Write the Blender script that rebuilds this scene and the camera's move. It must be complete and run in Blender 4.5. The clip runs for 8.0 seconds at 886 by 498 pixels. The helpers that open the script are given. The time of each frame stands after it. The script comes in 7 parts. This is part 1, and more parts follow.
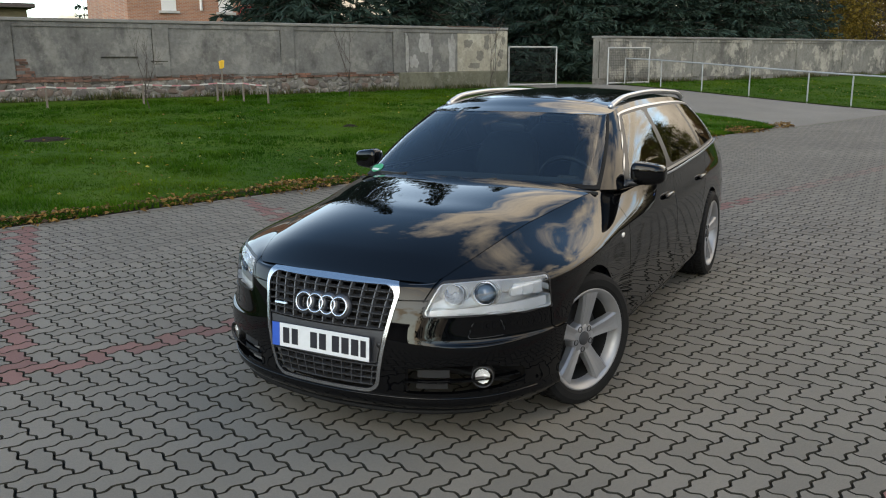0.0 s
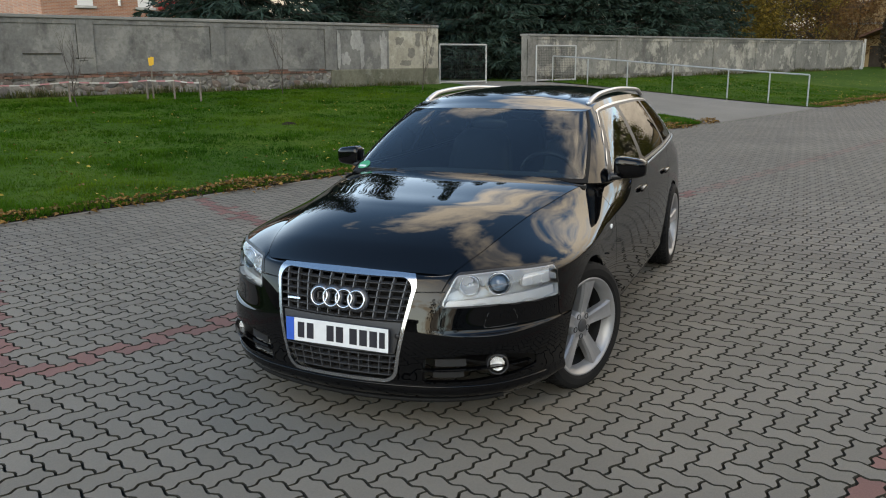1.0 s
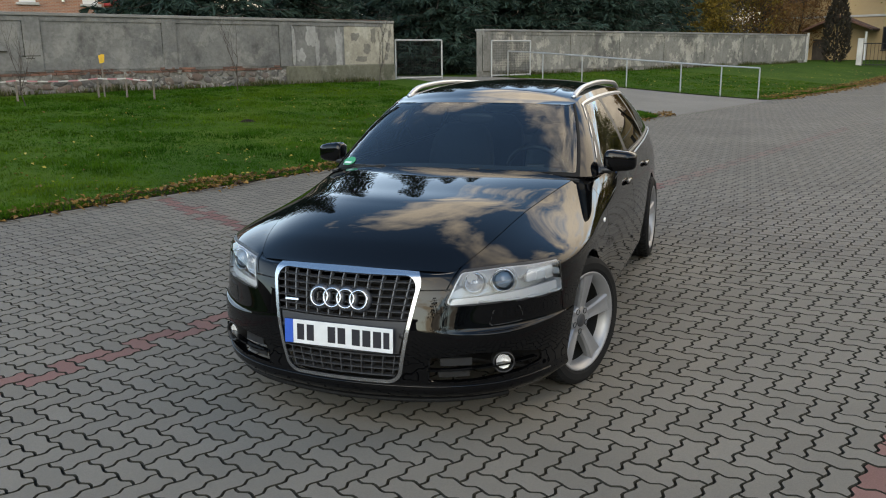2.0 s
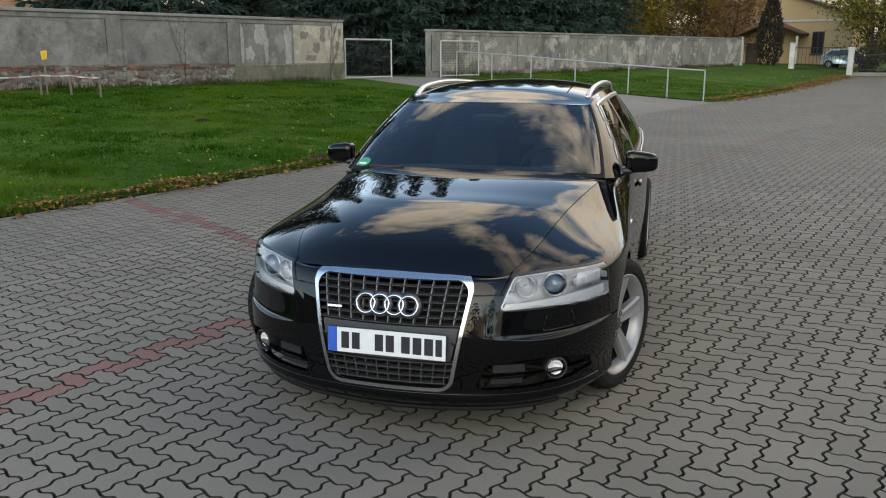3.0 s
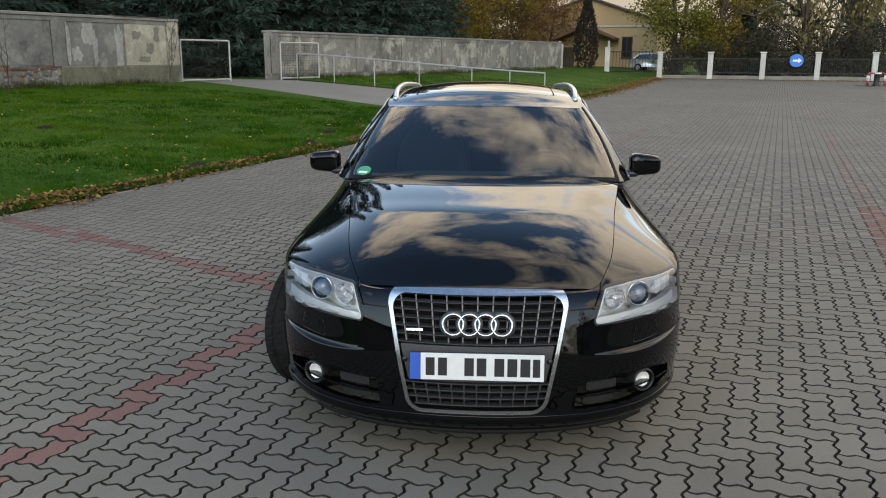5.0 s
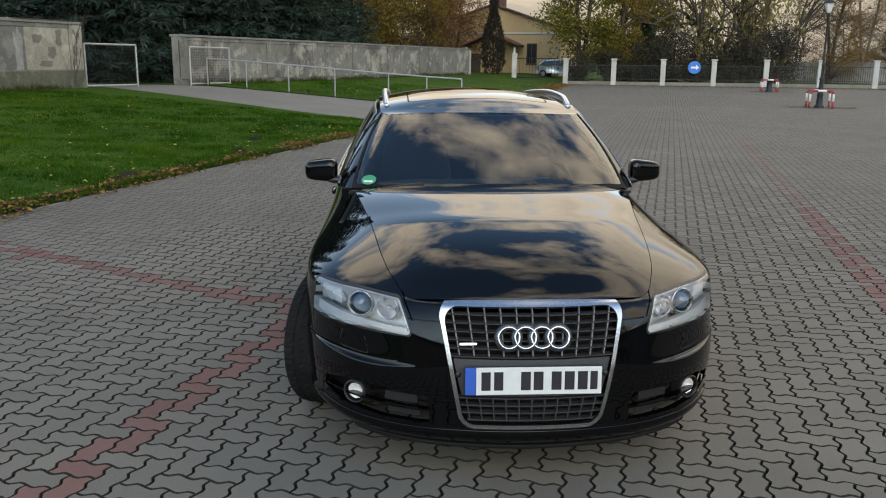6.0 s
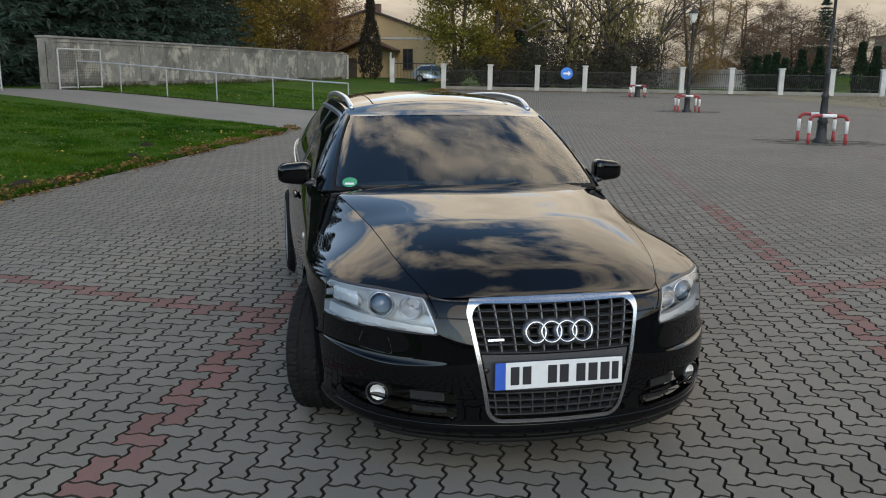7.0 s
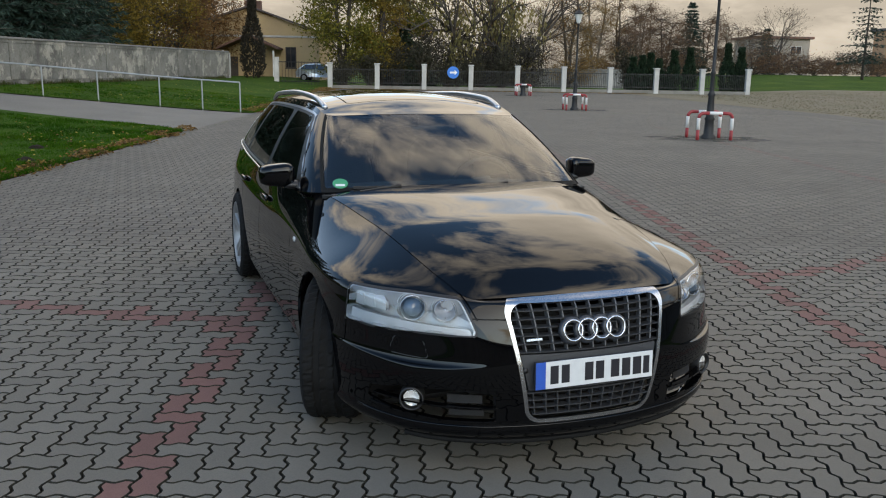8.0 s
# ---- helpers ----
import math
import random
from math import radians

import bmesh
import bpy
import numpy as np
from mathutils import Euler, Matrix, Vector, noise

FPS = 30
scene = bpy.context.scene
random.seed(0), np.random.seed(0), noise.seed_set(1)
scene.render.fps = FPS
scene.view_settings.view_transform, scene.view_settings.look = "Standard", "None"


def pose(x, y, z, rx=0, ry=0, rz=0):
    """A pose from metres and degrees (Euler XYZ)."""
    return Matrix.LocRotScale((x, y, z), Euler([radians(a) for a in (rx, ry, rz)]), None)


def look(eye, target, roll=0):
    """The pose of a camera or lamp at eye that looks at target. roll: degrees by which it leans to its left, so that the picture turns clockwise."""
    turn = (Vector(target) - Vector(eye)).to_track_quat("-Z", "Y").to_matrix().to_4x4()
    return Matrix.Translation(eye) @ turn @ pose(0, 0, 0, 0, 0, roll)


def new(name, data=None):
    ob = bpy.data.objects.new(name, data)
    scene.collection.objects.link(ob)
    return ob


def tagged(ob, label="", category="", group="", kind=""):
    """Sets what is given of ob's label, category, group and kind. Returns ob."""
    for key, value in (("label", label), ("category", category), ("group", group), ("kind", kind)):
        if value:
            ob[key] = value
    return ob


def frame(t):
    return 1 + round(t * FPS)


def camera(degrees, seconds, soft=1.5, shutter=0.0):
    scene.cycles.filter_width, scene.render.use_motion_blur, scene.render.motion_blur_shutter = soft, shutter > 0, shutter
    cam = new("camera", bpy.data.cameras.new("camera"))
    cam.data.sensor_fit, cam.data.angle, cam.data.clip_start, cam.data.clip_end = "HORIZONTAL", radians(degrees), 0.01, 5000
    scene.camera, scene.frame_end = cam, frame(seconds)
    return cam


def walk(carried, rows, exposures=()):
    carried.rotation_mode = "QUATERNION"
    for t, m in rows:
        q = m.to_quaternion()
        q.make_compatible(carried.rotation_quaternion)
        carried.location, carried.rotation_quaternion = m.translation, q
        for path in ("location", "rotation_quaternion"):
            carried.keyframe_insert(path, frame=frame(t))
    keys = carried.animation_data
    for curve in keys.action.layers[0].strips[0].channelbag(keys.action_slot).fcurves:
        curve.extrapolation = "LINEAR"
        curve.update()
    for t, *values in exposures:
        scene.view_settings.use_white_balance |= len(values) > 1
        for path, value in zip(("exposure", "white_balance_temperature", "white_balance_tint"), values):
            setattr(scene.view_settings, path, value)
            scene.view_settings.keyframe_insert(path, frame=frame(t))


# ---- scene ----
cam = camera(55.8, 8.0, soft=1.1)
METRES, EYE, TILT, LEAN, TURN = 3.995, 1.65, 0.0, 0.0, -43.2
ROWS = [
    (0.0, 0.0, 0.0, 0.0, -0.1, -12.66, 0.43),
    (0.5, -0.056, -0.0133, -0.0, -2.62, -12.79, 0.26),
    (1.0, -0.0993, -0.0248, 0.0023, -5.41, -12.88, 0.3),
    (1.5, -0.1188, -0.0198, 0.0008, -7.1, -13.03, 0.64),
    (3.0, -0.2624, 0.0495, -0.0024, -12.93, -13.18, 0.07),
    (3.5, -0.3252, 0.0718, -0.0033, -15.43, -13.1, 0.01),
    (4.0, -0.3749, 0.1168, -0.0011, -18.38, -13.23, 0.03),
    (4.5, -0.437, 0.1513, -0.0029, -21.92, -13.16, -0.12),
    (6.0, -0.6022, 0.2842, -0.0046, -31.8, -12.59, -0.46),
    (6.5, -0.6745, 0.3159, -0.0062, -35.93, -12.3, -0.73),
    (7.0, -0.7248, 0.3605, -0.0096, -40.48, -12.16, -0.82),
    (7.5, -0.7615, 0.4261, -0.0082, -44.74, -12.19, -0.89),
    (8.0, -0.82, 0.4725, -0.0126, -48.62, -12.1, -0.98),
]
walk(cam, [(t, pose(0, 0, EYE, TILT, LEAN, TURN) @ pose(METRES * x, METRES * y, METRES * z, 90 + pitch, roll, yaw)) for t, x, y, z, yaw, pitch, roll in ROWS], ((0.0, -0.46, 8250, 10), (4.5, -0.42, 8250, 10), (6.0, -0.60, 8150, 10), (8.0, -0.70, 7750, 10)))

# ---- light ----
world = bpy.data.worlds.new("sky")
scene.world = world
world.use_nodes = True
wn, wl = world.node_tree.nodes, world.node_tree.links
wn.clear()
SUN_EL, SUN_AZ = 28.0, 200.0      # the low autumn sun stands behind thin cloud
w_out = wn.new("ShaderNodeOutputWorld")
w_bg = wn.new("ShaderNodeBackground")
w_sky = wn.new("ShaderNodeTexSky")
w_sky.sky_type = "NISHITA"
w_sky.sun_disc = False
w_sky.sun_elevation, w_sky.sun_rotation = radians(SUN_EL), radians(90 - SUN_AZ)
w_sky.air_density, w_sky.dust_density, w_sky.ozone_density = 1.0, 0.4, 2.0
w_geo = wn.new("ShaderNodeTexCoord")
w_sep = wn.new("ShaderNodeSeparateXYZ")
wl.new(w_geo.outputs["Generated"], w_sep.inputs[0])


def w_math(op, a, b=None):
    n = wn.new("ShaderNodeMath")
    n.operation = op
    for i, v in enumerate((a, b)):
        if v is None:
            continue
        if isinstance(v, (int, float)):
            n.inputs[i].default_value = v
        else:
            wl.new(v, n.inputs[i])
    return n.outputs[0]


# clouds lie on a flat layer: project the direction on it
w_up = w_math("ADD", w_math("MAXIMUM", w_sep.outputs[2], 0.0), 0.22)
w_cx, w_cy = w_math("DIVIDE", w_sep.outputs[0], w_up), w_math("DIVIDE", w_sep.outputs[1], w_up)
w_com = wn.new("ShaderNodeCombineXYZ")
wl.new(w_cx, w_com.inputs[0])
wl.new(w_cy, w_com.inputs[1])
w_noise = wn.new("ShaderNodeTexNoise")
w_noise.inputs["Scale"].default_value = 1.15
w_noise.inputs["Detail"].default_value = 9.0
w_noise.inputs["Roughness"].default_value = 0.6
w_noise.inputs["Distortion"].default_value = 0.3
w_shift = wn.new("ShaderNodeVectorMath")
w_shift.inputs[1].default_value = (15.72, 10.15, 0.0)
wl.new(w_com.outputs[0], w_shift.inputs[0])
wl.new(w_shift.outputs[0], w_noise.inputs["Vector"])
w_ramp = wn.new("ShaderNodeValToRGB")
w_ramp.color_ramp.elements[0].position, w_ramp.color_ramp.elements[1].position = 0.475, 0.56
# seen aslant, towards the horizon, the layer closes up
w_low = w_math("MULTIPLY", w_math("SUBTRACT", 1.0, w_math("MINIMUM", w_math("MULTIPLY", w_math("MAXIMUM", w_sep.outputs[2], 0.0), 5.0), 1.0)), 0.24)
w_thin = w_math("ADD", w_math("MULTIPLY", w_math("MAXIMUM", w_math("SUBTRACT", w_sep.outputs[2], 0.55), 0.0), 0.30), 0.012)     # and it thins out overhead
# cloud gathers to one side, and the sky clears towards the old wall
w_clear = w_math("MULTIPLY", w_math("MAXIMUM", w_math("SUBTRACT", w_sep.outputs[1], 0.30), 0.0), 0.20)
w_side = w_math("SUBTRACT", w_math("SUBTRACT", w_math("MULTIPLY", w_sep.outputs[0], 0.082), w_math("MULTIPLY", w_sep.outputs[1], 0.03)), w_clear)
w_fac = w_math("ADD", w_math("SUBTRACT", w_math("ADD", w_noise.outputs["Fac"], w_low), w_thin), w_side)
wl.new(w_fac, w_ramp.inputs[0])
w_ccol = wn.new("ShaderNodeValToRGB")      # cloud edges bright, thick cloud grey
ce = w_ccol.color_ramp.elements
ce[0].position, ce[0].color = 0.47, (0.68, 0.65, 0.61, 1)
ce[1].position, ce[1].color = 0.78, (0.32, 0.305, 0.285, 1)
wl.new(w_fac, w_ccol.inputs[0])
# the layer is thinner overhead and greyer towards the horizon
w_gain = w_math("ADD", 12.5, w_math("MULTIPLY", w_math("MINIMUM", w_math("MULTIPLY", w_sep.outputs[2], 2.2), 1.0), 40.0))
w_bri = wn.new("ShaderNodeVectorMath")
w_bri.operation = "SCALE"
wl.new(w_ccol.outputs[0], w_bri.inputs[0])
wl.new(w_gain, w_bri.inputs["Scale"])
w_mix = wn.new("ShaderNodeMixRGB")
wl.new(w_ramp.outputs[0], w_mix.inputs[0])
w_blue = wn.new("ShaderNodeVectorMath")
w_blue.operation = "MULTIPLY"
w_blue.inputs[1].default_value = (2.7, 3.5, 4.0)
wl.new(w_sky.outputs[0], w_blue.inputs[0])
# pale haze low in the clear sky
w_haze = w_math("MINIMUM", w_math("MULTIPLY", w_math("POWER", w_math("MAXIMUM", w_math("SUBTRACT", 0.60, w_sep.outputs[2]), 0.0), 2.0), 130.0), 12.0)
w_pale = wn.new("ShaderNodeVectorMath")
w_pale.operation = "SCALE"
w_pale.inputs[0].default_value = (0.86, 1.0, 1.18)
wl.new(w_haze, w_pale.inputs["Scale"])
w_sum = wn.new("ShaderNodeVectorMath")
wl.new(w_blue.outputs[0], w_sum.inputs[0])
wl.new(w_pale.outputs[0], w_sum.inputs[1])
wl.new(w_sum.outputs[0], w_mix.inputs[1])
wl.new(w_bri.outputs[0], w_mix.inputs[2])
wl.new(w_mix.outputs[0], w_bg.inputs[0])
w_bg.inputs[1].default_value = 0.14
wl.new(w_bg.outputs[0], w_out.inputs[0])

sun = new("sun", bpy.data.lights.new("sun", "SUN"))
sun.data.energy, sun.data.angle, sun.data.color = 1.8, radians(50), (1.0, 0.875, 0.67)
sun.matrix_world = look(Vector((math.cos(radians(SUN_AZ)) * math.cos(radians(SUN_EL)), math.sin(radians(SUN_AZ)) * math.cos(radians(SUN_EL)), math.sin(radians(SUN_EL)))) * 60, (0, 0, 0))


# ---- materials ----
def shader(name):
    m = bpy.data.materials.new(name)
    m.use_nodes = True
    return m, m.node_tree.nodes, m.node_tree.links, m.node_tree.nodes["Principled BSDF"]


def noise_tex(n, l, scale, detail=4.0, rough=0.6, vec=None):
    t = n.new("ShaderNodeTexNoise")
    t.inputs["Scale"].default_value, t.inputs["Detail"].default_value, t.inputs["Roughness"].default_value = scale, detail, rough
    if vec is not None:
        l.new(vec, t.inputs["Vector"])
    return t.outputs["Fac"]


def ramp(n, l, src, stops):
    r = n.new("ShaderNodeValToRGB")
    els = r.color_ramp.elements
    while len(els) < len(stops):
        els.new(0.5)
    for e, (p, c) in zip(els, stops):
        e.position, e.color = p, (*c, 1) if len(c) == 3 else c
    l.new(src, r.inputs[0])
    return r.outputs[0]


def mixed(n, l, fac, a, b, mode="MIX"):
    m = n.new("ShaderNodeMixRGB")
    m.blend_type = mode
    for i, v in enumerate((fac, a, b)):
        if isinstance(v, (int, float)):
            m.inputs[i].default_value = v
        elif isinstance(v, tuple):
            m.inputs[i].default_value = (*v, 1)
        else:
            l.new(v, m.inputs[i])
    return m.outputs[0]


def bump(n, l, bsdf, height, strength=0.3, dist=0.01):
    b = n.new("ShaderNodeBump")
    b.inputs["Strength"].default_value, b.inputs["Distance"].default_value = strength, dist
    l.new(height, b.inputs["Height"])
    l.new(b.outputs[0], bsdf.inputs["Normal"])


def rough_stuff(name, a, b, scale=3.0, fine=60.0, rough=0.85, strength=0.3, dist=0.01, metal=0.0, vary=0.0):
    """Two tones mixed by a broad and a fine noise, with a fine relief; vary: tone change from piece to piece."""
    m, n, l, p = shader(name)
    v = n.new("ShaderNodeNewGeometry").outputs["Position"]
    big, small = noise_tex(n, l, scale, 5, 0.6, v), noise_tex(n, l, fine, 3, 0.6, v)
    c = mixed(n, l, ramp(n, l, big, [(0.3, (0, 0, 0)), (0.7, (1, 1, 1))]), a, b)
    c = mixed(n, l, 0.35, c, ramp(n, l, small, [(0.25, (0.35, 0.35, 0.35)), (0.75, (1, 1, 1))]), "MULTIPLY")
    if vary:
        rnd = n.new("ShaderNodeObjectInfo").outputs["Random"]
        isl = n.new("ShaderNodeNewGeometry").outputs["Random Per Island"]
        s = n.new("ShaderNodeMath")
        s.operation = "ADD"
        l.new(rnd, s.inputs[0])
        l.new(isl, s.inputs[1])
        f = n.new("ShaderNodeMath")
        f.operation = "FRACT"
        l.new(s.outputs[0], f.inputs[0])
        c = mixed(n, l, 1.0, c, ramp(n, l, f.outputs[0], [(0, (1 - vary,) * 3), (1, (1 + vary,) * 3)]), "MULTIPLY")
    l.new(c, p.inputs["Base Color"])
    p.inputs["Roughness"].default_value, p.inputs["Metallic"].default_value = rough, metal
    bump(n, l, p, small, strength, dist)
    return m


def plain(name, col, rough=0.5, metal=0.0, coat=0.0, wear=0.15, scale=25.0):
    m, n, l, p = shader(name)
    v = n.new("ShaderNodeNewGeometry").outputs["Position"]
    t = noise_tex(n, l, scale, 4, 0.6, v)
    c = mixed(n, l, wear, col, ramp(n, l, t, [(0.3, tuple(0.55 * x for x in col)), (0.7, tuple(min(1, 1.15 * x) for x in col))]))
    l.new(c, p.inputs["Base Color"])
    r = n.new("ShaderNodeMapRange")
    r.inputs["To Min"].default_value, r.inputs["To Max"].default_value = max(0.0, rough - 0.06 * wear / 0.15), min(1.0, rough + 0.08 * wear / 0.15)
    l.new(t, r.inputs["Value"])
    l.new(r.outputs[0], p.inputs["Roughness"])
    p.inputs["Metallic"].default_value, p.inputs["Coat Weight"].default_value, p.inputs["Coat Roughness"].default_value = metal, coat, 0.02
    return m


def glass(name, tint, alpha_mix):
    """Thin automotive glass: a clear tint seen straight through, with a glossy face."""
    m, n, l, p = shader(name)
    n.remove(p)
    tr, gl, mx, fr = n.new("ShaderNodeBsdfTransparent"), n.new("ShaderNodeBsdfGlossy"), n.new("ShaderNodeMixShader"), n.new("ShaderNodeFresnel")
    tr.inputs[0].default_value = (*tint, 1)
    gl.inputs["Roughness"].default_value = 0.0
    fr.inputs[0].default_value = alpha_mix
    l.new(fr.outputs[0], mx.inputs[0])
    l.new(tr.outputs[0], mx.inputs[1])
    l.new(gl.outputs[0], mx.inputs[2])
    l.new(mx.outputs[0], n["Material Output"].inputs[0])
    return m


M_PAINT = plain("black_car_paint", (0.0014, 0.0015, 0.0019), 0.05, 0.0, 1.0, 0.05, 40)
M_PAINT.node_tree.nodes["Principled BSDF"].inputs["Specular IOR Level"].default_value = 0.0
M_PAINT.node_tree.nodes["Principled BSDF"].inputs["Coat IOR"].default_value = 1.38
M_BLACK = plain("black_plastic", (0.012, 0.012, 0.013), 0.45)
M_RUBBER_SHADE = plain("matt_black_rubber_and_shade", (0.008, 0.008, 0.008), 0.8)
M_RUBBER_SHADE.node_tree.nodes["Principled BSDF"].inputs["Specular IOR Level"].default_value = 0.2
M_MATT = plain("dark_grey_plastic", (0.03, 0.031, 0.034), 0.6)
M_CHROME = plain("bright_chrome", (0.52, 0.53, 0.55), 0.24, 1.0, 0, 0.1)
M_ALU = plain("satin_aluminium", (0.50, 0.51, 0.53), 0.3, 1.0, 0, 0.1)
M_RIM = plain("silver_alloy", (0.28, 0.28, 0.285), 0.38, 0.5, 0.0, 0.15)
M_TYRE = rough_stuff("tyre_rubber", (0.007, 0.007, 0.007), (0.013, 0.013, 0.013), 8, 120, 0.8, 0.2, 0.003)
M_TYRE.node_tree.nodes["Principled BSDF"].inputs["Specular IOR Level"].default_value = 0.15
M_GLASS = glass("windscreen_glass", (0.70, 0.84, 0.86), 1.78)
M_GLASS_DARK = glass("privacy_glass", (0.16, 0.17, 0.18), 2.0)
M_LENS = glass("lamp_lens", (0.97, 0.975, 0.98), 1.5)
M_REFL = plain("lamp_reflector", (0.80, 0.81, 0.81), 0.25, 0.4, 0, 0.1)
M_INSIDE = rough_stuff("cabin_trim", (0.045, 0.048, 0.05), (0.06, 0.063, 0.066), 4, 80, 0.8)
M_SEAT = rough_stuff("seat_leather", (0.055, 0.055, 0.056), (0.075, 0.074, 0.074), 3, 60, 0.6)
M_WHITE = plain("plate_white", (0.62, 0.63, 0.63), 0.35)
M_BLUE = plain("plate_blue", (0.02, 0.09, 0.42), 0.35)
M_INK = plain("plate_ink", (0.015, 0.015, 0.02), 0.4)
M_PAVER = rough_stuff("grey_concrete_paver", (0.178, 0.161, 0.135), (0.141, 0.128, 0.108), 0.5, 170, 0.82, 0.35, 0.003, 0, 0.085)
M_PAVER_RED = rough_stuff("red_concrete_paver", (0.19, 0.096, 0.082), (0.16, 0.086, 0.074), 0.7, 170, 0.82, 0.35, 0.003, 0, 0.10)
M_PAVER_WORN = rough_stuff("worn_red_concrete_paver", (0.185, 0.132, 0.112), (0.155, 0.118, 0.10), 0.7, 170, 0.82, 0.35, 0.003, 0, 0.10)
for m in (M_PAVER, M_PAVER_RED, M_PAVER_WORN):
    m.node_tree.nodes["Principled BSDF"].inputs["Specular IOR Level"].default_value = 0.25
M_JOINT = rough_stuff("joint_sand", (0.02, 0.019, 0.013), (0.03, 0.028, 0.018), 6, 90, 0.95, 0.4, 0.01)


def old_plaster(name, dark, mid, pale, patchy, damp=0.5):
    """Old wall render: broad cloudy tones, pale worn patches, dark damp stains and a fine sandy grain."""
    m, n, l, p = shader(name)
    v = n.new("ShaderNodeNewGeometry").outputs["Position"]
    mp = n.new("ShaderNodeMapping")
    mp.inputs["Scale"].default_value = (1.0, 1.0, 0.55)
    l.new(v, mp.inputs["Vector"])
    big, streak = noise_tex(n, l, 0.45, 6, 0.62, v), noise_tex(n, l, 1.5, 7, 0.68, mp.outputs[0])
    patch, fine, grain = noise_tex(n, l, 1.1, 9, 0.7, v), noise_tex(n, l, 9, 6, 0.72, v), noise_tex(n, l, 60, 3, 0.6, v)
    c = ramp(n, l, big, [(0.3, dark), (0.5, mid), (0.72, tuple(1.25 * q for q in mid))])
    c = mixed(n, l, ramp(n, l, patch, [(0.52, (0, 0, 0)), (0.58, (patchy,) * 3)]), c, pale)
    c = mixed(n, l, damp, c, ramp(n, l, streak, [(0.36, (0.5, 0.5, 0.5)), (0.47, (0.95, 0.95, 0.95)), (0.65, (1.12, 1.11, 1.1))]), "MULTIPLY")
    c = mixed(n, l, 0.45, c, ramp(n, l, fine, [(0.34, (0.55, 0.54, 0.52)), (0.6, (1.12, 1.12, 1.12))]), "MULTIPLY")
    l.new(c, p.inputs["Base Color"])
    p.inputs["Roughness"].default_value = 0.92
    p.inputs["Specular IOR Level"].default_value = 0.25
    bump(n, l, p, mixed(n, l, 0.5, fine, grain), 0.5, 0.02)
    return m


M_PLASTER = old_plaster("weathered_plaster", (0.108, 0.107, 0.103), (0.15, 0.148, 0.141), (0.24, 0.234, 0.216), 0.55, 0.75)
M_LIME = old_plaster("old_cream_limewash", (0.20, 0.185, 0.15), (0.29, 0.27, 0.22), (0.40, 0.38, 0.32), 0.6)
M_CHALK = old_plaster("chalky_white_render", (0.19, 0.187, 0.18), (0.26, 0.257, 0.245), (0.34, 0.335, 0.32), 0.6, 0.5)
M_FARWALL = old_plaster("stained_pale_render", (0.115, 0.112, 0.105), (0.18, 0.174, 0.158), (0.36, 0.34, 0.295), 0.85, 0.75)
M_FLAKE = old_plaster("bare_brown_render", (0.12, 0.112, 0.10), (0.16, 0.15, 0.13), (0.22, 0.205, 0.18), 0.5)
M_MOSSY = old_plaster("mossy_plinth_render", (0.075, 0.078, 0.052), (0.12, 0.118, 0.088), (0.21, 0.205, 0.17), 0.6)
M_COPING = rough_stuff("wall_coping_concrete", (0.24, 0.235, 0.22), (0.15, 0.145, 0.135), 1.3, 40, 0.9)


def stones():
    """Field stones from grey to rusty brown, with smears of pale mortar on them."""
    m, n, l, p = shader("field_stone")
    v = n.new("ShaderNodeNewGeometry").outputs["Position"]
    rnd = n.new("ShaderNodeObjectInfo").outputs["Random"]
    c = ramp(n, l, rnd, [(0.0, (0.07, 0.069, 0.067)), (0.3, (0.125, 0.108, 0.097)), (0.5, (0.115, 0.078, 0.062)), (0.72, (0.18, 0.165, 0.147)), (1.0, (0.09, 0.085, 0.08))])
    c = mixed(n, l, 0.5, c, ramp(n, l, noise_tex(n, l, 14, 5, 0.7, v), [(0.3, (0.5, 0.5, 0.5)), (0.7, (1.35, 1.33, 1.3))]), "MULTIPLY")
    c = mixed(n, l, ramp(n, l, noise_tex(n, l, 4.5, 6, 0.7, v), [(0.54, (0, 0, 0)), (0.60, (0.8, 0.8, 0.8))]), c, (0.27, 0.257, 0.23))
    l.new(c, p.inputs["Base Color"])
    p.inputs["Roughness"].default_value = 0.9
    bump(n, l, p, noise_tex(n, l, 25, 5, 0.7, v), 0.6, 0.02)
    return m


M_STONE = stones()
M_BRICK = rough_stuff("old_red_brick", (0.20, 0.095, 0.065), (0.085, 0.055, 0.045), 2.6, 22, 0.9, 0.6, 0.012, 0, 0.35)
M_MORTAR = rough_stuff("lime_mortar", (0.25, 0.237, 0.212), (0.085, 0.08, 0.07), 2.4, 18, 0.95, 0.8, 0.03)
M_STEEL = plain("galvanised_steel", (0.36, 0.37, 0.37), 0.5, 0.6)
M_BASEWALL = rough_stuff("dirty_fence_base", (0.26, 0.24, 0.21), (0.16, 0.145, 0.12), 0.9, 25, 0.95, 0.5, 0.02)
M_POST = rough_stuff("fence_post_render", (0.55, 0.53, 0.49), (0.42, 0.40, 0.37), 1.5, 40, 0.9)
M_IRON = plain("black_iron", (0.010, 0.010, 0.011), 0.6, 0.0)
M_RED = plain("red_paint", (0.28, 0.025, 0.028), 0.5)
M_WHITEP = plain("white_paint", (0.72, 0.70, 0.68), 0.5)
M_KERB = rough_stuff("kerb_concrete", (0.24, 0.23, 0.21), (0.17, 0.16, 0.15), 1.5, 60, 0.9)
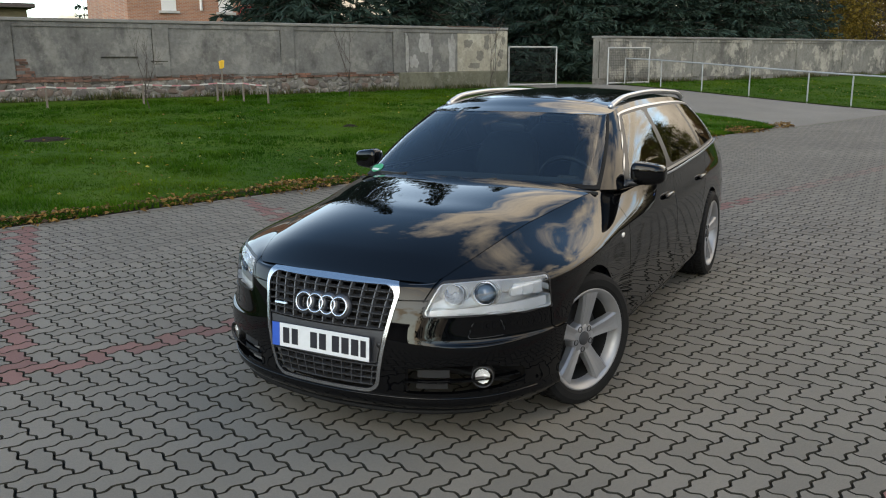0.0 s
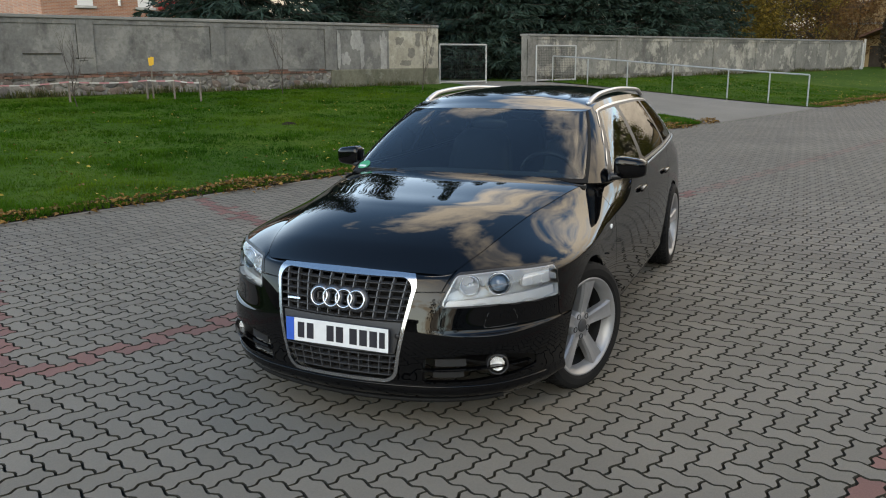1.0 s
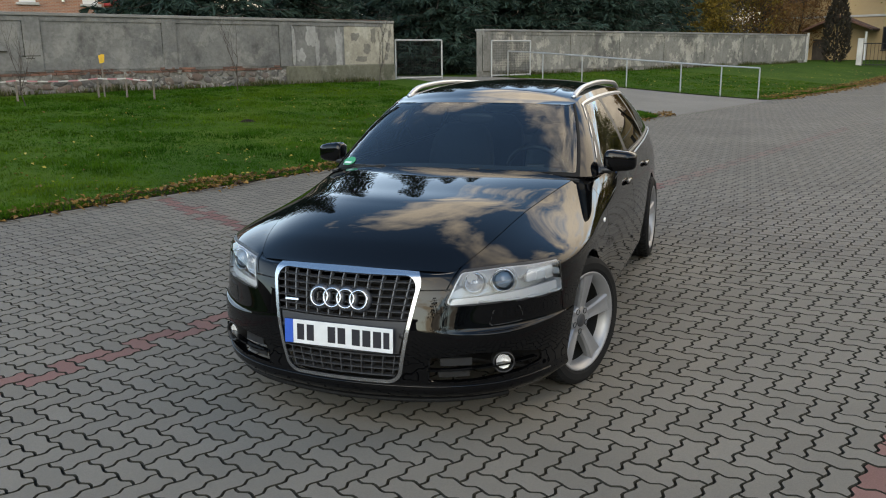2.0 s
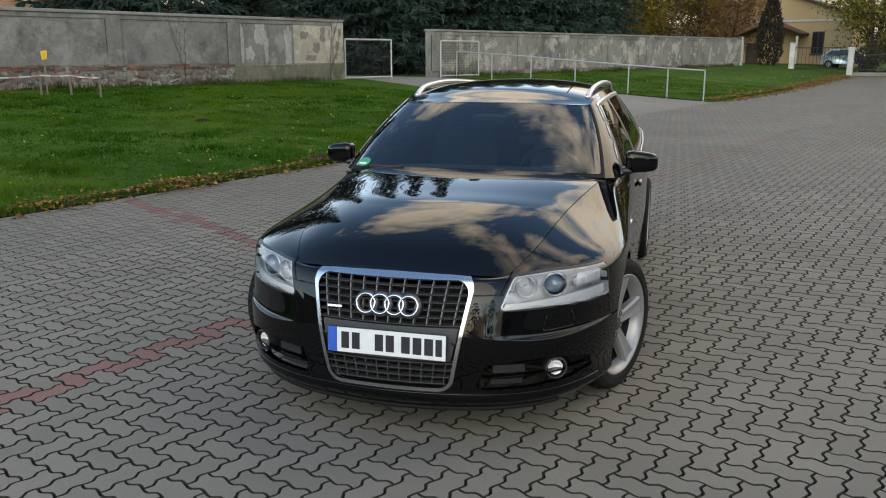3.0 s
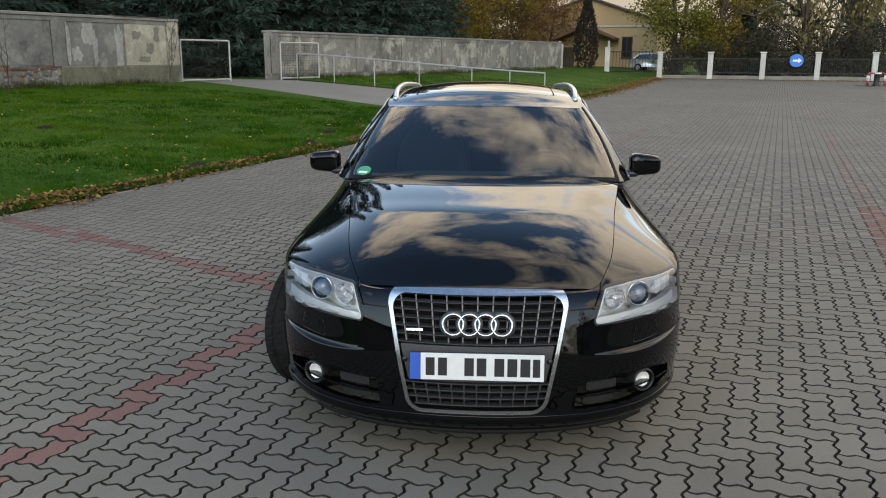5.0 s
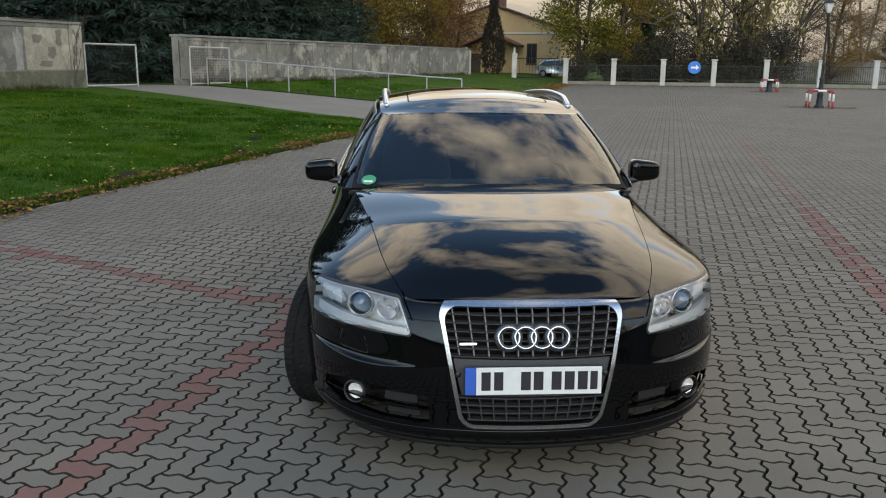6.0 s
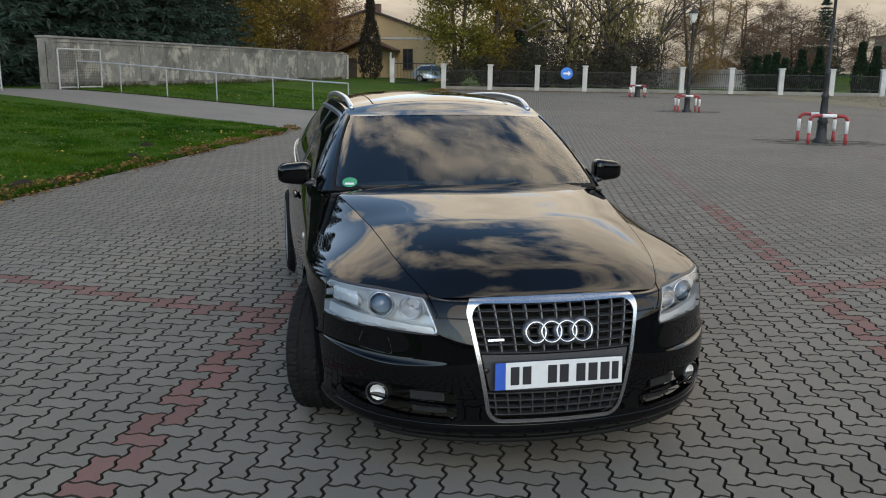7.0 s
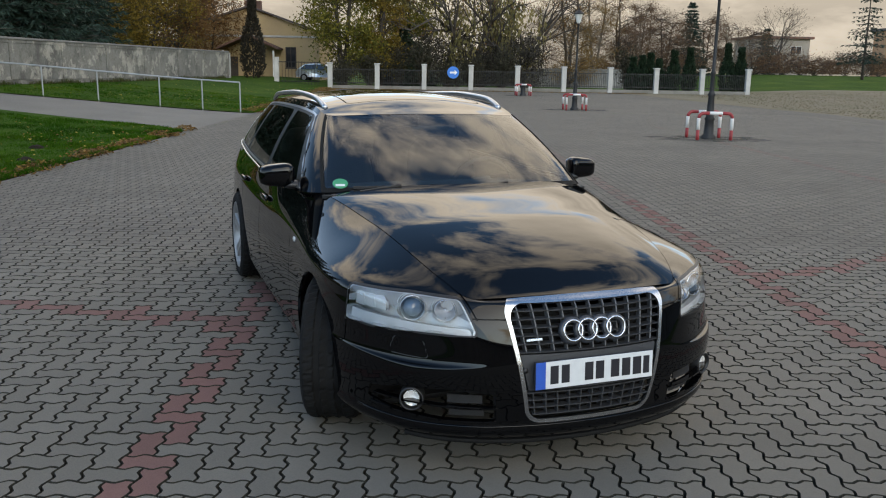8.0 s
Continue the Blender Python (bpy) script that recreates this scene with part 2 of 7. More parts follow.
M_YELLOW = rough_stuff("ochre_house_render", (0.50, 0.36, 0.19), (0.42, 0.30, 0.17), 0.6, 20, 0.9)
M_ROOF = rough_stuff("dark_roof_sheet", (0.10, 0.075, 0.07), (0.07, 0.055, 0.05), 0.8, 20, 0.75)
M_BARK = rough_stuff("bark", (0.075, 0.06, 0.05), (0.045, 0.037, 0.03), 3, 40, 0.95, 0.6, 0.02)
M_TRUNKPALE = rough_stuff("pale_twig_bark", (0.20, 0.17, 0.14), (0.13, 0.11, 0.09), 3, 40, 0.95, 0.6, 0.01)


def leaf(name, a, b, thin=0.0):
    """Leaf colour varied from leaf to leaf; thin leaves let some light through."""
    m, n, l, p = shader(name)
    isl = n.new("ShaderNodeNewGeometry").outputs["Random Per Island"]
    c = ramp(n, l, isl, [(0, a), (1, b)])
    l.new(c, p.inputs["Base Color"])
    p.inputs["Roughness"].default_value = 0.65
    p.inputs["Specular IOR Level"].default_value = 0.2
    if thin:
        tr, mx = n.new("ShaderNodeBsdfTranslucent"), n.new("ShaderNodeMixShader")
        l.new(c, tr.inputs[0])
        mx.inputs[0].default_value = thin
        l.new(p.outputs[0], mx.inputs[1])
        l.new(tr.outputs[0], mx.inputs[2])
        l.new(mx.outputs[0], n["Material Output"].inputs[0])
    return m


M_NEEDLE = leaf("spruce_needles", (0.012, 0.028, 0.02), (0.03, 0.055, 0.042))
M_THUJA = leaf("thuja_green", (0.010, 0.022, 0.012), (0.022, 0.042, 0.02))
M_LEAF_Y = leaf("yellow_leaves", (0.09, 0.075, 0.014), (0.30, 0.20, 0.04), 0.4)
M_LEAF_G = leaf("olive_leaves", (0.055, 0.07, 0.014), (0.24, 0.20, 0.035), 0.35)
M_LEAF_R = leaf("russet_leaves", (0.13, 0.07, 0.03), (0.27, 0.15, 0.06), 0.4)
M_LEAF_W = leaf("willow_leaves", (0.14, 0.13, 0.05), (0.27, 0.22, 0.09), 0.4)
M_FALLEN = leaf("fallen_leaves", (0.055, 0.032, 0.018), (0.25, 0.14, 0.038))
M_FALLEN_Y = leaf("yellow_fallen_leaves", (0.22, 0.16, 0.03), (0.42, 0.32, 0.07))
M_SOIL = rough_stuff("dark_garden_soil", (0.034, 0.027, 0.019), (0.016, 0.013, 0.009), 5.0, 30, 0.95, 0.8, 0.03)
M_SOIL.node_tree.nodes["Principled BSDF"].inputs["Specular IOR Level"].default_value = 0.08


def blades():
    """Grass blades: greener and yellower in broad patches, with darker tufts, a little thin to the light."""
    m, n, l, p = shader("grass_blades")
    v = n.new("ShaderNodeNewGeometry").outputs["Position"]
    isl = n.new("ShaderNodeNewGeometry").outputs["Random Per Island"]
    c = ramp(n, l, noise_tex(n, l, 0.3, 4, 0.6, v), [(0.3, (0.020, 0.070, 0.010)), (0.5, (0.040, 0.105, 0.011)), (0.7, (0.088, 0.150, 0.016))])
    c = mixed(n, l, 0.85, c, ramp(n, l, noise_tex(n, l, 1.5, 5, 0.65, v), [(0.34, (0.36, 0.46, 0.40)), (0.5, (0.9, 0.92, 0.85)), (0.66, (1.3, 1.2, 1.0))]), "MULTIPLY")
    c = mixed(n, l, 0.4, c, ramp(n, l, isl, [(0, (0.5, 0.55, 0.5)), (0.9, (1.2, 1.2, 1.0)), (1, (1.9, 1.5, 0.9))]), "MULTIPLY")
    l.new(c, p.inputs["Base Color"])
    p.inputs["Roughness"].default_value, p.inputs["Specular IOR Level"].default_value = 0.8, 0.0
    tr, mx = n.new("ShaderNodeBsdfTranslucent"), n.new("ShaderNodeMixShader")
    l.new(c, tr.inputs[0])
    mx.inputs[0].default_value = 0.5
    l.new(p.outputs[0], mx.inputs[1])
    l.new(tr.outputs[0], mx.inputs[2])
    l.new(mx.outputs[0], n["Material Output"].inputs[0])
    return m


M_GRASSB = blades()
M_WEED = leaf("rank_weeds", (0.025, 0.042, 0.012), (0.09, 0.085, 0.03), 0.3)
M_DRY = leaf("dry_grass", (0.10, 0.085, 0.04), (0.19, 0.15, 0.085), 0.3)


# ---- helpers of this scene ----
def mesh_of(name, verts, faces, mats, smooth=False, slots=None):
    me = bpy.data.meshes.new(name)
    me.from_pydata([tuple(v) for v in verts], [], [tuple(f) for f in faces])
    for m in mats if isinstance(mats, (list, tuple)) else [mats]:
        me.materials.append(m)
    if slots is not None:
        me.polygons.foreach_set("material_index", slots)
    if smooth:
        me.polygons.foreach_set("use_smooth", [True] * len(me.polygons))
    me.validate()
    me.update()
    return me


def from_bm(name, bm, mat, smooth=False):
    me = bpy.data.meshes.new(name)
    bm.normal_update()
    bm.to_mesh(me)
    bm.free()
    for m in mat if isinstance(mat, (list, tuple)) else [mat]:
        me.materials.append(m)
    if smooth:
        me.polygons.foreach_set("use_smooth", [True] * len(me.polygons))
    return me


def part(name, bm, mat, parent=None, label="", smooth=False):
    me = bm if isinstance(bm, bpy.types.Mesh) else from_bm(name, bm, mat, smooth)
    ob = new(name, me)
    if parent is not None:
        ob.parent = parent
    if label:
        ob["label"] = label
    return ob


def thing(name, label, category, m=None, group="", kind=""):
    ob = new(name)
    ob.empty_display_size = 0.2
    if m is not None:
        ob.matrix_world = m
    return tagged(ob, label, category, group, kind)


def box(bm, x0, x1, y0, y1, z0, z1, bevel=0.0, m=None):
    vs = [bm.verts.new((x, y, z)) for x in (x0, x1) for y in (y0, y1) for z in (z0, z1)]
    fs = [bm.faces.new([vs[i] for i in q]) for q in ((0, 1, 3, 2), (4, 6, 7, 5), (0, 4, 5, 1), (2, 3, 7, 6), (0, 2, 6, 4), (1, 5, 7, 3))]
    if bevel:
        es = {e for f in fs for e in f.edges}
        r = bmesh.ops.bevel(bm, geom=list(es), offset=bevel, segments=1, affect="EDGES")
        vs = list({v for f in r["faces"] for v in f.verts} | {v for v in vs if v.is_valid})
    if m is not None:
        for v in vs:
            v.co = m @ v.co
    return vs


def boxed(x0, x1, y0, y1, z0, z1, bevel=0.0, m=None):
    bm = bmesh.new()
    box(bm, x0, x1, y0, y1, z0, z1, bevel, m)
    return bm


def tube(bm, pts, radii, n=8, cap=True):
    """A round tube along points, with a radius at each."""
    pts = [Vector(p) for p in pts]
    if isinstance(radii, (int, float)):
        radii = [radii] * len(pts)
    rings = []
    up = Vector((0.13, 0.31, 0.94)).normalized()
    for i, p in enumerate(pts):
        d = (pts[min(i + 1, len(pts) - 1)] - pts[max(i - 1, 0)]).normalized()
        a = d.cross(up)
        if a.length < 0.05:
            a = d.cross(Vector((1, 0.2, 0)))
        a.normalize()
        b = d.cross(a)
        rings.append([bm.verts.new(p + radii[i] * (math.cos(2 * math.pi * k / n) * a + math.sin(2 * math.pi * k / n) * b)) for k in range(n)])
    for r, s in zip(rings, rings[1:]):
        for k in range(n):
            bm.faces.new((r[k], r[(k + 1) % n], s[(k + 1) % n], s[k]))
    if cap:
        bm.faces.new(rings[0][::-1])
        bm.faces.new(rings[-1])


def tubed(pts, radii, n=8):
    bm = bmesh.new()
    tube(bm, pts, radii, n)
    bmesh.ops.recalc_face_normals(bm, faces=bm.faces[:])
    return bm


def fixed(bm):
    bmesh.ops.recalc_face_normals(bm, faces=bm.faces[:])
    return bm


def lathe(bm, prof, n=16, m=None, cap=False):
    """A turned body about z: (radius, height) pairs."""
    rings = []
    for r, z in prof:
        ring = [bm.verts.new((r * math.cos(2 * math.pi * k / n), r * math.sin(2 * math.pi * k / n), z)) for k in range(n)]
        rings.append(ring)
    for r, s in zip(rings, rings[1:]):
        for k in range(n):
            bm.faces.new((r[k], r[(k + 1) % n], s[(k + 1) % n], s[k]))
    if cap:
        bm.faces.new(rings[0][::-1])
        bm.faces.new(rings[-1])
    if m is not None:
        for ring in rings:
            for v in ring:
                v.co = m @ v.co


def sstep(a, b, x):
    t = max(0.0, min(1.0, (x - a) / (b - a)))
    return t * t * (3 - 2 * t)


def spline(pts, t):
    """Catmull-Rom through pts, t from 0 to len - 1."""
    n = len(pts)
    i = max(0, min(n - 2, int(t)))
    f = t - i
    p1, p2 = pts[i], pts[i + 1]
    p0 = pts[i - 1] if i else tuple(2 * a - b for a, b in zip(p1, p2))
    p3 = pts[i + 2] if i + 2 < n else tuple(2 * b - a for a, b in zip(p1, p2))
    return tuple(0.5 * (2 * b + (c - a) * f + (2 * a - 5 * b + 4 * c - d) * f * f + (3 * b - 3 * c + d - a) * f ** 3) for a, b, c, d in zip(p0, p1, p2, p3))


# ---- ground ----
def wall_y(x):
    """The old boundary wall runs straight, a little askew to the paving."""
    return 23.05 - 0.118 * (x - 6.3)


KERB = 9.3          # the kerb of the lawns runs along x
LOT_EDGE = -14.2    # the far side of the paving


def height(x, y):
    lot = 0.24 * sstep(36, 60, x)
    if y > KERB:
        wy = wall_y(x)
        t = (y - KERB) / (wy - KERB)
        z = lot * (1 - min(1, t)) + (0.69 + 0.05 * sstep(30, 62, x)) * (0.35 * sstep(0, 1, t) + 0.65 * min(1.0, t)) ** 1.0
        return z
    return lot + 1.5 * sstep(45, 100, x) * sstep(LOT_EDGE - 2, LOT_EDGE - 14, y)


def lawn_edge(y):
    """x of the lawn's end beside the path to the gate."""
    return 19.4 + 1.5 * math.sqrt(max(0.0, min(1.0, (y - KERB) / 1.1))) + 0.28 * max(0.0, y - KERB - 1.1)


def sheet(name, xs, ys, lift, mat, label, category, edges=None, hole=None):
    """A ground sheet on height(); edges: functions of y for its two ends in x."""
    verts, faces = [], []
    for y in ys:
        for k, x in enumerate(xs):
            px = x
            if edges:
                a, b = edges[0](y), edges[1](y)
                px = a + (b - a) * k / (len(xs) - 1)
            verts.append((px, y, height(px, y) + lift))
    w = len(xs)
    for j in range(len(ys) - 1):
        for i in range(w - 1):
            a = j * w + i
            if hole and hole[0] < (xs[i] + xs[i + 1]) / 2 < hole[1] and hole[2] < (ys[j] + ys[j + 1]) / 2 < hole[3]:
                continue
            faces.append((a, a + 1, a + w + 1, a + w))
    ob = new(name, mesh_of(name, verts, faces, mat, True))
    return tagged(ob, label, category, "", "structure")


def steps(a, b, n):
    return [a + (b - a) * i / n for i in range(n + 1)]


def grass_ground():
    m, n, l, p = shader("lawn_soil_and_turf")
    v = n.new("ShaderNodeNewGeometry").outputs["Position"]
    a, b, c = noise_tex(n, l, 0.35, 5, 0.6, v), noise_tex(n, l, 6, 6, 0.7, v), noise_tex(n, l, 90, 3, 0.7, v)
    col = ramp(n, l, a, [(0.3, (0.026, 0.066, 0.009)), (0.55, (0.044, 0.092, 0.011)), (0.75, (0.076, 0.116, 0.015))])
    col = mixed(n, l, 0.7, col, ramp(n, l, b, [(0.3, (0.65, 0.65, 0.6)), (0.65, (1.1, 1.1, 1.0))]), "MULTIPLY")
    col = mixed(n, l, 0.6, col, ramp(n, l, c, [(0.3, (0.4, 0.4, 0.4)), (0.7, (1.3, 1.3, 1.2))]), "MULTIPLY")
    l.new(col, p.inputs["Base Color"])
    p.inputs["Roughness"].default_value, p.inputs["Specular IOR Level"].default_value = 0.9, 0.05
    bump(n, l, p, c, 0.4, 0.03)
    return m


M_TURF = grass_ground()
M_DIRT = rough_stuff("leafy_dirt", (0.19, 0.15, 0.10), (0.125, 0.11, 0.055), 0.3, 14, 0.95, 0.8, 0.03)
M_PATH = rough_stuff("pale_path_slabs", (0.185, 0.170, 0.146), (0.145, 0.134, 0.115), 0.6, 60, 0.9)


def far_paving():
    """Paving too far off for single pieces: the same bond as fine relief."""
    m, n, l, p = shader("far_concrete_pavers")
    v = n.new("ShaderNodeNewGeometry").outputs["Position"]
    br = n.new("ShaderNodeTexBrick")
    br.inputs["Scale"].default_value = 1.0
    br.inputs["Brick Width"].default_value, br.inputs["Row Height"].default_value, br.inputs["Mortar Size"].default_value = 0.225, 0.1125, 0.009
    br.inputs["Color1"].default_value, br.inputs["Color2"].default_value, br.inputs["Mortar"].default_value = (0.150, 0.136, 0.114, 1), (0.124, 0.113, 0.095, 1), (0.04, 0.037, 0.03, 1)
    l.new(v, br.inputs["Vector"])
    big = noise_tex(n, l, 0.25, 5, 0.6, v)
    col = mixed(n, l, 0.5, br.outputs["Color"], ramp(n, l, big, [(0.3, (0.7, 0.7, 0.7)), (0.7, (1.15, 1.12, 1.08))]), "MULTIPLY")
    l.new(col, p.inputs["Base Color"])
    p.inputs["Roughness"].default_value, p.inputs["Specular IOR Level"].default_value = 0.85, 0.25
    return m


M_FAR = far_paving()
far = [-900, -400, -200, -100] + steps(-60, 120, 60) + [160, 240, 400, 900]
fary = [-900, -400, -200, -100] + steps(-60, 80, 56) + [120, 200, 400, 900]
sheet("ground", far, fary, -0.06, M_TURF, "rough grass and soil reaching to the horizon", "ground")
PAVE_X, PAVE_Y = (-4.0, 33.0), (-12.0, KERB - 0.1)     # where pavers are laid one by one
sheet("paving_bed", steps(-40, PAVE_X[0], 20) + steps(*PAVE_X, 39)[1:] + steps(PAVE_X[1], 57.5, 30)[1:], steps(LOT_EDGE, PAVE_Y[0], 4) + steps(*PAVE_Y, 18)[1:] + [KERB], 0.0, M_FAR, "grey concrete block paving of the wide yard", "pavement", None, (*PAVE_X, *PAVE_Y))
sheet("joint_bed", steps(*PAVE_X, 39), steps(*PAVE_Y, 18), -0.024, M_JOINT, "dark sandy joints between the pavers", "pavement")
sheet("lawn", steps(0, 1, 60), steps(KERB, 23.6, 40), 0.03, M_TURF, "green lawn strewn with leaves, rising to the old wall", "lawn", (lambda y: -45, lawn_edge))
sheet("path", steps(0, 1, 12), steps(KERB, 34, 40), 0.0, M_PATH, "pale paved path rising to the gate", "path", (lambda y: lawn_edge(y) - 0.1, lambda y: 28.5 if y < 20.4 else 27.9))
sheet("verge", steps(0, 1, 50), steps(KERB, 21.5, 24), 0.03, M_TURF, "sloping green verge below the wall", "lawn", (lambda y: 28.45, lambda y: 80))
sheet("dirt_strip", steps(4, 62, 50), steps(-36, LOT_EDGE, 22), 0.0, M_DIRT, "trodden earth and dry leaves beside the paving", "ground")

sheet("dirt_wedge", steps(0, 1, 16), steps(LOT_EDGE, -10.3, 10), 0.012, M_DIRT, "brown earth and leaves washed onto the paving by the fence", "ground", (lambda y: 34 + (y - LOT_EDGE) / 3.9 * 22, lambda y: 56.9))


def kerb_line():
    k = thing("kerb", "worn low concrete kerb along the lawn", "kerb", None, "", "structure")
    stone = boxed(-0.49, 0.49, -0.045, 0.045, -0.1, 0.012, 0.008)
    me = from_bm("kerb_stone", stone, M_KERB)
    for i in range(24):
        o = part("kerb_stone", me, None, k)
        o.matrix_world = pose(-5.2 + i * 1.0, KERB - 0.05, height(-5.2 + i, KERB - 0.05), 0, 0, random.uniform(-0.6, 0.6))
    return k


kerb_line()


# ---- boundary walls and gate ----
def wall_run(name, x0, x1, stations, top, plinth, label, mat):
    """A plastered wall with pilasters, coping and plinth between x0 and x1; stations: x of its pilasters."""
    w = thing(name, label, "wall", None, "", "structure")
    ang = math.degrees(math.atan(-0.118))

    def at(x):
        return pose(x, wall_y(x), height(x, wall_y(x)), 0, 0, ang)
    length = (x1 - x0) / math.cos(math.radians(ang))
    base = at(x0)
    drop = height(x1, wall_y(x1)) - height(x0, wall_y(x0))
    sh = Matrix(((1, 0, 0, 0), (0, 1, 0, 0), (drop / length, 0, 1, 0), (0, 0, 0, 1)))
    bm = boxed(0, length, 0.04, 0.4, plinth - 0.04, top)
    part("plaster", bm, mat, w).matrix_world = base @ sh
    bm = boxed(0, length, 0.06, 0.4, -0.4, plinth - 0.04)
    part("plinth", bm, M_MORTAR, w).matrix_world = base @ sh
    bm = bmesh.new()
    box(bm, -0.03, length + 0.03, -0.03, 0.47, top, top + 0.09, 0.015)
    part("coping", bm, M_COPING, w).matrix_world = base @ sh
    part("top_band", boxed(0.02, length - 0.02, 0.012, 0.3, top - 0.13, top - 0.006, 0.008), mat, w).matrix_world = base @ sh
    for s in stations:
        part("crack", boxed(0.222, 0.234, 0.036, 0.06, plinth + 0.05, top - 0.2), M_JOINT, w).matrix_world = base @ sh @ pose((s - x0) / math.cos(math.radians(ang)), 0, 0)
        part("crack", boxed(-0.238, -0.222, 0.036, 0.06, plinth, top - 0.13), M_JOINT, w).matrix_world = base @ sh @ pose((s - x0) / math.cos(math.radians(ang)), 0, 0)
        bm = boxed(-0.22, 0.22, 0.0, 0.3, plinth - 0.03, top - 0.004, 0.01)
        part("pilaster", bm, mat, w).matrix_world = base @ sh @ pose((s - x0) / math.cos(math.radians(ang)), 0, 0)
    return w, base @ sh, length


W1 = wall_run("wall_old", -26, 23.05, (-8.9, -5.0, -1.1, 2.8, 6.7, 10.6, 14.4, 18.4, 22.8), 2.02, 0.62, "weathered grey plastered wall on a field stone plinth", M_PLASTER)
W2 = wall_run("wall_far", 27.9, 59.7, (28.1, 29.8, 33.95, 37.9, 42.0, 46.3, 50.9, 55.2, 59.5), 1.8, 0.25, "long grey plastered wall with pilasters and stains", M_FARWALL)


def gate_leaf(m, label):
    g = thing("gate_leaf", label, "gate", m, "gate leaves")
    w, h = 2.35, 1.45
    for name, a, b in (("post", (0, 0), (0, h)), ("post", (w, 0), (w, h)), ("rail", (0, h), (w, h)), ("rail", (0, 0.08), (w, 0.08))):
        part(name, tubed([(a[0], 0, a[1]), (b[0], 0, b[1])], 0.035, 8), M_STEEL, g)
    bm = bmesh.new()
    for i in range(1, 24):
        tube(bm, [(w * i / 24, 0, 0.08), (w * i / 24, 0, h)], 0.004, 4, False)
    for i in range(1, 14):
        tube(bm, [(0, 0, 0.08 + (h - 0.08) * i / 14), (w, 0, 0.08 + (h - 0.08) * i / 14)], 0.004, 4, False)
    part("wire_mesh", bm, M_IRON, g, "dark wire mesh")
    return g


gate_leaf(pose(23.25, wall_y(23.1) + 0.1, 0.68, 0, 0, -8), "grey steel gate leaf with wire mesh, closed")
gate_leaf(pose(28.0, wall_y(28) - 0.3, 0.66, 0, 0, -9), "grey steel gate leaf with wire mesh, swung open against the wall")


def railing():
    r = thing("railing", "grey tubular steel handrail along the path", "railing")
    a, b = Vector((28.6, 9.7)), Vector((28.9, 20.0))
    tops = []
    for run in (0.0, 1.31, 2.78, 4.91, 6.81, 8.6, 10.3):      # its posts stand unevenly
        p = a.lerp(b, run / 10.3)
        z = height(p.x, p.y)
        part("post", tubed([(p.x, p.y, z - 0.1), (p.x, p.y, z + 1.02)], 0.024, 8), M_STEEL, r)
        tops.append((p.x, p.y, z + 1.03))
    part("handrail", tubed(tops, 0.027, 8), M_STEEL, r)


railing()


def fence():
    f = thing("fence", "pale rendered posts with dark metal panels", "fence")
    x = 57.0
    ys = [9.42 - 3.185 * i for i in range(10)]
    me = boxed(-0.16, 0.16, -0.16, 0.16, -0.2, 1.62, 0.02)
    box(me, -0.2, 0.2, -0.2, 0.2, 1.62, 1.72, 0.02)
    me = from_bm("post", me, M_POST)
    for y in ys:
        part("post", me, None, f).location = (x, y, height(x, y))
    bm = bmesh.new()
    box(bm, x - 0.12, x + 0.12, ys[-1], ys[0], 0.0, 0.46, 0.01)
    part("base_wall", bm, M_BASEWALL, f)
    half = (ys[0] - ys[1]) / 2 - 0.16
    rail = from_bm("rail", boxed(-0.015, 0.015, -half, half, 0, 0.04), M_IRON)
    bar = from_bm("bar", boxed(-0.012, 0.012, -0.013, 0.013, 0, 1.01), M_IRON)
    for a, b in zip(ys, ys[1:]):
        for z in (0.62, 1.5):
            part("rail", rail, None, f).location = (x, (a + b) / 2, z)
        for i in range(1, 22):
            part("bar", bar, None, f).location = (x, b + 0.2 + (a - b - 0.4) * i / 22, 0.55)


fence()


# ---- lamps and hoops ----
def lamp(m, head):
    g = thing("street_lamp", "black cast iron lamp post ringed by striped hoops", "street lamp", m, "yard lamps")
    bm = bmesh.new()
    lathe(bm, [(0.19, 0), (0.19, 0.06), (0.13, 0.12), (0.105, 0.45), (0.13, 0.5), (0.10, 0.56), (0.075, 1.05), (0.10, 1.1), (0.07, 1.16), (0.06, 1.2)], 12)
    part("base", bm, M_IRON, g, smooth=True)
    bm = bmesh.new()
    lathe(bm, [(0.055, 1.2), (0.05, 1.6), (0.07, 1.64), (0.045, 1.68), (0.035, 3.5), (0.06, 3.54), (0.03, 3.6)], 10)
    part("pole", bm, M_IRON, g, smooth=True)
    bm = bmesh.new()
    lathe(bm, [(0.05, 3.6), (0.09, 3.66), (0.17, 3.95), (0.16, 3.97)], 6)
    part("lantern", bm, M_LAMPGLASS, g, "pale glass lantern")
    bm = bmesh.new()
    lathe(bm, [(0.23, 3.96), (0.22, 4.0), (0.1, 4.1), (0.03, 4.14), (0.03, 4.22), (0.0, 4.25)], 12)
    part("cap", bm, M_IRON, g)
    return g


M_LAMPGLASS = plain("opal_glass", (0.6, 0.6, 0.58), 0.3)


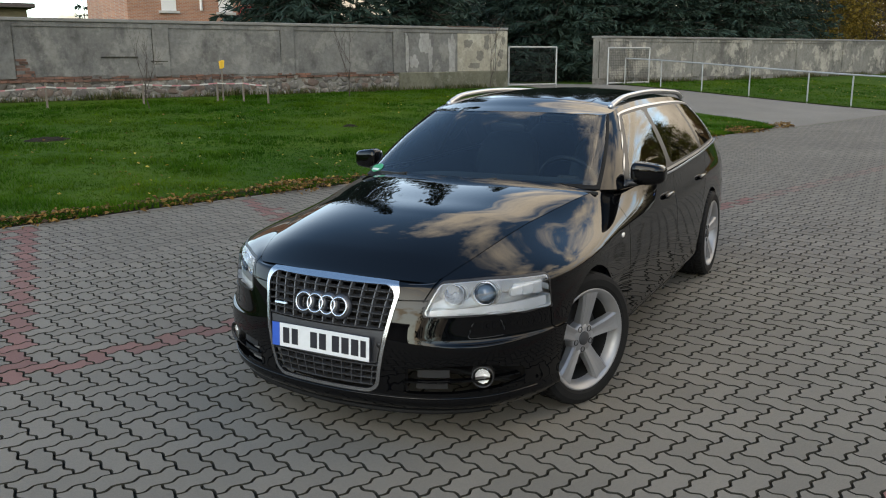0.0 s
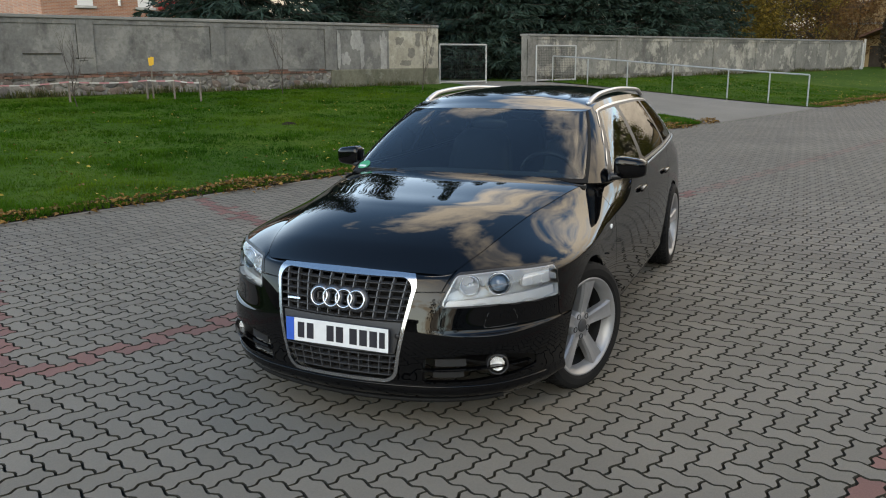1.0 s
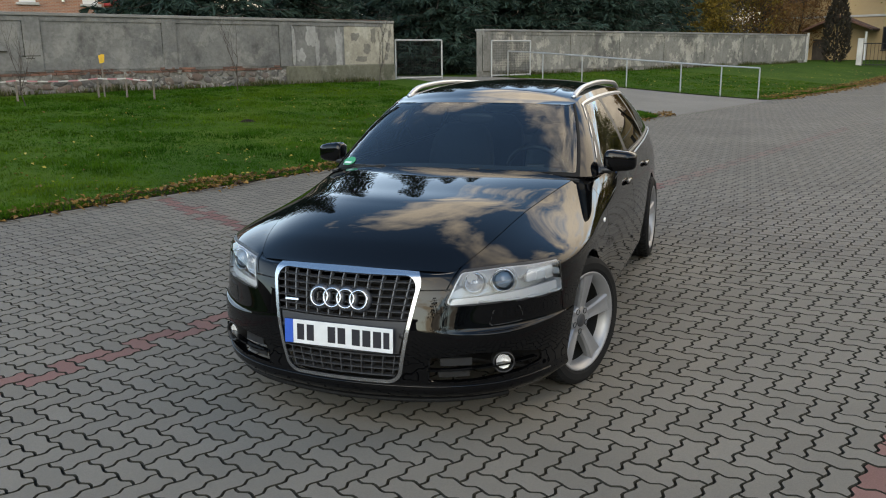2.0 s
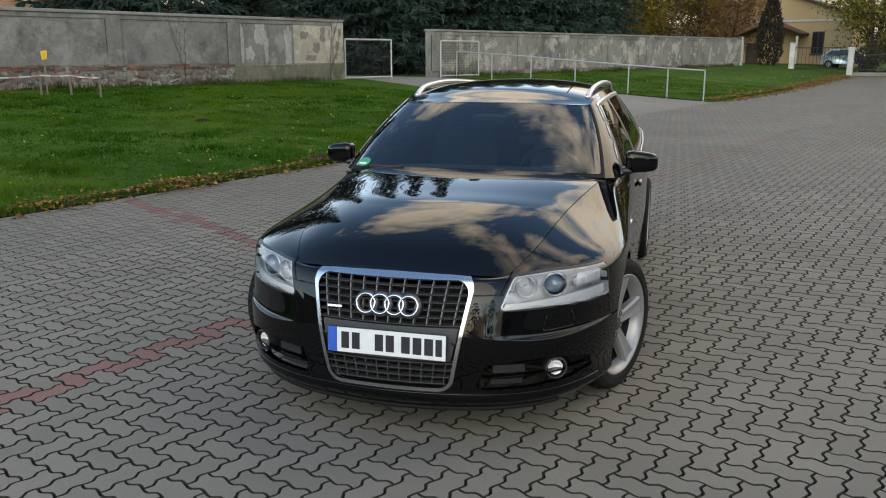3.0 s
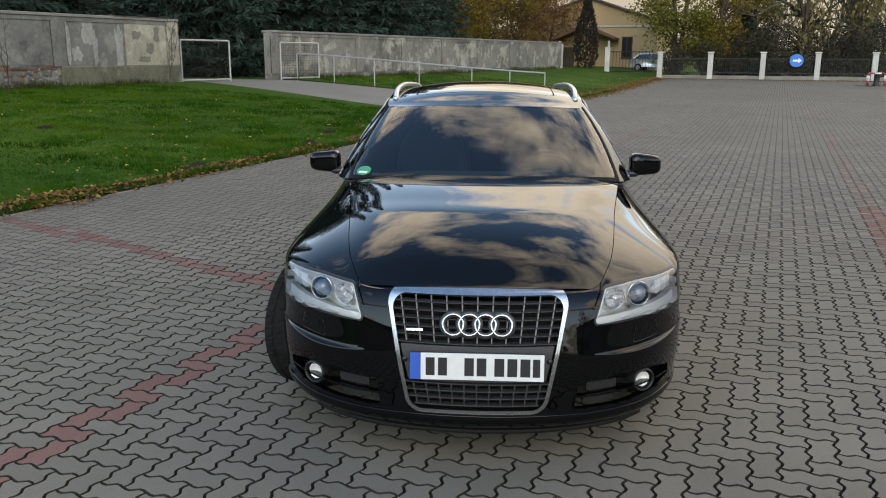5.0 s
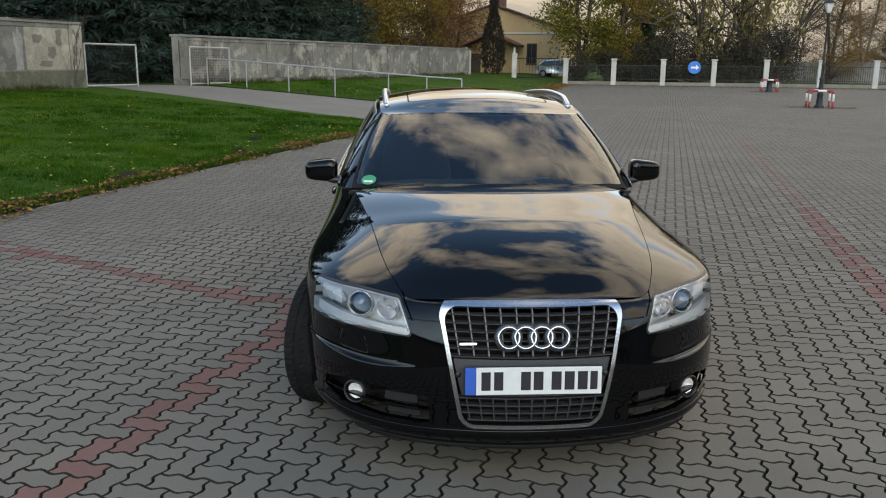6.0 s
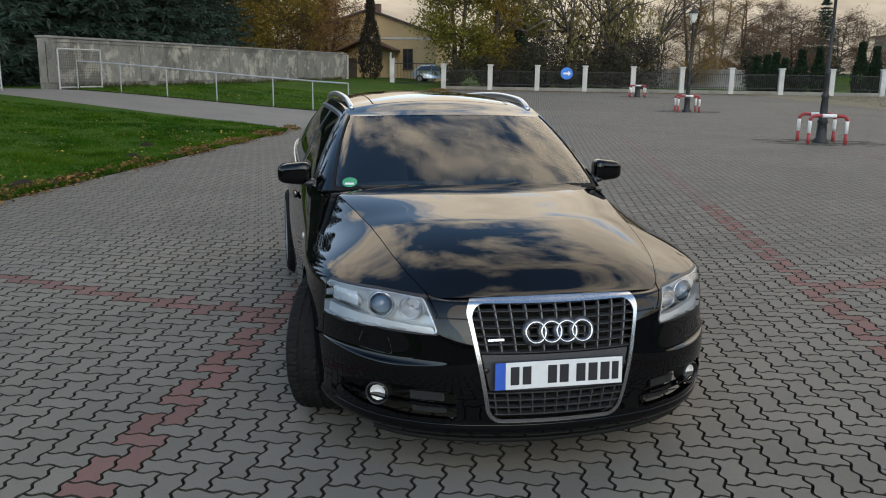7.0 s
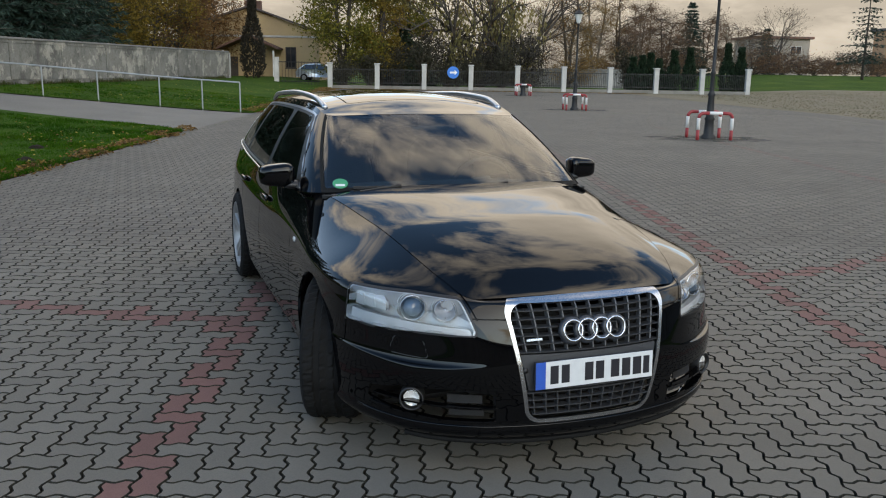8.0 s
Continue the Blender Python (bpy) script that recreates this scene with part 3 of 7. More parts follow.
def hoop(m):
    h = thing("hoop_barrier", "red and white striped steel hoop", "barrier", m, "striped hoops")
    w, t, r = 0.42, 0.66, 0.12
    path = [(-w, 0, -0.05), (-w, 0, 0.25), (-w, 0, 0.5), (-w, 0, t - r)]
    path += [(-w + r - r * math.cos(a), 0, t - r + r * math.sin(a)) for a in (0.4, 0.8, 1.2, 1.57)]
    path += [(-0.16, 0, t), (0.16, 0, t)]
    full = path + [(-x, y, z) for x, y, z in path[::-1][2:]]
    n = len(full)
    for a, b, mat in ((0, 1, M_RED), (1, 3, M_WHITEP), (3, 8, M_RED), (8, 9, M_WHITEP), (9, 14, M_RED), (14, 16, M_WHITEP), (16, 17, M_RED)):
        part("stripe", tubed(full[a:min(b, n - 1) + 1], 0.042, 10), mat, h, smooth=True)
    return h


def grime():
    """Dark dirt that thins out in blotches over the paving."""
    m, n, l, p = shader("washed_in_dirt")
    v = n.new("ShaderNodeNewGeometry").outputs["Position"]
    p.inputs["Base Color"].default_value = (0.045, 0.042, 0.03, 1)
    p.inputs["Roughness"].default_value = 0.95
    l.new(ramp(n, l, noise_tex(n, l, 2.2, 6, 0.7, v), [(0.40, (0, 0, 0)), (0.62, (0.85, 0.85, 0.85))]), p.inputs["Alpha"])
    return m


M_GRIME = grime()
LAMPS = ((20.0, -3.8), (35.1, -3.2), (50.0, -2.85))
for i, (x, y) in enumerate(LAMPS):
    z = height(x, y)
    if i < 2:
        lamp(pose(x, y, z, 0, 0, 20), True)
    else:
        s = thing("lamp_stump", "black iron stump of a lamp post", "post", pose(x, y, z))
        bm = bmesh.new()
        lathe(bm, [(0.2, 0), (0.2, 0.06), (0.15, 0.12), (0.14, 0.62), (0.17, 0.66), (0.1, 0.72)], 12)
        part("base", bm, M_IRON, s, smooth=True)
    bm = bmesh.new()
    ring = [bm.verts.new((x + (0.95 + 0.5 * noise.noise(Vector((2 * math.cos(a), 2 * math.sin(a), i * 3.0)))) * math.cos(a), y + (1.5 + 0.9 * noise.noise(Vector((2 * math.cos(a), 2 * math.sin(a), i * 3.0 + 1)))) * math.sin(a), z + 0.0055)) for a in [2 * math.pi * q / 48 for q in range(48)]]
    bm.faces.new(ring)
    tagged(new("dirt_patch", from_bm("dirt_patch", fixed(bm), M_GRIME)), "dark washed-in dirt and moss round a lamp post", "dirt", "dirt patches")
    for dx in (-0.42, 0.42):
        hoop(pose(x + dx, y, z, 0, 0, 90))


# ---- the car ----
# car space: x forward from the front axle, y to its left, z up
CAR = pose(2.887, 3.204, 0.0, 0, 0, 198.35)
car = thing("estate_car", "glossy black estate car with chrome grille and roof rails, wheels turned", "car", CAR)

PLAN = [(0.945, 0), (0.925, 0.25), (0.865, 0.48), (0.74, 0.68), (0.56, 0.822), (0.33, 0.906), (0, 0.936), (-0.6, 0.920), (-1.4, 0.922), (-2.3, 0.925), (-2.85, 0.915), (-3.4, 0.885), (-3.75, 0.80), (-3.93, 0.5), (-3.98, 0)]
ANCHOR = (0, 3, 5, 8, 11, 14)
# heights and insets of the body's level lines at the anchors
LEVELS = [
    ((0.155, 0.165, 0.19, 0.20, 0.22, 0.25), (0.075, 0.07, 0.05, 0.06, 0.05, 0.06)),
    ((0.215, 0.215, 0.23, 0.24, 0.26, 0.29), (0.014, 0.014, 0.012, 0.02, 0.02, 0.02)),
    ((0.27, 0.272, 0.28, 0.30, 0.34, 0.36), (0.012, 0.013, 0.012, 0.012, 0.01, 0.01)),
    ((0.38, 0.385, 0.39, 0.40, 0.45, 0.46), (0.0, 0.0, 0.0, 0.006, 0.0, 0.0)),
    ((0.478, 0.474, 0.49, 0.52, 0.57, 0.57), (0.003, 0.0, 0.0, 0.0, 0.0, 0.0)),
    ((0.545, 0.503, 0.53, 0.63, 0.68, 0.68), (0.011, 0.006, 0.005, 0.002, 0.004, 0.01)),
    ((0.64, 0.65, 0.68, 0.74, 0.79, 0.80), (0.036, 0.04, 0.014, 0.014, 0.015, 0.02)),
    ((0.71, 0.725, 0.76, 0.83, 0.88, 0.88), (0.06, 0.075, 0.050, 0.035, 0.04, 0.04)),
]
SHOULDER = [(0.84, 0, 0.745), (0.83, 0.24, 0.742), (0.775, 0.45, 0.735), (0.63, 0.53, 0.785), (0.45, 0.575, 0.832), (0.22, 0.61, 0.876), (-0.02, 0.645, 0.908), (-0.60, 0.745, 0.965), (-1.4, 0.868, 0.945), (-2.3, 0.868, 0.965), (-2.85, 0.85, 0.985), (-3.4, 0.80, 1.0), (-3.7, 0.68, 1.0), (-3.82, 0.42, 1.0), (-3.86, 0, 1.0)]
GLASS_LOW = [(-0.40, 0, 0.985), (-0.432, 0.35, 0.984), (-0.505, 0.62, 0.977), (-0.585, 0.742, 0.967), (-0.80, 0.838, 0.955), (-1.4, 0.862, 0.945), (-2.3, 0.862, 0.965), (-2.9, 0.842, 0.985), (-3.4, 0.795, 1.0), (-3.68, 0.68, 1.0), (-3.81, 0.4, 1.0), (-3.85, 0, 1.0)]
GLASS_TOP = [(-1.046, 0, 1.345), (-1.058, 0.3, 1.342), (-1.11, 0.5, 1.333), (-1.19, 0.590, 1.334), (-1.42, 0.605, 1.374), (-1.8, 0.615, 1.392), (-2.4, 0.612, 1.385), (-2.9, 0.595, 1.36), (-3.3, 0.56, 1.315), (-3.48, 0.48, 1.30), (-3.55, 0.3, 1.305), (-3.57, 0, 1.31)]


def anchored(vals, i):
    for a, b, va, vb in zip(ANCHOR, ANCHOR[1:], vals, vals[1:]):
        if i <= b:
            f = sstep(0, 1, (i - a) / (b - a))
            return va + (vb - va) * f
    return vals[-1]


LEDGE = {2: 0.002, 3: 0.017, 4: 0.007}      # the scooped crease under the headlights


def body_rows():
    rows = []
    n = len(PLAN)
    for lev, (zs, ins) in enumerate(LEVELS):
        row = []
        for i, (x, y) in enumerate(PLAN):
            a = spline(PLAN, max(0.0, i - 0.05)) if i else (PLAN[0][0], -0.01)
            b = spline(PLAN, min(n - 1.0, i + 0.05)) if i < n - 1 else (PLAN[-1][0], -0.01)
            t = Vector((b[0] - a[0], b[1] - a[1])).normalized()
            nx, ny = t.y, -t.x          # outward
            d = anchored(ins, i) + (LEDGE.get(i, 0.0) if lev == 5 else 0.0)
            row.append((x - nx * d, max(0.0, y - ny * d) if 0 < i < n - 1 else 0.0, anchored(zs, i)))
        rows.append(row)
    rows.append(SHOULDER)
    return rows


def even(row, u):
    """A level line that crosses the middle of the car squarely at both ends."""
    turn = lambda p: (p[0], -p[1], p[2])
    return spline([turn(row[1])] + list(row) + [turn(row[-2])], u + 1)


def loft(rows, us, vs, bulge=None):
    """A grid through level lines: vertices, (u, v) of each, and faces."""
    V, A, F = [], [], []
    for v in vs:
        for u in us:
            col = [even(r, u) for r in rows]
            p = spline(col, v)
            V.append(p if bulge is None else bulge(p, u, v))
            A.append((u, v))
    w = len(us)
    for j in range(len(vs) - 1):
        for i in range(w - 1):
            a = j * w + i
            F.append((a, a + 1, a + w + 1, a + w))
    return V, A, F


def clip(mesh, f):
    """Cuts a mesh along f = 0. Returns what lies inside (f < 0) and outside."""
    V, A, F = list(mesh[0]), list(mesh[1]), mesh[2]
    val = list(f(np.array(V), np.array(A)))
    made, ins, out = {}, [], []
    for face in F:
        fv = [val[i] for i in face]
        if max(fv) < 0:
            ins.append(face)
            continue
        if min(fv) >= 0:
            out.append(face)
            continue
        a, b = [], []
        k = len(face)
        for q in range(k):
            i, j = face[q], face[(q + 1) % k]
            (a if val[i] < 0 else b).append(i)
            if (val[i] < 0) != (val[j] < 0):
                key = (min(i, j), max(i, j))
                if key not in made:
                    lo, hi = key
                    t = val[lo] / (val[lo] - val[hi])
                    t = min(0.999, max(0.001, t))
                    made[key] = len(V)
                    V.append(tuple(p + (r - p) * t for p, r in zip(V[lo], V[hi])))
                    A.append(tuple(p + (r - p) * t for p, r in zip(A[lo], A[hi])))
                    val.append(0.0)
                a.append(made[key])
                b.append(made[key])
        for poly, dest in ((a, ins), (b, out)):
            if len(poly) >= 3:
                dest.append(tuple(poly))
    return (V, A, ins), (V, A, out)


def polygon(pts, r, ia, ib):
    """Signed distance to a polygon with corners rounded by r, in two of the axes."""
    P = np.array(pts)

    def f(V, A):
        q = V[:, (ia, ib)]
        d = np.full(len(q), 1e9)
        s = np.ones(len(q))
        for a, b in zip(P, np.roll(P, -1, 0)):
            e, w = b - a, q - a
            h = np.clip((w @ e) / (e @ e), 0, 1)
            d = np.minimum(d, np.linalg.norm(w - h[:, None] * e, axis=1))
            c = (q[:, 1] >= a[1]) & (q[:, 1] < b[1]) & (e[0] * w[:, 1] < e[1] * w[:, 0]) | (q[:, 1] < a[1]) & (q[:, 1] >= b[1]) & (e[0] * w[:, 1] > e[1] * w[:, 0])
            s = np.where(c, -s, s)
        return s * d - r
    return f


def both(*fs):
    return lambda V, A: np.max([f(V, A) for f in fs], axis=0)


def near(f, w):
    return lambda V, A: np.abs(f(V, A)) - w


def side_of(pts, ia, ib):
    """Signed distance to an open polyline, run on past both ends."""
    P = [np.array(p, float) for p in pts]
    P = [P[0] + (P[0] - P[1]) / np.linalg.norm(P[0] - P[1]) * 5] + P + [P[-1] + (P[-1] - P[-2]) / np.linalg.norm(P[-1] - P[-2]) * 5]

    def f(V, A):
        q = V[:, (ia, ib)]
        d, s = np.full(len(q), 1e9), np.ones(len(q))
        for a, b in zip(P, P[1:]):
            e, k = b - a, q - a
            h = np.clip((k @ e) / (e @ e), 0, 1)
            r = np.linalg.norm(k - h[:, None] * e, axis=1)
            c = e[0] * k[:, 1] - e[1] * k[:, 0]
            s = np.where(r < d - 1e-9, np.where(c < 0, -1.0, 1.0), s)
            d = np.minimum(d, r)
        return s * d
    return f


def shut_line(mesh, pts, ia, ib, w, within):
    """Takes a gap of half width w along a polyline out of the part of a mesh where within < 0."""
    sd = side_of(pts, ia, ib)
    part_in, part_out = clip(mesh, within)
    one, other = clip(part_in, lambda V, A: sd(V, A) + w)
    _, two = clip(other, lambda V, A: sd(V, A) - w)
    return two[0], two[1], part_out[2] + one[2] + two[2]


def span(x0, x1, z0, z1, y0=0.4, y1=2.0):
    return lambda V, A: np.max([x0 - V[:, 0], V[:, 0] - x1, z0 - V[:, 2], V[:, 2] - z1, y0 - V[:, 1], V[:, 1] - y1], axis=0)


def normals(mesh):
    V = np.array(mesh[0])
    N = np.zeros_like(V)
    for f in mesh[2]:
        c = np.cross(V[f[2]] - V[f[0]], V[f[-1]] - V[f[1]])
        for i in f:
            N[i] += c
    return N / np.maximum(1e-9, np.linalg.norm(N, axis=1))[:, None]


def offset(mesh, d):
    V, N = np.array(mesh[0]), normals(mesh)
    N[np.abs(V[:, 1]) < 1e-5, 1] = 0.0      # the halves meet on the middle line
    V = V + N * d
    return [tuple(v) for v in V], mesh[1], mesh[2]


def tidy(mesh):
    used = sorted({i for f in mesh[2] for i in f})
    at = {i: k for k, i in enumerate(used)}
    return [mesh[0][i] for i in used], [mesh[1][i] for i in used], [tuple(at[i] for i in f) for f in mesh[2]]


def mirror(mesh):
    return [(x, -y, z) for x, y, z in mesh[0]], mesh[1], [f[::-1] for f in mesh[2]]


def pieces(mesh):
    """The separate pieces of a mesh, largest first."""
    mesh = tidy(mesh)
    root = list(range(len(mesh[0])))

    def find(i):
        while root[i] != i:
            root[i] = root[root[i]]
            i = root[i]
        return i
    for f in mesh[2]:
        for i in f[1:]:
            root[find(i)] = find(f[0])
    groups = {}
    for f in mesh[2]:
        groups.setdefault(find(f[0]), []).append(f)
    return [tidy((mesh[0], mesh[1], g)) for g in sorted(groups.values(), key=len, reverse=True)]


def weld(mesh_a, mesh_b=None):
    bm = bmesh.new()
    for m in (mesh_a, mesh_b):
        if m is None:
            continue
        m = tidy(m)
        vs = [bm.verts.new(v) for v in m[0]]
        for f in m[2]:
            try:
                bm.faces.new([vs[i] for i in f])
            except ValueError:
                pass
    bmesh.ops.remove_doubles(bm, verts=bm.verts[:], dist=0.0008)
    bmesh.ops.dissolve_degenerate(bm, dist=0.0003, edges=bm.edges[:])
    return bm


def lipped(bm, depth=0.012):
    """Turns the open borders inwards, so that panels have an edge."""
    bm.normal_update()
    edges = [e for e in bm.edges if e.is_boundary]
    nor = {v: v.normal.copy() for e in edges for v in e.verts}
    r = bmesh.ops.extrude_edge_only(bm, edges=edges)
    back = {}
    for e in [g for g in r["geom"] if isinstance(g, bmesh.types.BMEdge)]:
        for f in e.link_faces:
            for e2 in f.edges:
                if e2.verts[0] in nor and e2.verts[1] not in nor:
                    back[e2.verts[1]] = nor[e2.verts[0]]
                elif e2.verts[1] in nor and e2.verts[0] not in nor:
                    back[e2.verts[0]] = nor[e2.verts[1]]
    sharp = edges
    for v, n in back.items():
        v.co -= n * depth
    for e in sharp:
        e.smooth = False
    return bm


def panel(name, mesh, mat, parent=car, label="", depth=0.012, other=None):
    bm = weld(mesh, other)
    if depth:
        lipped(bm, depth)
    return part(name, bm, mat, parent, label, True)


def finer(a, b, n):
    return [a + (b - a) * i / n for i in range(n)]


US = finer(0, 5, 140) + finer(5, 8, 48) + finer(8, 14, 60) + [14]
VS = finer(0, 8, 128) + [8]
BODY = loft(body_rows(), US, VS)

# openings: wheel arches, grille, lamps, lower intakes
RX = -2.843
arch_f = lambda V, A: np.where(V[:, 1] > 0.4, np.hypot(V[:, 0], V[:, 2] - 0.328) - 0.362, 1.0)
arch_r = lambda V, A: np.where(V[:, 1] > 0.4, np.hypot(V[:, 0] - RX, V[:, 2] - 0.328) - 0.362, 1.0)
front = lambda V, A: A[:, 0] - 5.6
GRILLE = [(-0.280, 0.682), (0.280, 0.682), (0.214, 0.328), (-0.214, 0.328)]
grille_f = both(polygon(GRILLE, 0.062, 1, 2), front)
LAMP = [(0.478, 0.622), (0.514, 0.722), (0.66, 0.729), (0.95, 0.726), (0.95, 0.618), (0.80, 0.618), (0.62, 0.624)]
lamp_f = both(polygon(LAMP, 0.018, 1, 2), front, lambda V, A: 0.422 - V[:, 0])
VENT = [(0.40, 0.283), (0.41, 0.372), (0.58, 0.386), (0.72, 0.380), (0.80, 0.352), (0.80, 0.318), (0.70, 0.286), (0.56, 0.278)]
vent_f = both(polygon(VENT, 0.012, 1, 2), front)
_, rest = clip(BODY, arch_f)
_, rest = clip(rest, arch_r)
ring_piece, _ = clip(offset(BODY, 0.005), lambda V, A: np.abs(grille_f(V, A)) - 0.0078 - 0.0085 * np.clip((V[:, 2] - 0.67) / 0.06, 0, 1))
_, rest = clip(rest, grille_f)
lens_piece, rest = clip(rest, lamp_f)
_, rest = clip(rest, vent_f)
# shut lines: bumper to bonnet and wing, doors, tail
for pts, ia, ib, within in (([(0.30, 0.668), (0.56, 0.672)], 1, 2, span(0.6, 1.2, 0.5, 0.8, 0.28, 0.53)),
                            ([(0.51, 0.80), (0.478, 0.72), (0.450, 0.655), (0.437, 0.59)], 1, 2, span(0.5, 1.2, 0.664, 0.85, 0.34, 0.56)),
                            ([(0.43, 0.64), (0.425, 0.51), (0.40, 0.497), (0.2, 0.51)], 0, 2, span(0.2, 0.5, 0.4, 0.63)),
                            ([(-0.64, 1.1), (-0.66, 0.80), (-0.60, 0.28), (-0.75, 0.245), (-1.6, 0.25), (-2.7, 0.255)], 0, 2, span(-2.6, -0.2, 0.1, 1.2)),
                            ([(-1.72, 1.1), (-1.70, 0.6), (-1.68, 0.2)], 0, 2, span(-1.9, -1.5, 0.25, 1.2)),
                            ([(-2.78, 1.1), (-2.72, 0.86), (-2.50, 0.66), (-2.44, 0.40), (-2.42, 0.2)], 0, 2, span(-2.9, -2.2, 0.255, 1.2)),
                            ([(-3.28, 0.3), (-3.28, 0.62), (-3.34, 0.66), (-4.0, 0.70)], 0, 2, span(-4.2, -3.0, 0.1, 0.9, -0.1))):
    rest = shut_line(rest, pts, ia, ib, 0.0028, within)
for pc in pieces(rest):
    if len(pc[2]) < 30:
        continue
    c = np.array(pc[0]).mean(0)
    lo, hi = np.array(pc[0]).min(0), np.array(pc[0]).max(0)
    name = "bumper" if lo[1] < 0.02 and c[0] > 0 else "rear_bumper" if lo[1] < 0.02 and hi[2] < 0.75 else "tail_panel" if lo[1] < 0.02 else "bonnet_nose" if c[0] > 0.6 else "wing" if c[0] > -0.5 else "door" if hi[2] > 0.8 and hi[2] - lo[2] > 0.5 and c[0] > -2.4 else "sill" if hi[2] < 0.5 else "quarter_panel"
    if lo[1] < 0.02:
        panel(name, pc, M_PAINT, other=mirror(pc))
    else:
        panel(name, pc, M_PAINT)
        panel(name, mirror(pc), M_PAINT)

# a black liner behind the gaps and openings
inner = offset(BODY, -0.03)
wide = lambda cx: (lambda V, A: np.where(V[:, 1] > 0.4, np.hypot(V[:, 0] - cx, V[:, 2] - 0.328) - 0.385, 1.0))
_, inner = clip(inner, wide(0.0))
_, inner = clip(inner, wide(RX))
for f in (polygon(GRILLE, 0.067, 1, 2), polygon(LAMP, 0.03, 1, 2), polygon(VENT, 0.015, 1, 2)):
    _, inner = clip(inner, both(f, front))
panel("liner", inner, M_BLACK, depth=0, other=mirror(inner))

# bonnet
def bonnet_grid():
    V, A, F = [], [], []
    ns, nw = 60, 30
    for j in range(ns + 1):
        s = 2 + 5 * j / ns
        x, y, z = spline(SHOULDER, s)
        k = j / ns
        bow = 0.065 + 0.155 * k ** 1.3
        crown = 0.010 + 0.05 * math.sin(math.pi * min(1, k * 0.62 + 0.05)) * sstep(-0.05, 0.25, k)
        for i in range(nw + 1):
            w = i / nw
            V.append((x + bow * (1 - w * w), y * w, z + crown * (1 - w ** 3.2)))
            A.append((s, w))
    for j in range(ns):
        for i in range(nw):
            a = j * (nw + 1) + i
            F.append((a, a + 1, a + nw + 2, a + nw + 1))
    return V, A, F


BONNET = bonnet_grid()
bon = clip(clip(BONNET, lambda V, A: A[:, 1] - 0.994)[0], lambda V, A: 2.002 - A[:, 0])[0]
panel("bonnet", bon, M_PAINT, other=mirror(bon))

# cabin: pillars, glass, roof
def cabin_bulge(p, u, v):
    k = 4 * v * (1 - v) * 0.5
    return (p[0] + 0.03 * k * sstep(3.2, 2.0, u) - 0.05 * k * sstep(9, 10, u), p[1] + (0.035 * k if p[1] > 0.3 else 0.035 * k * p[1] / 0.3), p[2] + 0.02 * k)


CABIN = loft([GLASS_LOW, GLASS_TOP], finer(0, 4.5, 60) + finer(4.5, 11, 90) + [11], finer(0, 1, 24) + [1], cabin_bulge)
screen_f = lambda V, A: np.maximum(np.maximum(A[:, 0] - 2.95, A[:, 1] - 0.985), 0.02 - A[:, 1])
xline = lambda x0, x1: (lambda V, A: (V[:, 0] - (x0 + (x1 - x0) * A[:, 1])))
win = lambda a0, a1, b0, b1: both(xline(a0, a1), lambda V, A: -xline(b0, b1)(V, A), lambda V, A: (A[:, 1] - 0.86) * 0.4, lambda V, A: (0.075 - A[:, 1]) * 0.4, lambda V, A: 3.12 - A[:, 0])
WINDOWS = (win(-0.83, -1.37, -1.66, -1.70), win(-1.75, -1.79, -2.68, -2.58), win(-2.75, -2.65, -3.42, -3.12))
# the windows' outline as one, for the bright trim
all_win = both(xline(-0.76, -1.31), lambda V, A: -xline(-3.50, -3.16)(V, A), lambda V, A: (A[:, 1] - 0.90) * 0.4, lambda V, A: (0.03 - A[:, 1]) * 0.4, lambda V, A: 3.08 - A[:, 0])
back_f = both(lambda V, A: 9.35 - A[:, 0], lambda V, A: (A[:, 1] - 0.9) * 0.4, lambda V, A: (0.12 - A[:, 1]) * 0.4)
screen, rest = clip(CABIN, screen_f)
panel("windscreen", screen, M_GLASS, label="tinted windscreen", depth=0, other=mirror(screen))
seal, _ = clip(offset(CABIN, 0.004), both(lambda V, A: np.maximum(A[:, 0] - 3.05, A[:, 1] - 0.998), lambda V, A: -np.maximum(np.maximum((A[:, 0] - 2.90) * 0.3, A[:, 1] - 0.968), 0.045 - A[:, 1])))
panel("windscreen_seal", seal, M_RUBBER_SHADE, label="matt black rubber windscreen seal", depth=0.006, other=mirror(seal))
# the black printed border behind the windscreen's edge
frit, _ = clip(offset(CABIN, -0.004), both(lambda V, A: screen_f(V, A) - 0.004, lambda V, A: -np.maximum(np.maximum((A[:, 0] - 2.85) * 0.3, A[:, 1] - 0.95), 0.075 - A[:, 1])))
panel("windscreen_border", frit, M_BLACK, label="black printed glass border", depth=0, other=mirror(frit))
back, rest = clip(rest, back_f)
panel("rear_window", back, M_GLASS_DARK, depth=0, other=mirror(back))
for k, f in enumerate(WINDOWS):
    w, rest = clip(rest, f)
    panel("side_window", w, M_GLASS if k == 0 else M_GLASS_DARK, depth=0)
    panel("side_window", mirror(w), M_GLASS if k == 0 else M_GLASS_DARK, depth=0)
trim, _ = clip(offset(CABIN, 0.004), near(all_win, 0.0085))
panel("window_trim", trim, M_ALU, label="bright aluminium window trim")
panel("window_trim", mirror(trim), M_ALU, label="bright aluminium window trim")
inside, rest = clip(rest, all_win)
panel("pillar", inside, M_BLACK)
panel("pillar", mirror(inside), M_BLACK)
panel("cabin_frame", rest, M_PAINT, depth=0.02, other=mirror(rest))


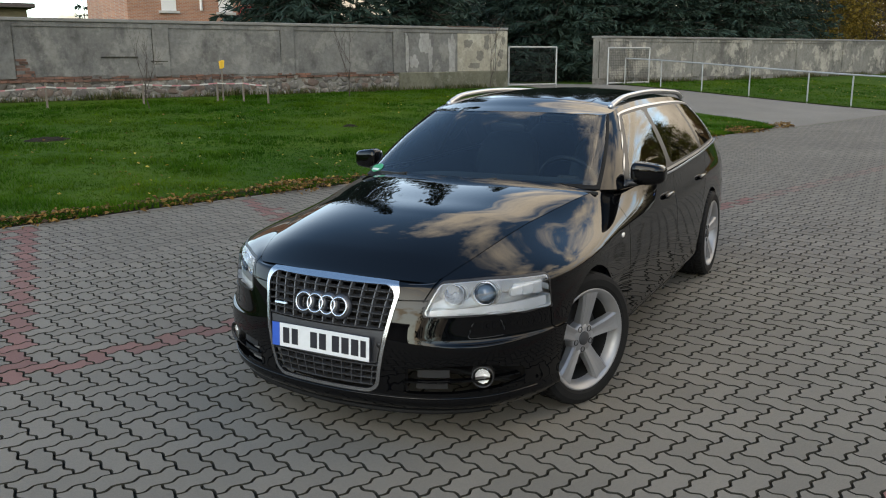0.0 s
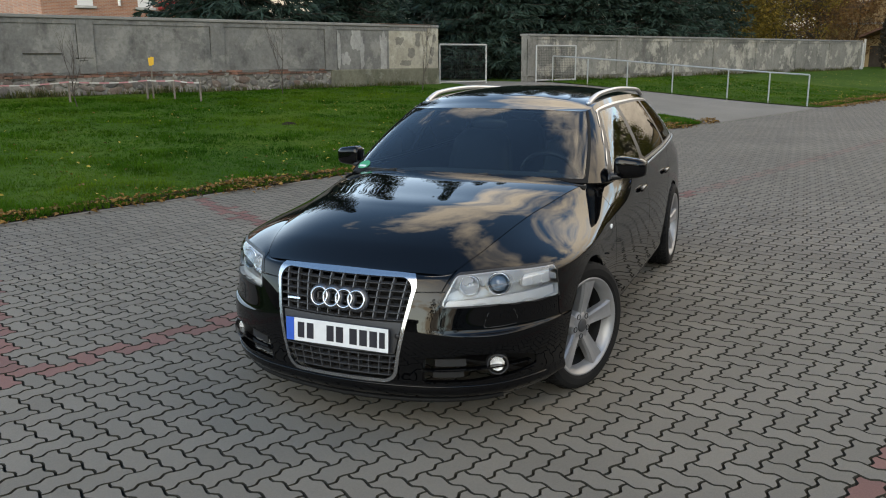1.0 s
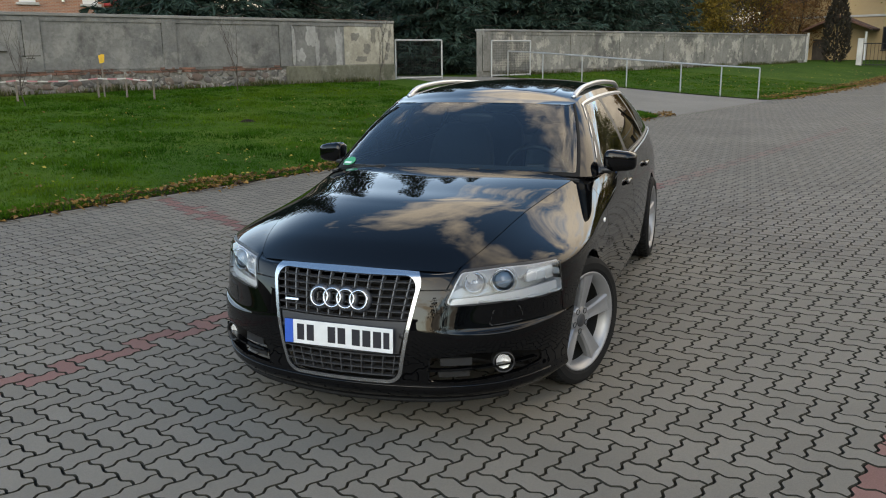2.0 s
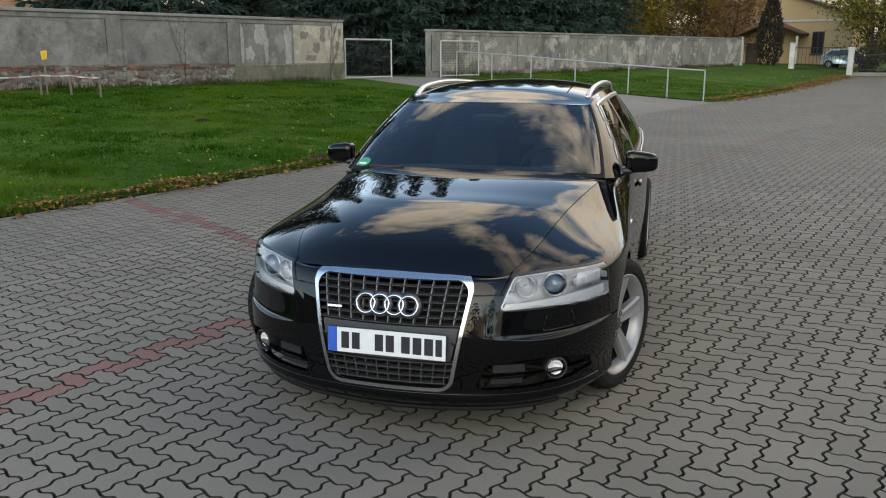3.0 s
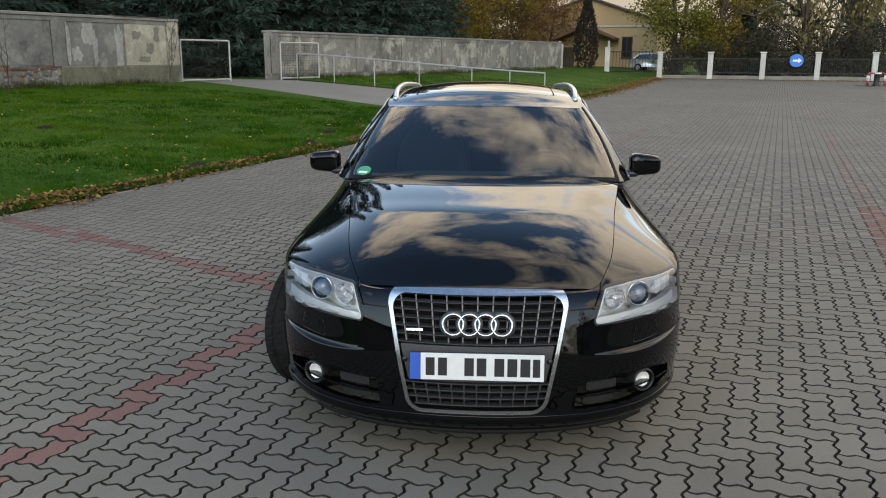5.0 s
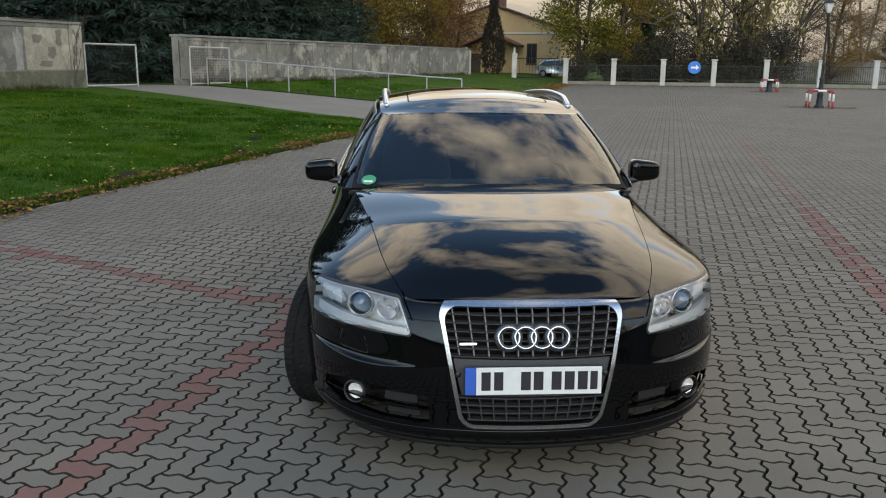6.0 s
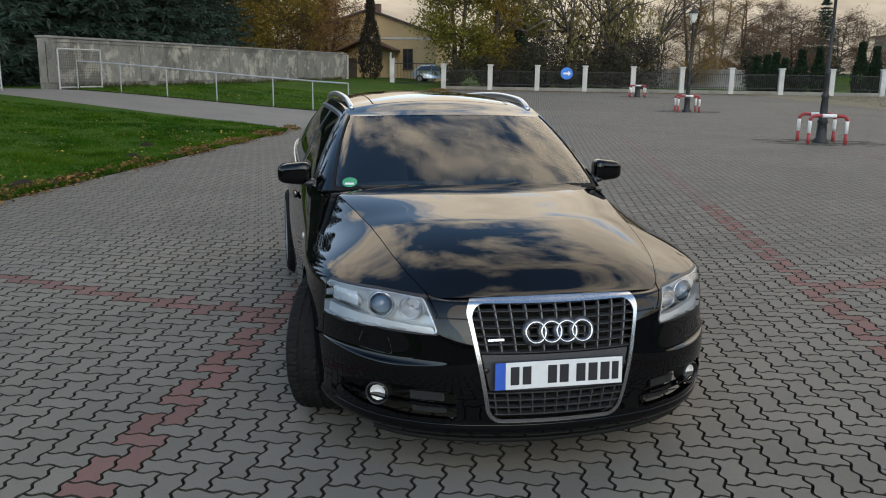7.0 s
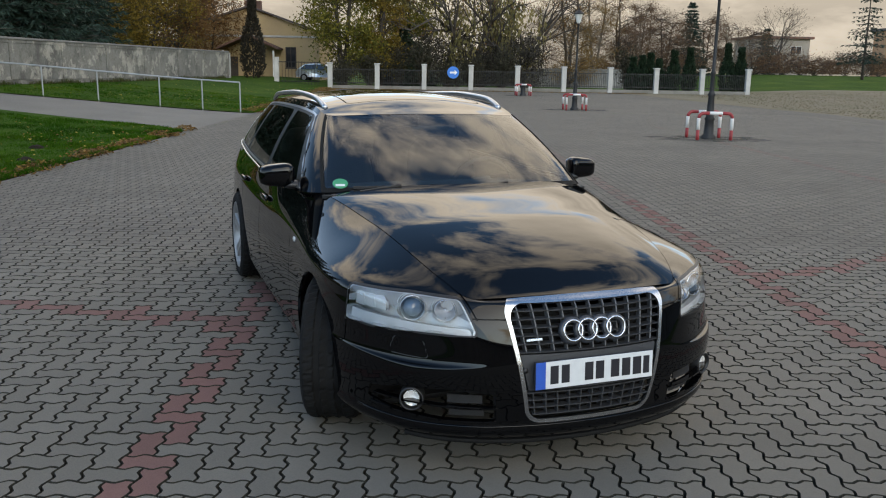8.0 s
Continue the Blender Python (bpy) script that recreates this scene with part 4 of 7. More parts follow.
def roof_grid():
    V, A, F = [], [], []
    ns, nw = 50, 24
    for j in range(ns + 1):
        s = 2 + 7 * j / ns
        x, y, z = spline(GLASS_TOP, s)
        k = j / ns
        bow = 0.07 * (1 - k) ** 2 - 0.09 * k ** 3
        crown = 0.006 + 0.06 * math.sin(math.pi * min(1, 0.02 + k * 0.95))
        for i in range(nw + 1):
            w = i / nw
            V.append((x + bow * (1 - w * w), y * w, z + crown * (1 - w ** 2.2)))
            A.append((s, w))
    for j in range(ns):
        for i in range(nw):
            a = j * (nw + 1) + i
            F.append((a, a + 1, a + nw + 2, a + nw + 1))
    return V, A, F


ROOF = roof_grid()
sunroof_f = both(lambda V, A: V[:, 1] - 0.43, lambda V, A: V[:, 0] + 1.32, lambda V, A: -2.05 - V[:, 0])
sunroof, roof = clip(ROOF, sunroof_f)
_, roof = clip(roof, near(sunroof_f, 0.004))
sunroof, _ = clip(sunroof, lambda V, A: sunroof_f(V, A) + 0.004)
panel("roof", roof, M_PAINT, other=mirror(roof))
panel("sunroof", sunroof, M_PAINT, label="black glass sunroof", other=mirror(sunroof))

for s in (1, -1):
    pts = [(-1.32, 0.562, 1.365), (-1.42, 0.568, 1.394), (-1.6, 0.575, 1.420), (-2.1, 0.58, 1.432), (-2.7, 0.57, 1.412), (-3.05, 0.56, 1.39), (-3.25, 0.55, 1.35)]
    part("roof_rail", tubed([(a, s * b, c) for a, b, c in [spline(pts, i / 4) for i in range(25)]], 0.017, 10), M_ALU, car, "satin aluminium roof rail", True)

# grille
panel("grille_surround", ring_piece, M_CHROME, car, "broad chrome grille frame", 0.011, mirror(ring_piece))


from mathutils.bvhtree import BVHTree

TREE = BVHTree.FromPolygons([Vector(v) for v in BODY[0]], BODY[2])


def nose(y, z):
    """x of the body's front skin at (y, z)."""
    hit = TREE.ray_cast(Vector((2.0, max(0.001, abs(y)), z)), Vector((-1, 0, 0)))
    return hit[0].x if hit[0] is not None else 0.8


def side(x, z):
    hit = TREE.ray_cast(Vector((x, 2.0, z)), Vector((0, -1, 0)))
    return hit[0].y if hit[0] is not None else 0.9


def strip(bm, pts, w, h, up=Vector((0, 0, 1))):
    """A bar of rectangular section along points; w across, h along up."""
    rings = []
    for i, p in enumerate(pts):
        p = Vector(p)
        d = (Vector(pts[min(i + 1, len(pts) - 1)]) - Vector(pts[max(i - 1, 0)])).normalized()
        a = d.cross(up).normalized()
        b = a.cross(d).normalized()
        rings.append([bm.verts.new(p + a * sx * w / 2 + b * sy * h / 2) for sx, sy in ((-1, -1), (1, -1), (1, 1), (-1, 1))])
    for r, q in zip(rings, rings[1:]):
        for k in range(4):
            bm.faces.new((r[k], r[(k + 1) % 4], q[(k + 1) % 4], q[k]))
    bm.faces.new(rings[0][::-1])
    bm.faces.new(rings[-1])


# ---- grille ----
def half_width(z):
    return 0.232 + (0.303 - 0.232) * (z - 0.318) / (0.702 - 0.318) + 0.036


M_GRID = plain("grille_grey_plastic", (0.035, 0.036, 0.039), 0.4)
M_RIB = plain("grille_rib_grey", (0.085, 0.086, 0.09), 0.4)
M_VOID = plain("grille_depth_shade", (0.003, 0.003, 0.003), 0.9)
M_SURROUND = plain("emblem_dark_grey", (0.028, 0.031, 0.038), 0.35)
grille = thing("grille", "black lattice grille", "", None)
grille.parent = car
for z0, z1, n in ((0.545, 0.728, 7), (0.292, 0.385, 4)):
    for i in range(n):
        z = z0 + (z1 - z0) * i / (n - 1)
        bm = bmesh.new()
        w = half_width(min(z, 0.71)) - (0.02 if z > 0.715 or z < 0.3 else 0.0)
        strip(bm, [(nose(w * k / 8, z) - 0.019, w * k / 8, z) for k in range(-8, 9)], 0.034, 0.0042)
        part("bar", fixed(bm), M_GRID, grille)
    for k in range(-5, 6):
        bm = bmesh.new()
        zz = [z0 + (z1 - z0) * i / 6 for i in range(7)]
        f = k / 5.6
        strip(bm, [(nose(f * half_width(z), z) - 0.02, f * half_width(z), z) for z in zz], 0.026, 0.005, Vector((0, 1, 0)))
        part("rib", fixed(bm), M_RIB if z0 > 0.5 else M_GRID, grille)
# backing in near-black, to paint in the shade deep behind the lattice
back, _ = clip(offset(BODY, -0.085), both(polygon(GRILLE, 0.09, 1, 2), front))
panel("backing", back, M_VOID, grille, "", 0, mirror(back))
# dark band that carries the plate
band, _ = clip(offset(BODY, -0.006), both(polygon([(-0.30, 0.535), (0.30, 0.535), (0.268, 0.395), (-0.268, 0.395)], 0.001, 1, 2), grille_f))
panel("plate_carrier", band, M_MATT, grille, "dark grey plate carrier", 0.03, mirror(band))
for s in (1, -1):
    bm = bmesh.new()
    lathe(bm, [(0.0, 0.004), (0.010, 0.004), (0.012, 0.0)], 16, pose(nose(0.287, 0.47) - 0.004, s * 0.283, 0.475, 0, 90, 0))
    part("parking_sensor", bm, M_BLACK, car, "", True)

# emblem: four interlocked rings
PX = nose(0.05, 0.62)
emblem = thing("emblem", "four linked chrome rings", "", None)
emblem.parent = car
lean = math.degrees(math.atan2(nose(0.02, 0.57) - nose(0.02, 0.67), 0.1))
EM = pose(PX + 0.006, 0, 0.622, 0, 90 - lean, 0)
for i in range(4):
    y = 0.0625 * (i - 1.5)
    bm = bmesh.new()
    lathe(bm, [(0.0350, 0), (0.0350, 0.009), (0.0372, 0.013), (0.0425, 0.013), (0.0455, 0.009), (0.0455, 0)], 40, EM @ pose(0, y, 0.0015 * (i % 2)))
    part("ring", bm, M_CHROME, emblem, "", True)
    bm = bmesh.new()
    lathe(bm, [(0.0295, -0.012), (0.0295, 0.003), (0.032, 0.0062), (0.048, 0.0062), (0.0535, 0.002), (0.0545, -0.012)], 40, EM @ pose(0, y, 0.0006 * (i % 2)))
    part("ring_surround", bm, M_SURROUND, emblem, "dark grey moulded surround", True)
bm = boxed(-0.006, 0.006, -0.034, 0.034, -0.01, 0.006, 0.002, pose(nose(0.25, 0.59) - 0.004, -0.245, 0.592, 0, 90 - lean, 0))
part("badge", bm, M_CHROME, car, "small bright trim badge")

# registration plate, its letters as plain bars
PZ = 0.462
plean = math.degrees(math.atan2(nose(0.1, PZ - 0.05) - nose(0.1, PZ + 0.05), 0.1))
PM = pose(nose(0.12, PZ) + 0.010, 0, PZ, 0, -plean, 0)
plate = thing("number_plate", "white registration plate with blue end strip", "", None)
plate.parent = car
part("plate_board", boxed(-0.006, 0.004, -0.262, 0.262, -0.056, 0.056, 0.003, PM), M_INK, plate)
part("plate_face", boxed(0.002, 0.0055, -0.2175, 0.2595, -0.0535, 0.0535, 0.001, PM), M_WHITE, plate, "white plate face")
part("plate_strip", boxed(0.002, 0.0057, -0.2595, -0.2180, -0.0535, 0.0535, 0.001, PM), M_BLUE, plate, "blue strip")
for y0, w in ((-0.198, 0.035), (-0.150, 0.035), (-0.048, 0.037), (0.0, 0.037), (0.068, 0.038), (0.118, 0.038), (0.168, 0.038), (0.216, 0.028)):
    part("plate_mark", boxed(0.005, 0.0066, y0, y0 + w, -0.036, 0.036, 0.0005, PM), M_INK, plate)

# ---- lamps ----
M_LAMPDARK = plain("lamp_dark", (0.05, 0.052, 0.056), 0.25, 0.5)
M_FOG = plain("fog_reflector_white", (0.9, 0.9, 0.9), 0.3, 0.2, 0.0, 0.05)
M_BULBLENS = plain("projector_glass", (0.09, 0.14, 0.20), 0.03, 0.0, 1.0, 0.05)
M_HOUSING = plain("lamp_housing_grey", (0.58, 0.60, 0.61), 0.35, 0.15, 0.2, 0.1)
M_STRIP = plain("lamp_strip_grey", (0.70, 0.71, 0.72), 0.4, 0.1, 0.1, 0.1)
M_FOGGLASS = glass("fog_lamp_glass", (0.97, 0.97, 0.97), 1.3)


def faceted_bowl(r, depth, at, n=14, rows=4):
    """A reflector bowl of flat facets in rings, each a little askew."""
    bm = bmesh.new()
    rg = random.Random(int(r * 1e4))
    rings = []
    for j in range(rows + 1):
        k = j / rows
        rr = r * (1 - 0.82 * k)
        ring = []
        for i in range(n):
            a = 2 * math.pi * (i + 0.5 * (j % 2)) / n
            q = rr * rg.uniform(0.97, 1.03)
            ring.append(bm.verts.new(at @ Vector((q * math.cos(a), q * math.sin(a), -depth * (1 - (1 - k) ** 2) + rg.uniform(-0.0012, 0.0012)))))
        rings.append(ring)
    for a, b in zip(rings, rings[1:]):
        for i in range(n):
            bm.faces.new((a[i], a[(i + 1) % n], b[(i + 1) % n], b[i]))
    bm.faces.new(rings[-1])
    return bm


for s in (1, -1):
    h = thing("headlight", "large clear headlight with a projector", "", None)
    h.parent = car
    turned = (lambda m: m) if s > 0 else mirror
    panel("lens", turned(lens_piece), M_LENS, h, "clear lamp glass", 0)
    deep, _ = clip(offset(BODY, -0.095), both((lambda f: lambda V, A: f(V, A) - 0.05)(polygon(LAMP, 0.03, 1, 2)), front, lambda V, A: 0.25 - V[:, 0]))
    panel("housing", turned(deep), M_HOUSING, h, "silvery lamp housing", 0)
    wall, _ = clip(offset(BODY, -0.002), lambda V, A: np.abs(lamp_f(V, A) + 0.0055) - 0.0035)
    panel("lamp_wall", turned(wall), M_STRIP, h, "pale frosted lens edge", 0.085)
    rim_piece, _ = clip(offset(BODY, 0.0005), near(lamp_f, 0.004))
    panel("bezel", turned(rim_piece), M_BLACK, h, "", 0.003)
    for y, z, r, kind in ((0.650, 0.683, 0.052, "projector"), (0.541, 0.683, 0.045, "reflector")):
        at = pose(nose(y, z) - 0.072, s * y, z, 0, 90 - 6, s * 18)
        bm = bmesh.new()
        lathe(bm, [(r, -0.03), (r, 0.022), (r * 0.95, 0.028), (r * 0.87, 0.026), (r * 0.82, 0.012), (r * 0.8, -0.012)], 32, at)
        part("ring", bm, M_CHROME, h, "", True)
        for q, dz in ((1.10, 0.012), (1.22, 0.002)):
            bm = bmesh.new()
            lathe(bm, [(r * q, -0.04), (r * q, dz), (r * (q - 0.025), dz + 0.004), (r * (q - 0.05), dz), (r * (q - 0.06), -0.03)], 32, at)
            part("outer_ring", bm, M_REFL, h, "", True)
        if kind == "projector":
            bm = bmesh.new()
            lathe(bm, [(r * 0.80, -0.005), (r * 0.74, 0.004), (r * 0.70, 0.016), (r * 0.55, 0.030), (r * 0.3, 0.038), (0.0, 0.041)], 28, at)
            part("projector_lens", bm, M_BULBLENS, h, "blue-tinted glass lens", True)
        else:
            part("reflector", faceted_bowl(r * 0.86, 0.034, at @ pose(0, 0, 0.02)), M_CHROME, h, "bright faceted reflector")
            bm = bmesh.new()
            lathe(bm, [(0.008, -0.015), (0.009, 0.012), (0.006, 0.018), (0.0, 0.019)], 12, at)
            part("bulb_cap", bm, M_CHROME, h, "", True)
    # pale lower shelf, and the clear indicator in the outer corner
    low, _ = clip(offset(BODY, -0.022), both(polygon([(0.47, 0.598), (0.478, 0.622), (0.62, 0.628), (0.80, 0.640), (0.95, 0.650), (0.95, 0.60), (0.80, 0.598)], 0.004, 1, 2), front, lambda V, A: 0.425 - V[:, 0]))
    panel("lower_strip", turned(low), M_STRIP, h, "pale frosted lower strip", 0.03)
    for y0, y1 in ((0.742, 0.772), (0.776, 0.802), (0.806, 0.95)):
        ind, _ = clip(offset(BODY, -0.03 - 0.25 * (0.81 - y0) * 0.3), both(polygon([(y0, 0.664), (y0, 0.728), (y1, 0.730), (y1, 0.668)], 0.003, 1, 2), front, lambda V, A: 0.43 - V[:, 0]))
        panel("indicator_facet", turned(ind), M_REFL, h, "clear indicator reflector", 0.02)

# lower intakes with slats and fog lamps
for s in (1, -1):
    v = thing("lower_intake", "black slatted bumper intake", "", None)
    v.parent = car
    bm = bmesh.new()
    strip(bm, [(nose(y, 0.326) - 0.006, s * y, 0.326 + 0.035 * max(0, y - 0.5)) for y in [0.385 + 0.045 * i for i in range(10)]], 0.03, 0.007)
    part("slat", fixed(bm), M_PAINT, v)
    bm = bmesh.new()
    strip(bm, [(nose(y, 0.275) - 0.010, s * y, 0.268 + 0.10 * max(0, y - 0.58)) for y in [0.385 + 0.046 * i for i in range(10)]], 0.028, 0.006)
    part("slat", fixed(bm), M_PAINT, v)
    fx = nose(0.675, 0.340)
    at = pose(fx - 0.028, s * 0.675, 0.340, 0, 90, s * 24)
    bm = bmesh.new()
    lathe(bm, [(0.049, -0.03), (0.049, 0.022), (0.045, 0.027), (0.041, 0.024), (0.040, -0.02), (0.0, -0.022)], 28, at)
    part("fog_bezel", bm, M_BLACK, v, "", True)
    part("fog_reflector", faceted_bowl(0.033, 0.012, at @ pose(0, 0, 0.012), 10, 3), M_FOG, v, "bright fog lamp reflector")
    bm = bmesh.new()
    lathe(bm, [(0.041, 0.018), (0.03, 0.023), (0.015, 0.026), (0.0, 0.027)], 28, at)
    part("fog_glass", bm, M_FOGGLASS, v, "clear fog lamp glass", True)
    for z0, z1, y0 in ((0.285, 0.318, 0.425), (0.338, 0.372, 0.435)):
        bm = bmesh.new()
        zm = (z0 + z1) / 2
        strip(bm, [(nose(y, zm) - 0.028, s * y, zm) for y in [y0 + 0.031 * i for i in range(5)]], 0.006, z1 - z0)
        part("intake_blank", fixed(bm), M_BLACK, v)
# the painted edge under the intakes
bm = bmesh.new()
edge = [(nose(y, 0.248) + 0.003, y, 0.248 + 0.06 * max(0, y - 0.68)) for y in [0.84 * i / 30 for i in range(31)]]
tube(bm, [(x, -y, z) for x, y, z in edge[::-1]] + edge[1:], 0.004, 8)
part("bumper_edge", fixed(bm), M_PAINT, car, "", True)
# headlight washer flaps: a fine shut line
for s in (1, -1):
    flap, _ = clip(offset(BODY, 0.0012), both(polygon([(0.640, 0.520), (0.650, 0.566), (0.722, 0.570), (0.735, 0.525)], 0.012, 1, 2), front))
    panel("washer_flap", flap if s > 0 else mirror(flap), M_PAINT, car, "", 0.003)
    flap_f = polygon([(0.640, 0.520), (0.650, 0.566), (0.722, 0.570), (0.735, 0.525)], 0.012, 1, 2)
    gap, _ = clip(offset(BODY, 0.002), both(lambda V, A: np.abs(flap_f(V, A)) - 0.002, front))
    panel("flap_gap", gap if s > 0 else mirror(gap), M_BLACK, car, "", 0)

# lip under the bumper
bm = bmesh.new()
lip = [(p[0] + 0.004, p[1], p[2] + 0.006) for p in [spline(body_rows()[0], 3.3 * i / 24) for i in range(25)]]
strip(bm, [(x, -y, z) for x, y, z in lip[::-1]] + lip[1:], 0.03, 0.016)
part("front_lip", fixed(bm), M_RUBBER_SHADE, car, "", True)


# ---- wheels ----
def tyre_mesh():
    n = 144
    prof = [(0.240, -0.108), (0.268, -0.120), (0.298, -0.120), (0.319, -0.108)]
    tread = [-0.098, -0.09, -0.062, -0.056, -0.034, -0.028, -0.004, 0.004, 0.028, 0.034, 0.056, 0.062, 0.09, 0.098]
    verts, faces = [], []
    full = [(r, y, 0) for r, y in prof] + [(0.330, y, 1) for y in tread] + [(r, -y, 0) for r, y in prof[::-1]]
    w = len(full)
    for k in range(n):
        a = 2 * math.pi * k / n
        for j, (r, y, t) in enumerate(full):
            if t:
                jj = j - 4
                groove = jj in (3, 4, 9, 10) or jj in (6, 7)
                cut = (k + int(abs(y) * 70)) % 4 == 0
                r -= 0.008 if groove else (0.006 if cut else 0.0)
                r -= 0.004 * (abs(y) / 0.098) ** 4
            verts.append((r * math.cos(a), y, r * math.sin(a)))
    for k in range(n):
        for j in range(w - 1):
            a, b = k * w + j, ((k + 1) % n) * w + j
            faces.append((a, a + 1, b + 1, b))
    return mesh_of("tyre", verts, faces, M_TYRE)


TYRE = tyre_mesh()


def spoke_mesh():
    bm = bmesh.new()
    rings = []
    for r, hw, yf, d in ((0.03, 0.026, 0.078, 0.05), (0.07, 0.031, 0.084, 0.05), (0.12, 0.035, 0.092, 0.045), (0.17, 0.041, 0.100, 0.04), (0.215, 0.049, 0.105, 0.035), (0.244, 0.060, 0.107, 0.02)):
        rings.append([bm.verts.new((x, y, r)) for x, y in ((-hw, yf - d), (-hw, yf - 0.012), (-hw * 0.78, yf), (-hw * 0.2, yf - 0.004), (hw * 0.2, yf - 0.004), (hw * 0.78, yf), (hw, yf - 0.012), (hw, yf - d))])
    for a, b in zip(rings, rings[1:]):
        for k in range(8):
            bm.faces.new((a[k], a[(k + 1) % 8], b[(k + 1) % 8], b[k]))
    return from_bm("spoke", fixed(bm), M_RIM)


SPOKE = spoke_mesh()
# disc steel darkened: the shade inside the wheel is put into its colour
M_DISC = plain("brake_disc_shaded_steel", (0.05, 0.047, 0.045), 0.5, 0.6)


def wheel(m):
    w = thing("wheel", "silver five-spoke alloy wheel", "", None)
    w.parent = car
    w.matrix_local = m
    part("tyre", TYRE, None, w, "black rubber tyre")
    bm = bmesh.new()
    lathe(bm, [(0.213, 0.058), (0.221, 0.084), (0.230, 0.102), (0.244, 0.114), (0.250, 0.117), (0.254, 0.113), (0.254, 0.104), (0.246, 0.09)], 72, pose(0, 0, 0, -90))
    part("rim", bm, M_RIM, w, "", True)
    # the barrel takes black to imitate the shade between the spokes
    bm = bmesh.new()
    lathe(bm, [(0.213, 0.058), (0.200, 0.02), (0.198, -0.09), (0.05, -0.09)], 40, pose(0, 0, 0, -90))
    part("barrel", bm, M_RUBBER_SHADE, w, "", True)
    for k in range(5):
        part("spoke", SPOKE, None, w).matrix_local = pose(0, 0, 0, 0, 72 * k + 66, 0)
        bm = bmesh.new()
        a = radians(72 * k + 66 + 36)
        lathe(bm, [(0.0150, 0.05), (0.0150, 0.0835), (0.0125, 0.0845), (0.0115, 0.076), (0.0, 0.074)], 12, pose(0.056 * math.sin(a), 0, 0.056 * math.cos(a), -90))
        part("wheel_bolt", bm, M_LAMPDARK, w, "dark recessed wheel bolt")
    bm = bmesh.new()
    lathe(bm, [(0.080, 0.03), (0.080, 0.070), (0.074, 0.080), (0.034, 0.081)], 36, pose(0, 0, 0, -90))
    part("hub", bm, M_RIM, w, "", True)
    bm = bmesh.new()
    lathe(bm, [(0.034, 0.078), (0.033, 0.087), (0.028, 0.0895), (0.0, 0.091)], 30, pose(0, 0, 0, -90))
    part("centre_cap", bm, M_MATT, w, "dark grey centre cap", True)
    bm = bmesh.new()
    lathe(bm, [(0.0, 0.0), (0.16, 0.0), (0.16, 0.02), (0.09, 0.02), (0.085, 0.03), (0.0, 0.03)], 40, pose(0, 0, 0, -90))
    part("brake_disc", bm, M_DISC, w)
    bm = boxed(-0.05, 0.05, 0.0, 0.05, 0.09, 0.175, 0.01, pose(0, 0, 0, 0, 70, 0))
    part("brake_caliper", bm, M_LAMPDARK, w)
    return w


STEER = -21
for x, y, st in ((-0.012, 0.809, STEER), (-0.012, -0.809, STEER + 180), (RX, 0.818, 0), (RX, -0.818, 180)):
    wheel(pose(x, y, 0.330, 0, 0, st))
for x in (0, RX):
    for s in (1, -1):
        bm = bmesh.new()
        n = 28
        rings = []
        for y in (0.52, 0.86):
            rings.append([bm.verts.new((x + 0.384 * math.cos(radians(-18 + 216 * k / n)), s * y, 0.328 + 0.384 * math.sin(radians(-18 + 216 * k / n)))) for k in range(n + 1)])
        for k in range(n):
            bm.faces.new((rings[0][k], rings[0][k + 1], rings[1][k + 1], rings[1][k]))
        bm.faces.new(rings[0])
        part("wheel_well", bm, M_BLACK, car, "", True)
part("underbody", boxed(-3.8, 0.42, -0.72, 0.72, 0.19, 0.24, 0.02), M_BLACK, car)

# ---- mirrors, handles, side trim ----
def blob(cx, cy, cz, a, b, c, e=2.6, n=20, shape=None):
    """A rounded box-like body."""
    bm = bmesh.new()
    bmesh.ops.create_uvsphere(bm, u_segments=n * 2, v_segments=n, radius=1.0)
    for v in bm.verts:
        p = v.co
        s = (abs(p.x) ** e + abs(p.y) ** e + abs(p.z) ** e) ** (-1 / e)
        q = Vector((p.x * s, p.y * s, p.z * s))
        if shape:
            q = shape(q)
        v.co = (cx + a * q.x, cy + b * q.y, cz + c * q.z)
    return bm


